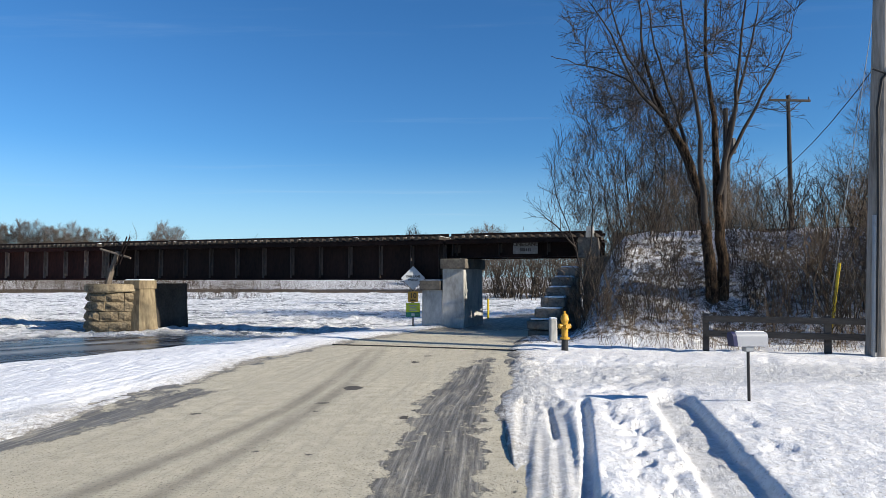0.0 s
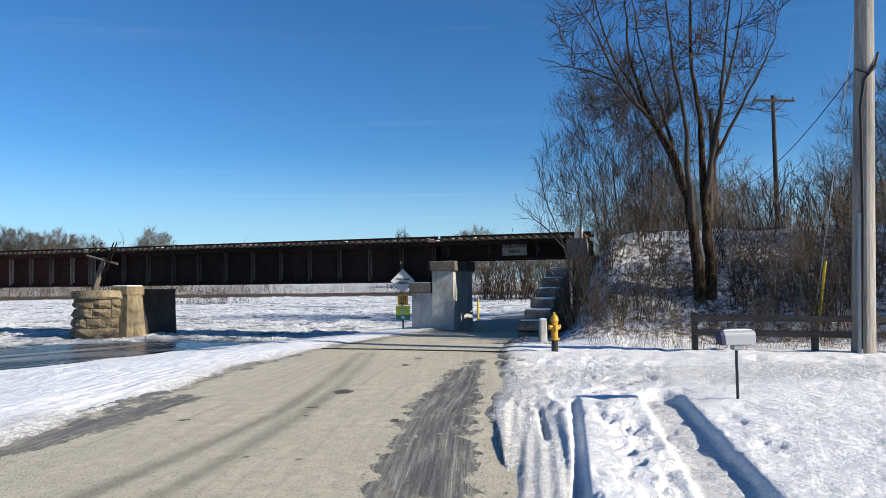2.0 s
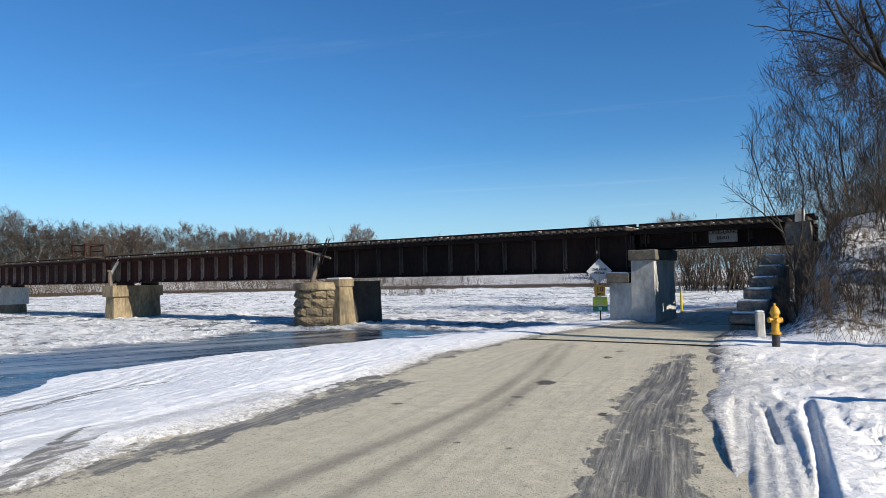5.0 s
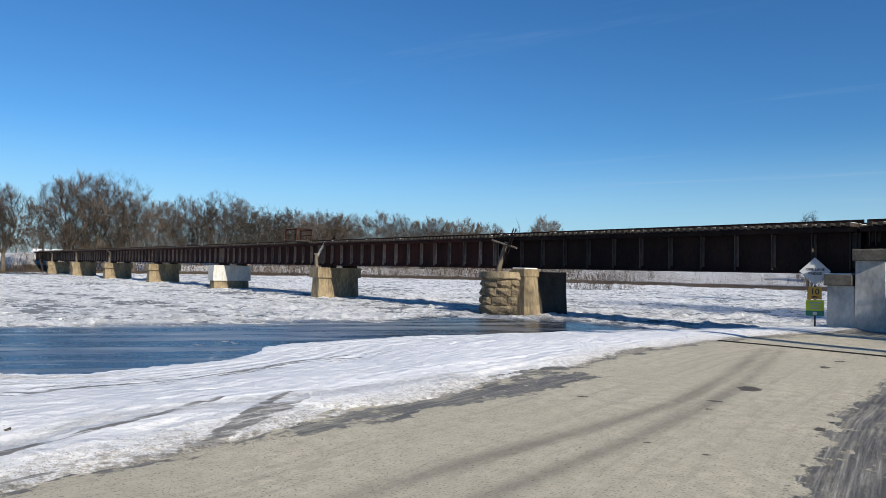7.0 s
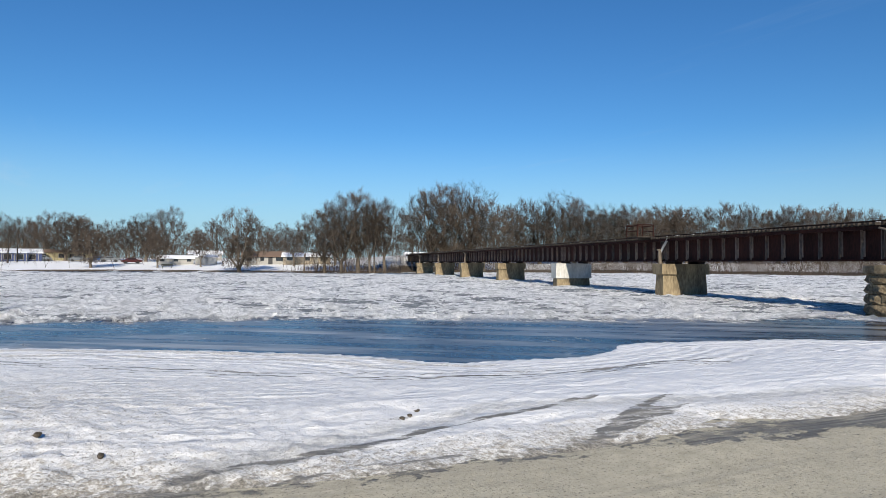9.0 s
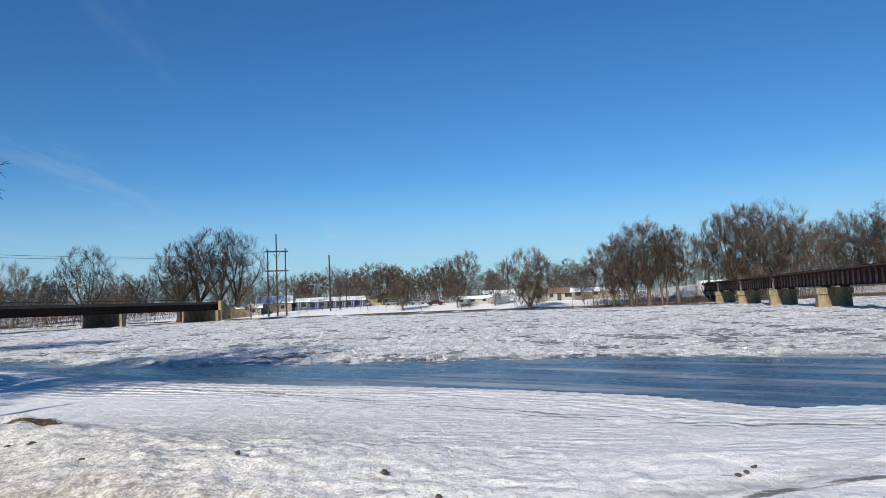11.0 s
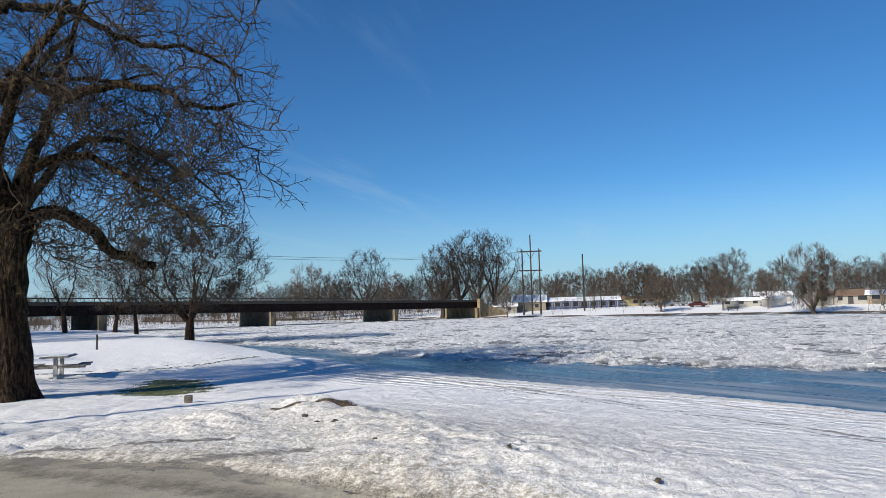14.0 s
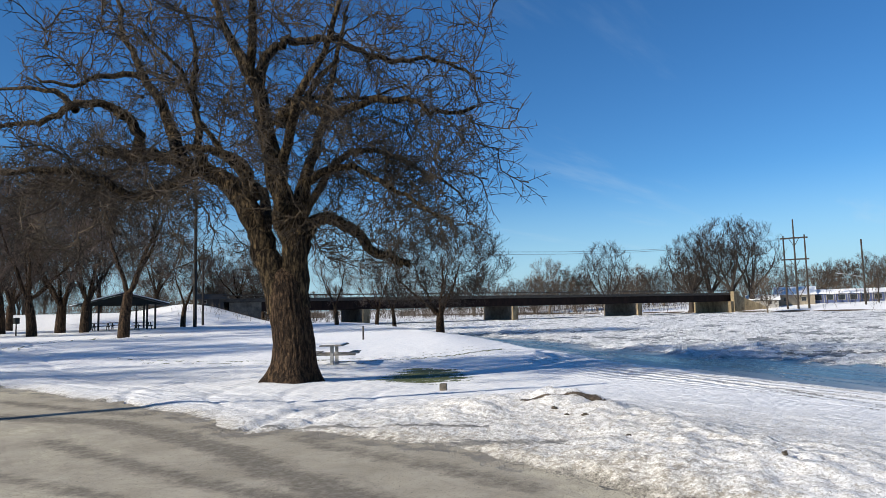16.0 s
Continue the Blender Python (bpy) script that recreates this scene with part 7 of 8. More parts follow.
def road_sign():
    x, y = -0.66, 25.9
    z = 0.03
    # turned so that +y of the sign faces the lay-by
    o = thing("road_sign", (x, y, z), 183, "one lane bridge warning diamond with speed plate on a post", "road sign")
    part("post", tube([(0, -0.03, -0.4), (0, -0.03, 2.2)], 0.032, 6), dark_metal, o)
    bm = box(-0.33, -0.008, -0.33, 0.33, 0.0, 0.33, 0.002)
    bmesh.ops.rotate(bm, verts=bm.verts, cent=(0, 0, 0), matrix=Matrix.Rotation(math.pi / 4, 3, "Y"))
    bmesh.ops.translate(bm, verts=bm.verts, vec=(0, 0, 1.82))
    d = part("diamond", bm, sign_white, o, "white diamond with black words")
    words("ONE LANE", 0.115, sign_black, d, (0, 0.003, 1.88))
    words("BRIDGE", 0.115, sign_black, d, (0, 0.003, 1.74))
    p = part("speed_plate", box(-0.2, -0.006, 0.88, 0.2, 0.004, 1.30, 0.003), sign_yellow, o, "orange-yellow speed plate")
    words("10", 0.27, sign_black, p, (0, 0.006, 1.13))
    words("MPH", 0.1, sign_black, p, (0, 0.006, 0.95))
    w = part("trail_plate", box(-0.27, -0.006, 0.32, 0.27, 0.004, 0.86, 0.003), sign_lime, o, "lime and green information plate")
    part("green_band", box(-0.268, 0.0045, 0.322, 0.268, 0.007, 0.50, 0.0), sign_green, w)
    for zz, ww in ((0.76, 0.34), (0.67, 0.26), (0.58, 0.3)):
        part("lettering", box(-ww / 2, 0.0045, zz - 0.02, ww / 2, 0.0065, zz + 0.02), galvanised, w, "unreadable bar of print")
    part("arrow", box(-0.06, 0.0072, 0.36, 0.06, 0.009, 0.46), sign_white, w)


road_sign()


def marker_post():
    o = thing("marker_post", (2.55, 30.4, -0.02), 0, "yellow plastic marker post with a white top", "marker post")
    part("post", tube([(0, 0, -0.2), (0, 0, 0.95)], 0.05, 10), yellow_plastic, o)
    part("top", tube([(0, 0, 0.95), (0, 0, 1.15)], 0.051, 10), box_white, o, "white reflective band")


marker_post()


def hydrant():
    o = thing("hydrant", (3.42, 16.1, ground_at(3.42, 16.1)), 0, "yellow fire hydrant with a dark base in the snow", "fire hydrant")
    part("base", tube([(0, 0, -0.1), (0, 0, 0.27)], [0.085, 0.08], 16), dark_metal, o, "dark lower barrel")
    part("flange", tube([(0, 0, 0.27), (0, 0, 0.32)], 0.115, 16), hydrant_yellow, o)
    part("barrel", tube([(0, 0, 0.32), (0, 0, 0.66), (0, 0, 0.72)], [0.08, 0.08, 0.095], 16), hydrant_yellow, o)
    part("bonnet", tube([(0, 0, 0.72), (0, 0, 0.75), (0, 0, 0.83), (0, 0, 0.88)], [0.11, 0.105, 0.08, 0.04], 16), hydrant_yellow, o)
    part("nut", tube([(0, 0, 0.88), (0, 0, 0.94)], 0.03, 5), hydrant_yellow, o)
    for a in (200, 290, 20):
        c, s = math.cos(radians(a)), math.sin(radians(a))
        part("nozzle", tube([(c * 0.06, s * 0.06, 0.58), (c * 0.12, s * 0.12, 0.58), (c * 0.125, s * 0.125, 0.58), (c * 0.15, s * 0.15, 0.58)], [0.05, 0.05, 0.062, 0.06], 10), hydrant_yellow, o)


hydrant()


def stone_bollard():
    o = thing("bollard", (3.55, 18.6, ground_at(3.55, 18.6)), 8, "short pale concrete bollard in the snow", "bollard")
    bm = box(-0.1, -0.1, -0.2, 0.1, 0.1, 0.62, 0.035)
    roughen(bm, 0.015, 6)
    part("post", bm, pale_concrete_mat, o)
    part("snow_cap", box(-0.09, -0.09, 0.62, 0.09, 0.09, 0.66, 0.02), clean_snow_mat, o)


stone_bollard()


def mailbox():
    gz0 = ground_at(4.6, 9.05)
    o = thing("mailbox", (4.6, 9.05, gz0), 6, "white mailbox with a blue door on a thin black post", "mailbox")
    part("post", tube([(0, 0, -0.3), (0, 0, 0.74)], 0.024, 8), dark_metal, o)
    part("bracket", box(-0.07, -0.06, 0.72, 0.07, 0.06, 0.80, 0.01), galvanised, o)
    # the box: a tunnel with a rounded top, lying along x
    bm = bmesh.new()
    prof = [(-0.09, 0.80), (-0.09, 0.93)] + [(-0.09 * math.cos(a), 0.93 + 0.07 * math.sin(a)) for a in np.linspace(0.25, 2.9, 9)] + [(0.09, 0.93), (0.09, 0.80)]
    rings = [[bm.verts.new((x, py, pz)) for py, pz in prof] for x in (-0.235, 0.29)]
    for k in range(len(prof)):
        j = (k + 1) % len(prof)
        bm.faces.new((rings[0][k], rings[0][j], rings[1][j], rings[1][k]))
    bm.faces.new(rings[0][::-1])
    bm.faces.new(rings[1])
    part("body", bm, box_white, o, "white enamelled shell")
    bm = bmesh.new()
    rings = [[bm.verts.new((x + (0.93 - pz) * 0.12, py * 1.06, 0.80 + (pz - 0.80) * 1.03)) for py, pz in prof] for x in (-0.30, -0.234)]
    for k in range(len(prof)):
        j = (k + 1) % len(prof)
        bm.faces.new((rings[0][k], rings[0][j], rings[1][j], rings[1][k]))
    bm.faces.new(rings[0][::-1])
    bm.faces.new(rings[1])
    part("door", bm, box_blue, o, "dark blue door")
    o.scale = (0.84, 0.84, 0.94)
    part("snow_cap", tube([(-0.2, 0.0, 0.998), (0.27, 0.0, 0.998)], 0.014, 8), clean_snow_mat, o)


mailbox()


def fence():
    a, b = Vector((6.65, 15.7)), Vector((8.95, 14.75))
    d = (b - a)
    turn = math.degrees(math.atan2(d.y, d.x))
    L = d.length
    g = ground_at(8, 15)
    o = thing("fence", (a.x, a.y, g), turn, "dark two-rail timber fence at the foot of the embankment", "fence")
    for i in range(4):
        bm = box(i * L - 0.07, -0.07, -0.3, i * L + 0.07, 0.07, 0.82, 0.015)
        roughen(bm, 0.008, 5)
        part("post", bm, fence_mat, o)
    for i in range(3):
        for z in (0.38, 0.72):
            bm = box(i * L + 0.0, -0.105, z - 0.07, (i + 1) * L, -0.071, z + 0.07, 0.006)
            roughen(bm, 0.006, 3)
            part("rail", bm, fence_mat, o)


fence()


def near_pole():
    g = ground_at(9.75, 14.6)
    o = thing("utility_pole", (9.75, 14.35, g), 0, "weathered wooden utility pole with a black cable clipped to it", "utility pole")
    part("shaft", tube([(0, 0, -0.4), (0.12, -0.05, 3), (0.3, -0.1, 7.5), (0.42, -0.15, 10.5)], [0.235, 0.215, 0.185, 0.165], 20), pole_mat, o)
    part("cable", tube([(-0.13, -0.2, 0.1), (-0.02, -0.24, 3.0), (0.02, -0.26, 5.3), (0.12, -0.28, 5.9), (0.34, -0.32, 6.2), (0.5, -0.2, 6.5)], 0.028, 6), rubber_mat, o)
    part("conduit", tube([(-0.17, -0.16, -0.2), (-0.06, -0.19, 3.0)], 0.05, 8), galvanised, o, "grey conduit up the pole")
    part("strap", tube([(-0.02, -0.2, 6.15), (0.2, -0.34, 6.0), (0.44, -0.22, 6.2)], 0.02, 6), rubber_mat, o)
    # guy with its yellow guard
    part("guy_wire", tube([(0.35, 0.0, 8.5), (0.25, 2.3, 0.3)], 0.008, 5), galvanised, o)
    q = thing("guy_guard", (10.1, 16.5, ground_at(10.1, 16.5)), 0, "yellow plastic guard on a guy wire", "guy guard")
    part("guard", tube([(-0.05, 0.05, -0.1), (0.14, -0.1, 1.75)], 0.036, 8), yellow_plastic, q)


near_pole()


def arm_pole(x, y, z, top, arm, turn, label):
    o = thing("utility_pole", (x, y, z), turn, label, "utility pole")
    h = top - z
    part("shaft", tube([(0, 0, -0.5), (0, 0, h)], [0.19, 0.12], 10), far_pole_mat, o)
    if arm:
        part("crossarm", box(-arm, -0.2, h - 0.45, arm, -0.09, h - 0.3, 0.01), far_pole_mat, o)
        for sx in (-1, 1):
            part("brace", tube([(sx * arm * 0.55, -0.15, h - 0.45), (0, -0.13, h - 1.15)], 0.03, 5), far_pole_mat, o)
            part("insulator", tube([(sx * arm * 0.93, -0.15, h - 0.3), (sx * arm * 0.93, -0.15, h - 0.1)], [0.05, 0.035], 8), dark_metal, o)
    return o


arm_pole(23.7, 44.3, 2.0, 14.2, 1.45, 4, "wooden pole with a crossarm beyond the track")
o = arm_pole(14.2, 32.0, 1.5, 10.1, 0, 0, "dark wooden pole with a transformer among trees")
part("transformer", tube([(0.25, 0, 6.4), (0.25, 0, 7.1)], 0.22, 12), dark_metal, o)


def behind_pole():
    o = thing("utility_pole", (5.6, -18.6, 0.0), 0, "wooden utility pole beside the road", "utility pole")
    part("shaft", tube([(0, 0, -0.5), (0, 0, 13.0)], [0.19, 0.14], 12), pole_mat, o)


behind_pole()


def road_hose():
    o = thing("road_cable", (0, 0, 0), 0, "thin black cable lying straight across the road", "cable")
    part("cable", tube([(-2.5, 18.15, 0.02), (-1.0, 17.75, 0.022), (0.6, 17.25, 0.02), (2.3, 16.35, 0.05)], 0.016, 6), rubber_mat, o)


road_hose()

# frozen clods and stones on the snow
for x, y, s in ((-6.88, 0.1, 0.09), (-6.13, 0.55, 0.08), (-7.63, -1.37, 0.09), (-6.67, 3.66, 0.07), (-6.36, 3.31, 0.06), (-6.45, 3.45, 0.05), (-8.4, -3.2, 0.07), (-9.6, -4.3, 0.10), (-10.05, -5.0, 0.11), (-9.75, -4.65, 0.08), (-6.9, -5.4, 0.06), (-6.6, -4.4, 0.05), (-6.4, -7.9, 0.06)):
    bm = bmesh.new()
    bmesh.ops.create_icosphere(bm, subdivisions=2, radius=s * 0.42)
    for v in bm.verts:
        v.co = Vector((v.co.x * 1.2, v.co.y, v.co.z * 0.6)) * (1 + 1.3 * noise.noise(v.co * 22 + Vector((x, y, 0))))
    c = part("clod", bm, dirt_mat, None)
    c.location = (x, y, float(ground_z(np.array([x]), np.array([y]))[0]) + s * 0.15)
    tagged(c, "frozen clod of dark earth on the snow", "clod", "clods of earth")


# ---- the park ----
def picnic_table():
    o = thing("picnic_table", (-19.6, -19.3, ground_at(-19.6, -19.3)), 35, "grey plank picnic table with snow on its top", "picnic table")
    for i in range(5):
        y = -0.36 + i * 0.18
        part("plank", box(-0.9, y - 0.08, 0.72, 0.9, y + 0.08, 0.765, 0.006), table_mat, o)
    for s in (-1, 1):
        for k in (0.68, 0.86):
            part("seat_plank", box(-0.9, s * k - 0.08, 0.42, 0.9, s * k + 0.08, 0.46, 0.006), table_mat, o)
    for x in (-0.55, 0.55):
        part("leg", box(x - 0.06, -0.06, -0.1, x + 0.06, 0.06, 0.72, 0.006), pale_concrete_mat, o, "pale post")
        part("seat_bearer", box(x - 0.04, -0.92, 0.35, x + 0.04, 0.92, 0.42, 0.005), table_mat, o)
    part("snow_cap", box(-0.86, -0.4, 0.765, 0.7, 0.4, 0.80, 0.015), clean_snow_mat, o, "thin snow")


picnic_table()


def small_post(x, y, h, label, cap=None):
    o = thing("post", (x, y, ground_at(x, y)), 20, label, "post")
    part("shaft", box(-0.04, -0.04, -0.2, 0.04, 0.04, h, 0.012), far_pole_mat, o)
    if cap:
        part("box", box(-0.2, -0.15, h, 0.2, 0.15, h + 0.5, 0.03), shelter_mat, o, "dark box on top")


small_post(-29.5, -26.8, 0.78, "weathered timber post on the snowy lawn")
small_post(-24.6, -60.4, 1.0, "post with a dark box on the lawn", True)
o = thing("concrete_block", (-14.3, -10.2, ground_at(-14.3, -10.2)), 30, "small grey concrete block in the snow", "block")
part("block", box(-0.1, -0.09, -0.05, 0.1, 0.09, 0.17, 0.02), dark_concrete_mat, o)


def picnic_bench(x, y, turn):
    o = thing("picnic_table", (x, y, ground_at(x, y)), turn, "dark picnic table under the park shelter", "picnic table", "tables under the shelter")
    part("top", box(-0.95, -0.38, 0.72, 0.95, 0.38, 0.77, 0.01), shelter_mat, o)
    for s in (-1, 1):
        part("seat", box(-0.95, s * 0.72 - 0.13, 0.42, 0.95, s * 0.72 + 0.13, 0.46, 0.01), shelter_mat, o)
        part("trestle", box(s * 0.65 - 0.05, -0.8, 0.34, s * 0.65 + 0.05, 0.8, 0.42, 0.01), shelter_mat, o)
        for q in (-1, 1):
            part("leg", tube([(s * 0.65, q * 0.65, -0.05), (s * 0.65, q * 0.25, 0.72)], 0.05, 5), shelter_mat, o)


def shelter():
    cx, cy = -38.9, -71.0
    g = ground_at(cx, cy)
    o = thing("park_shelter", (cx, cy, g), 151 - 180 + 8, "open park shelter with a low snowy gable roof", "park shelter")
    W, D, H = 3.8, 4.0, 2.6
    for x in (-W + 0.7, -W + 1.5, W - 1.5, W - 0.7):
        for y in (-D + 0.6, D - 0.6):
            part("post", box(x - 0.09, y - 0.09, -0.1, x + 0.09, y + 0.09, H + 0.25, 0.01), shelter_mat, o)
    bm = bmesh.new()
    for s in (-1, 1):
        vs = [bm.verts.new(p) for p in ((0, -D - 0.4, H + 1.25), (0, D + 0.4, H + 1.25), (s * (W + 0.6), D + 0.4, H + 0.05), (s * (W + 0.6), -D - 0.4, H + 0.05),
                                        (0, -D - 0.4, H + 1.13), (0, D + 0.4, H + 1.13), (s * (W + 0.6), D + 0.4, H - 0.1), (s * (W + 0.6), -D - 0.4, H - 0.1))]
        for f in ((0, 1, 2, 3), (7, 6, 5, 4), (0, 3, 7, 4), (1, 5, 6, 2), (3, 2, 6, 7)):
            bm.faces.new([vs[i] for i in f])
    bmesh.ops.recalc_face_normals(bm, faces=bm.faces)
    part("roof", bm, roof_dark, o)
    bm = bmesh.new()
    for s in (-1, 1):
        vs = [bm.verts.new(p) for p in ((0, -D - 0.38, H + 1.33), (0, D + 0.38, H + 1.33), (s * (W + 0.55), D + 0.38, H + 0.14), (s * (W + 0.55), -D - 0.38, H + 0.14),
                                        (0, -D - 0.38, H + 1.255), (0, D + 0.38, H + 1.255), (s * (W + 0.55), D + 0.38, H + 0.075), (s * (W + 0.55), -D - 0.38, H + 0.075))]
        for f in ((0, 1, 2, 3), (7, 6, 5, 4), (0, 3, 7, 4), (1, 5, 6, 2), (3, 2, 6, 7)):
            bm.faces.new([vs[i] for i in f])
    bmesh.ops.recalc_face_normals(bm, faces=bm.faces)
    part("snow", bm, clean_snow_mat, o, "snow on the roof")
    for s in (-1, 1):
        bm = bmesh.new()
        vs = [bm.verts.new(p) for p in ((-W, s * D, H), (W, s * D, H), (0, s * D, H + 1.05), (-W, s * (D - 0.08), H), (W, s * (D - 0.08), H), (0, s * (D - 0.08), H + 1.05))]
        for f in ((0, 1, 2), (5, 4, 3), (0, 3, 4, 1), (1, 4, 5, 2), (2, 5, 3, 0)):
            bm.faces.new([vs[i] for i in f])
        bmesh.ops.recalc_face_normals(bm, faces=bm.faces)
        part("gable", bm, shelter_mat, o)
    for dx, dy in ((-2.0, 3.0), (2.0, 2.8), (-0.2, -1.0)):
        a = radians(151 - 180 + 8)
        picnic_bench(cx + dx * math.cos(a) - dy * math.sin(a), cy + dx * math.sin(a) + dy * math.cos(a), 151 - 180 + rnd(-5, 20))


shelter()


# ---- houses, sheds and cars on the far bank ----
def house(x, y, turn, w, d, h, rise, wall, roof, label, windows, doors=(), name="house", snow_roof=True, z=None, tall=0.78):
    """A gabled house: w along its own x (the front faces -y), d deep, eaves at h, the ridge rise above them."""
    o = thing(name, (x, y, ground_at(x, y) if z is None else z), turn, label, name.replace("_", " "))
    bm = bmesh.new()
    p = [(-w / 2, -d / 2), (w / 2, -d / 2), (w / 2, d / 2), (-w / 2, d / 2)]
    lo = [bm.verts.new((a, b, -0.6)) for a, b in p]
    hi = [bm.verts.new((a, b, h)) for a, b in p]
    r0, r1 = bm.verts.new((-w / 2, 0, h + rise)), bm.verts.new((w / 2, 0, h + rise))
    for k in (0, 2):
        bm.faces.new((lo[k], lo[k + 1], hi[k + 1], hi[k]))
    bm.faces.new((lo[1], lo[2], hi[2], r1, hi[1]))
    bm.faces.new((lo[3], lo[0], hi[0], r0, hi[3]))
    part("wall", bm, wall, o)
    bm = bmesh.new()
    e = 0.45
    for s in (-1, 1):
        f = rise / (d / 2)
        vs = [bm.verts.new(q) for q in ((-w / 2 - e, 0, h + rise + 0.16), (w / 2 + e, 0, h + rise + 0.16), (w / 2 + e, s * (d / 2 + e), h - f * e + 0.16), (-w / 2 - e, s * (d / 2 + e), h - f * e + 0.16),
                                        (-w / 2 - e, 0, h + rise), (w / 2 + e, 0, h + rise), (w / 2 + e, s * (d / 2 + e), h - f * e), (-w / 2 - e, s * (d / 2 + e), h - f * e))]
        for fc in ((0, 1, 2, 3), (7, 6, 5, 4), (0, 3, 7, 4), (1, 5, 6, 2), (3, 2, 6, 7)):
            bm.faces.new([vs[i] for i in fc])
    bmesh.ops.recalc_face_normals(bm, faces=bm.faces)
    part("roof", bm, clean_snow_mat if snow_roof else roof, o, "snow-covered roof" if snow_roof else "")
    for wx, wz, ww, wh in windows:
        q = part("window", box(wx - ww / 2 - 0.08, -d / 2 - 0.05, wz - wh / 2 - 0.08, wx + ww / 2 + 0.08, -d / 2 + 0.02, wz + wh / 2 + 0.08, 0.01), siding_white, o)
        part("pane", box(wx - ww / 2, -d / 2 - 0.056, wz - wh / 2, wx + ww / 2, -d / 2 - 0.048, wz + wh / 2), glass_mat, q)
    o.scale = (1, 1, tall)
    for dx, dw, dh, dm in doors:
        part("door", box(dx - dw / 2, -d / 2 - 0.05, -0.1, dx + dw / 2, -d / 2 + 0.02, dh, 0.01), dm, o)
    return o


def blue_building():
    o = house(-199.6, -12.8, 94, 22, 11, 2.6, 1.3, siding_blue, roof_dark, "long low building with a blue front and snowy roof", [(-9 + 2.55 * i, 1.35, 1.5, 1.6) for i in range(8)], ((1.2, 1.2, 2.2, dark_metal),), "commercial_building")
    for i in range(9):
        part("pillar", box(-10.3 + 2.57 * i - 0.07, -5.75, -0.3, -10.3 + 2.57 * i + 0.07, -5.6, 2.5, 0.01), siding_white, o, "white post")


blue_building()
house(-196, -27, 97, 9, 10, 3.2, 2.4, siding_tan, roof_dark, "tan gabled building with a snowy roof", [(-2, 1.6, 1.0, 1.2), (2, 1.6, 1.0, 1.2)])
house(-186, -33, 100, 7, 7, 2.6, 1.4, siding_white, roof_dark, "small white shed with a snowy roof", [(1.5, 1.5, 0.9, 0.9)], ((-1, 1.0, 2.0, siding_tan),), "shed")
house(-208, 3.0, 90, 14, 9, 2.7, 0.9, siding_yellow, roof_brown, "low yellow building among trees", [(-4.5, 1.5, 1.6, 1.3), (0, 1.5, 1.6, 1.3), (4.5, 1.5, 1.6, 1.3)], ((2.3, 1.1, 2.1, dark_metal),), "house", False)
house(-170, 33.2, 79, 5, 6, 2.2, 0.9, siding_white, roof_dark, "white garage with a wide grey door", [], ((0.4, 3.6, 2.2, galvanised),), "garage")
house(-174, 26.8, 81, 8, 6, 1.8, 0.8, siding_white, roof_dark, "low white house with a snowy roof", [(-3, 1.3, 1.0, 1.0), (0, 1.3, 1.0, 1.0), (3, 1.3, 1.0, 1.0)])
house(-163, 45.6, 74, 10, 7, 2.3, 1.5, siding_white, roof_brown, "white house with a brown shingle roof", [(-3.6, 1.5, 1.2, 1.2), (-0.6, 1.5, 0.9, 1.2), (3.4, 1.5, 1.6, 1.2)], ((1.3, 1.0, 2.1, dark_metal),), "house", False)
house(-158, 54.5, 71, 11, 7, 2.2, 1.1, siding_tan, roof_brown, "tan house with a long brown roof", [(-4, 1.5, 1.4, 1.1), (0, 1.5, 1.4, 1.1), (4, 1.5, 1.4, 1.1)], ((2.1, 1.0, 2.1, siding_white),))
house(-206, 40, 79, 9, 7, 2.4, 1.2, siding_white, roof_dark, "white house behind the riverside trees", [(-3, 1.6, 1.2, 1.2), (2, 1.6, 1.2, 1.2)])
house(-64, -90, 144, 3.6, 4, 1.7, 0.8, roof_dark, roof_dark, "dark weathered shed beyond the park", [(-1.0, 1.0, 0.6, 0.5)], ((0.7, 0.9, 1.6, dark_metal),), "shed", False)
house(-185, 100, 61, 8, 6, 2.2, 1.2, siding_white, roof_dark, "white house among trees behind the bridge", [(-3, 1.6, 1.1, 1.1), (2, 1.6, 1.1, 1.1)])


def car(x, y, turn, col, label):
    o = thing("car", (x, y, ground_at(x, y)), turn, label, "car", "parked cars")
    bm = bmesh.new()
    prof = [(-2.2, 0.35), (-2.2, 0.85), (-1.5, 0.95), (-0.9, 1.42), (0.7, 1.45), (1.3, 0.98), (2.15, 0.85), (2.2, 0.4)]
    a = [bm.verts.new((px, -0.85, pz)) for px, pz in prof]
    b = [bm.verts.new((px, 0.85, pz)) for px, pz in prof]
    for k in range(len(prof)):
        j = (k + 1) % len(prof)
        bm.faces.new((a[k], a[j], b[j], b[k]))
    bm.faces.new(a[::-1])
    bm.faces.new(b)
    bmesh.ops.recalc_face_normals(bm, faces=bm.faces)
    part("body", bm, col, o)
    part("windows", box(-1.0, -0.86, 0.98, 0.9, 0.86, 1.32, 0.05), glass_mat, o)
    for wx in (-1.35, 1.35):
        for wy in (-0.8, 0.8):
            part("wheel", tube([(wx, wy - 0.1, 0.32), (wx, wy + 0.1, 0.32)], 0.32, 14), rubber_mat, o)
    return o


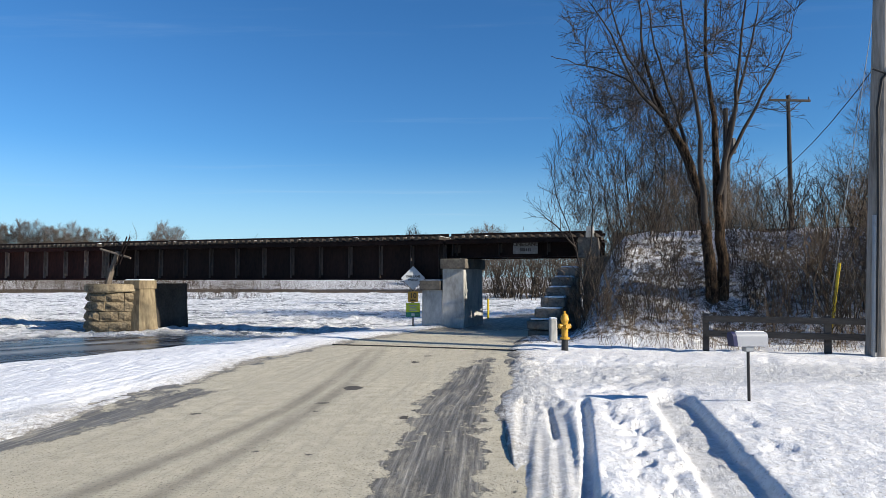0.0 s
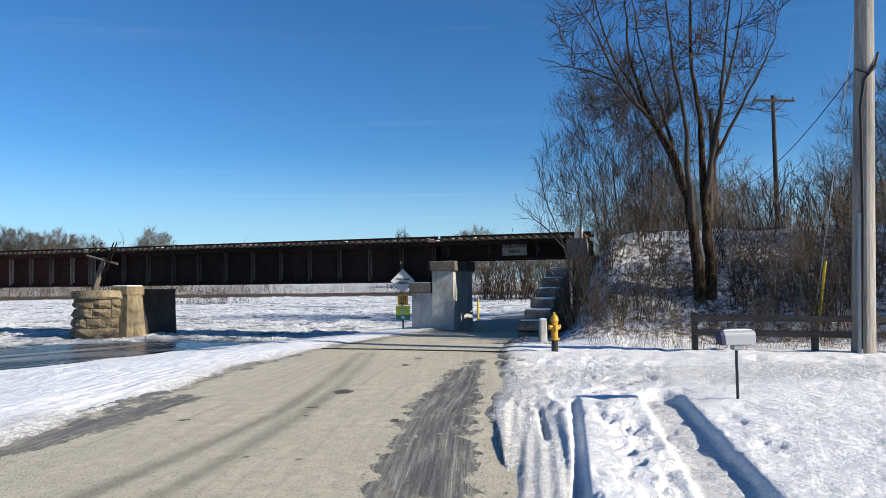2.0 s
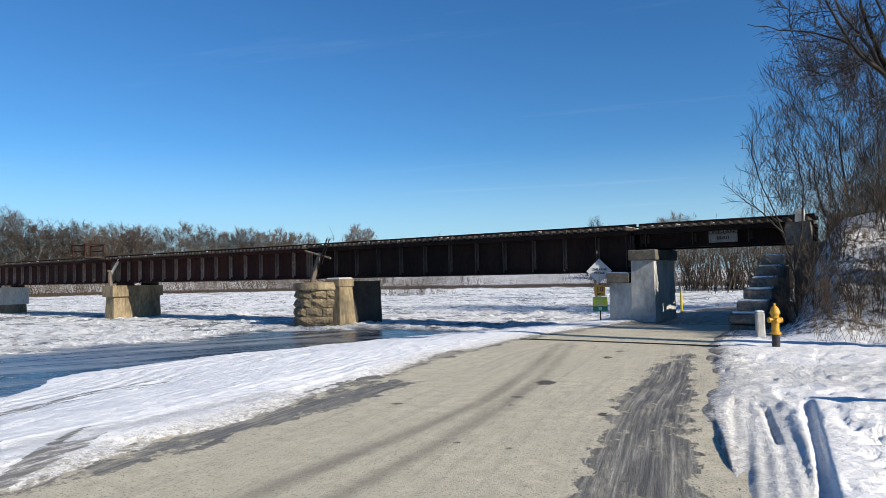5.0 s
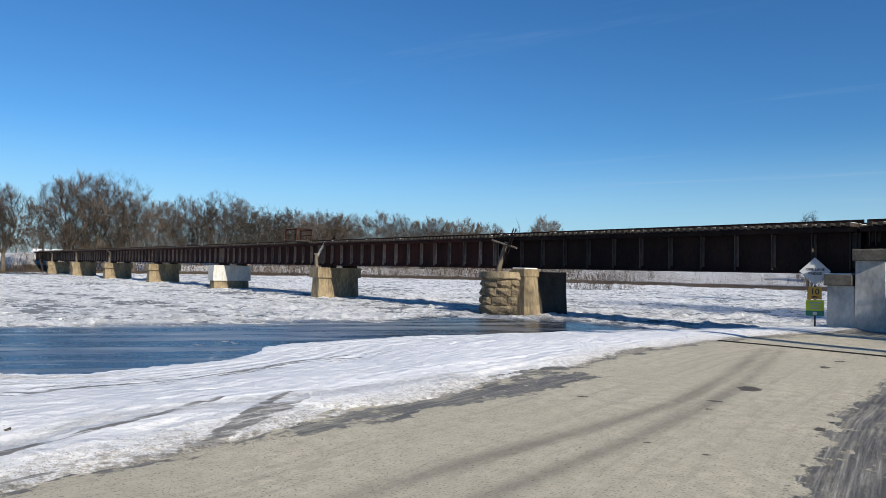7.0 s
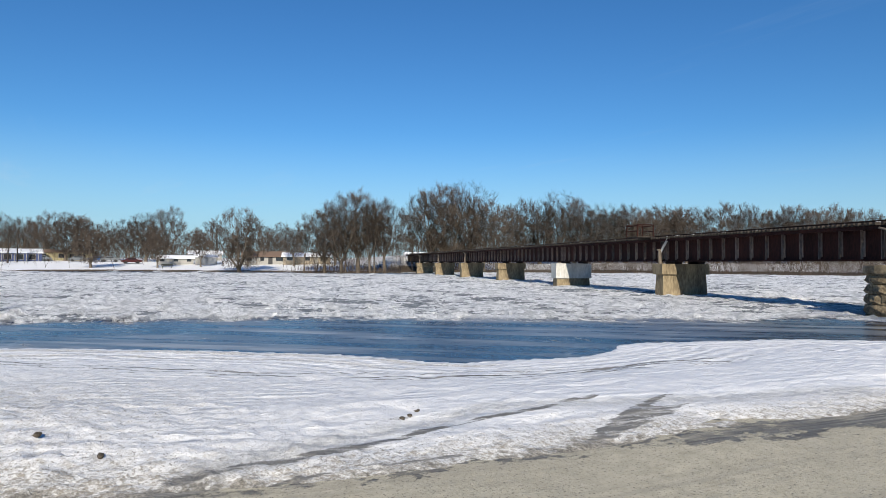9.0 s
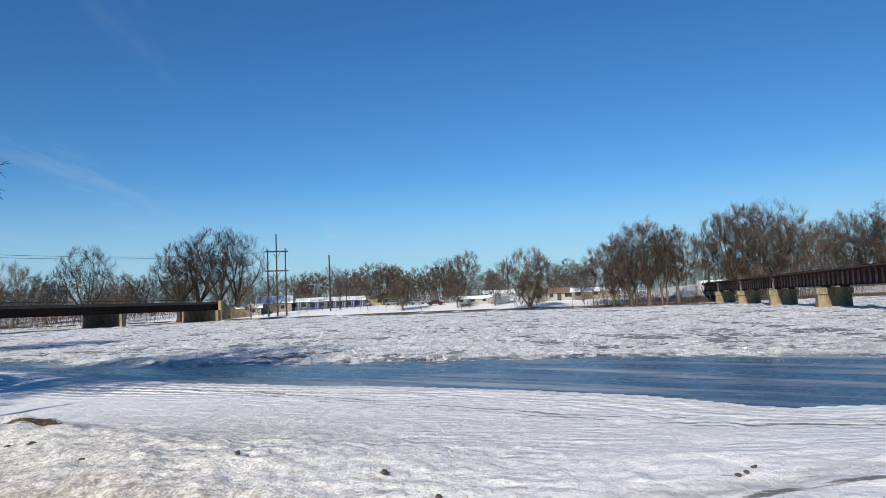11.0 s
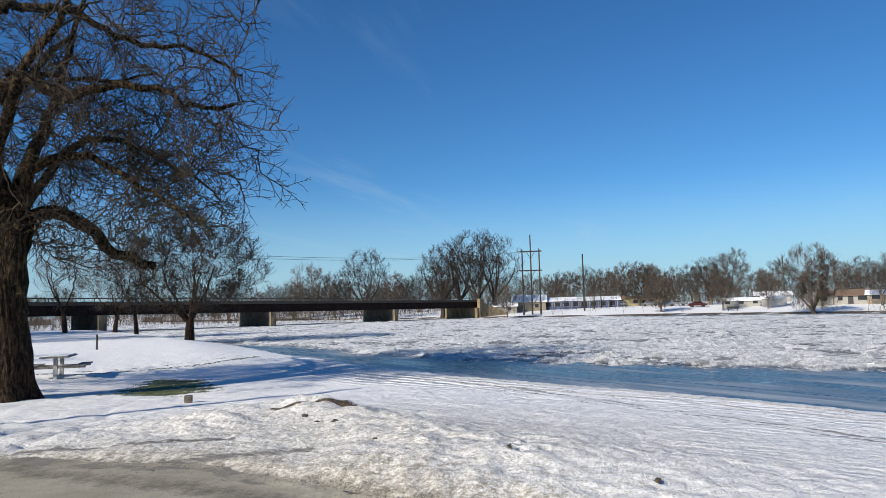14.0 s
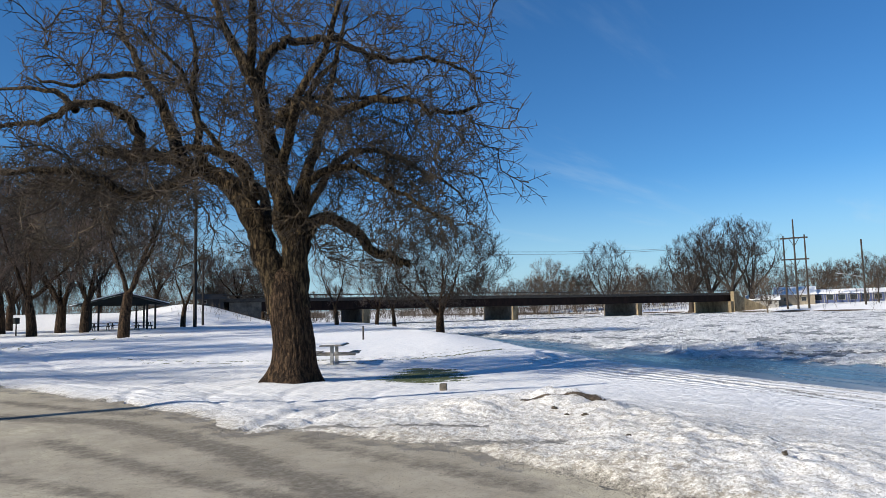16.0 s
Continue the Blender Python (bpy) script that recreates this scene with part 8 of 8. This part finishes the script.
for x, y, t, c, lb in ((-196, -1.5, 90, car_grey, "dark grey car parked on the snow"), (-190, 10.5, 95, car_blue, "blue car parked by the trees"), (-189, 13.4, 80, car_grey, "grey car parked by the trees"), (-180, 17.5, 95, car_red, "dark red car parked on the far bank"), (-192, 6.5, 85, car_grey, "dark car parked on the far bank")):
    car(x, y, t, c, lb)


def bench(x, y):
    o = thing("bench", (x, y, ground_at(x, y)), 75, "small dark bench on the snowy far bank", "bench")
    part("seat", box(-1.2, -0.25, 0.42, 1.2, 0.25, 0.5, 0.01), shelter_mat, o)
    part("backrest", box(-1.2, 0.22, 0.55, 1.2, 0.3, 0.95, 0.01), shelter_mat, o)
    for sx in (-0.9, 0.9):
        part("leg", box(sx - 0.05, -0.2, -0.1, sx + 0.05, 0.25, 0.42, 0.01), shelter_mat, o)


bench(-158, 22.5)


# ---- power lines ----
def power_frame():
    o = thing("power_tower", (-174, -23.4, 1.0), 8 - 90 + 90, "three-pole wooden power line frame", "power tower")
    # its crossarms run along its own y
    for dx, h in ((-2.2, 16.2), (0, 20.0), (2.2, 16.3)):
        part("pole", tube([(0, dx, -1.5), (0, dx, h)], [0.24, 0.15], 8), far_pole_mat, o)
    for z in (15.6, 10.6):
        part("crossarm", box(-0.12, -2.9, z - 0.16, 0.12, 2.9, z + 0.16, 0.01), far_pole_mat, o)
    for z in (15.4, 10.4):
        for s in (-1, 1):
            part("brace", tube([(0.1, s * 1.0, z), (0.1, s * 0.1, z - 1.6)], 0.07, 5), far_pole_mat, o)
    for s in (-1, 1):
        part("brace", tube([(0.05, s * 2.2, 5.0), (0.05, 0, 1.0)], 0.09, 5), far_pole_mat, o)


power_frame()


def mast(x, y, h, r, label, arm=False):
    o = thing("utility_pole", (x, y, ground_at(x, y)), 0, label, "utility pole")
    part("shaft", tube([(0, 0, -0.5), (0, 0, h)], [r, r * 0.7], 8), far_pole_mat, o)
    if arm:
        part("lamp_arm", tube([(0, 0, 6.2), (0.2, -2.8, 7.0), (0.3, -4.6, 7.3)], 0.07, 6), galvanised, o)
        part("lamp_head", box(0.1, -5.3, 7.2, 0.5, -4.5, 7.4, 0.05), galvanised, o)


mast(-180.3, -10.5, 15.0, 0.24, "tall wooden pole with a street lamp arm", True)
mast(-186, -8.2, 6.5, 0.16, "short wooden pole near the blue building")
mast(-190, -6.5, 7.5, 0.16, "wooden pole near the blue building")
mast(-215, 45, 13, 0.18, "thin wooden pole among houses")
mast(-46.3, -68.1, 20, 0.22, "tall wooden pole in the park")
mast(-54.4, -78.3, 11, 0.16, "wooden pole behind the park")


def wires():
    o = thing("overhead_wires", (0, 0, 0), 0, "thin overhead power wires across the river", "wires")
    for z0, z1, dy in ((16.6, 11.5, -2.2), (16.6, 12.3, 2.2)):
        pts = [Vector((-174 + (174 - 54) * q, -23.4 + dy + (-55 - 2 * dy) * q, z0 + (z1 - z0) * q - 4 * 2.6 * q * (1 - q))) for q in np.linspace(0, 1, 14)]
        part("wire", tube(pts, 0.03, 4), dark_metal, o)
    q = thing("service_wire", (0, 0, 0), 0, "thin black service wire from the near pole", "wire")
    pts = [Vector((10.05 + (14.2 - 10.05) * k, 14.3 + (32 - 14.3) * k, 6.6 + (6.0 - 6.6) * k - 4 * 0.9 * k * (1 - k))) for k in np.linspace(0, 1, 12)]
    part("wire", tube(pts, 0.012, 4), rubber_mat, q)


wires()


# ---- the road bridge upstream ----
def road_bridge():
    a, b = Vector((-172, -38)), Vector((-80, -81))
    d = (b - a)
    L = d.length
    o = thing("road_bridge", (a.x, a.y, 0), math.degrees(math.atan2(d.y, d.x)), "long low concrete road bridge over the frozen river", "road bridge")
    # +y is the side that faces the lay-by
    part("deck", box(-1, -9, 3.9, L + 17, 0.35, 4.15, 0.03), dark_concrete_mat, o)
    part("edge_beam", box(-1, 0.352, 3.75, L + 17, 0.6, 4.3, 0.03), fence_mat, o)
    for y in (0.0, -3.0, -6.0, -8.6):
        part("girder", box(-0.5, y - 0.3, 2.25, L + 16, y + 0.3, 3.9, 0.02), steel_mat, o)
    for i in range(int((L + 17) / 3.2)):
        part("rail_post", box(i * 3.2 - 0.08, 0.4, 4.3, i * 3.2 + 0.08, 0.55, 4.85, 0.01), fence_mat, o)
    part("rail", box(-1, 0.42, 4.7, L + 17, 0.52, 4.9, 0.01), fence_mat, o)
    # dark pier colour holds the deck's shade; the noses keep the lit concrete tone
    for s in PIERS:
        part("pier", battered_block(s - 0.6, -9.3, WATER - 0.4, s + 0.6, 0.9, 2.25, 0.02, 4, 0.02), dark_concrete_mat, o)
    for s in PIERS:
        part("pier_nose", box(s - 0.62, 0.91, WATER - 0.4, s + 0.62, 1.25, 2.2, 0.05), concrete_mat, o, "pale pier nose")
    part("abutment", battered_block(L + 11.0, -9.5, -0.6, L + 16, 0.34, 3.7, 0.0, 4, 0.02), dark_concrete_mat, o)
    part("abutment", battered_block(-2.2, -9.5, -0.6, 1.2, 1.4, 2.26, 0.0, 4, 0.02), concrete_mat, o)
    part("end_post", box(-1.6, 0.61, -0.5, 0.2, 1.6, 4.6, 0.05), concrete_mat, o, "pale concrete end post")
    # the wing wall falls away along the bank
    bm = bmesh.new()
    vs = [bm.verts.new(p) for p in ((-1.4, 1.0, -0.6), (-10, 3.4, -0.6), (-10, 3.4, 0.6), (-1.4, 1.0, 3.9), (-1.4, 0.5, -0.6), (-10, 2.9, -0.6), (-10, 2.9, 0.6), (-1.4, 0.5, 3.9))]
    for f in ((0, 1, 2, 3), (7, 6, 5, 4), (3, 2, 6, 7), (1, 5, 6, 2), (0, 3, 7, 4)):
        bm.faces.new([vs[i] for i in f])
    bmesh.ops.recalc_face_normals(bm, faces=bm.faces)
    part("wing_wall", bm, concrete_mat, o, "tan concrete wing wall")


PIERS = (31, 64, 95)
road_bridge()
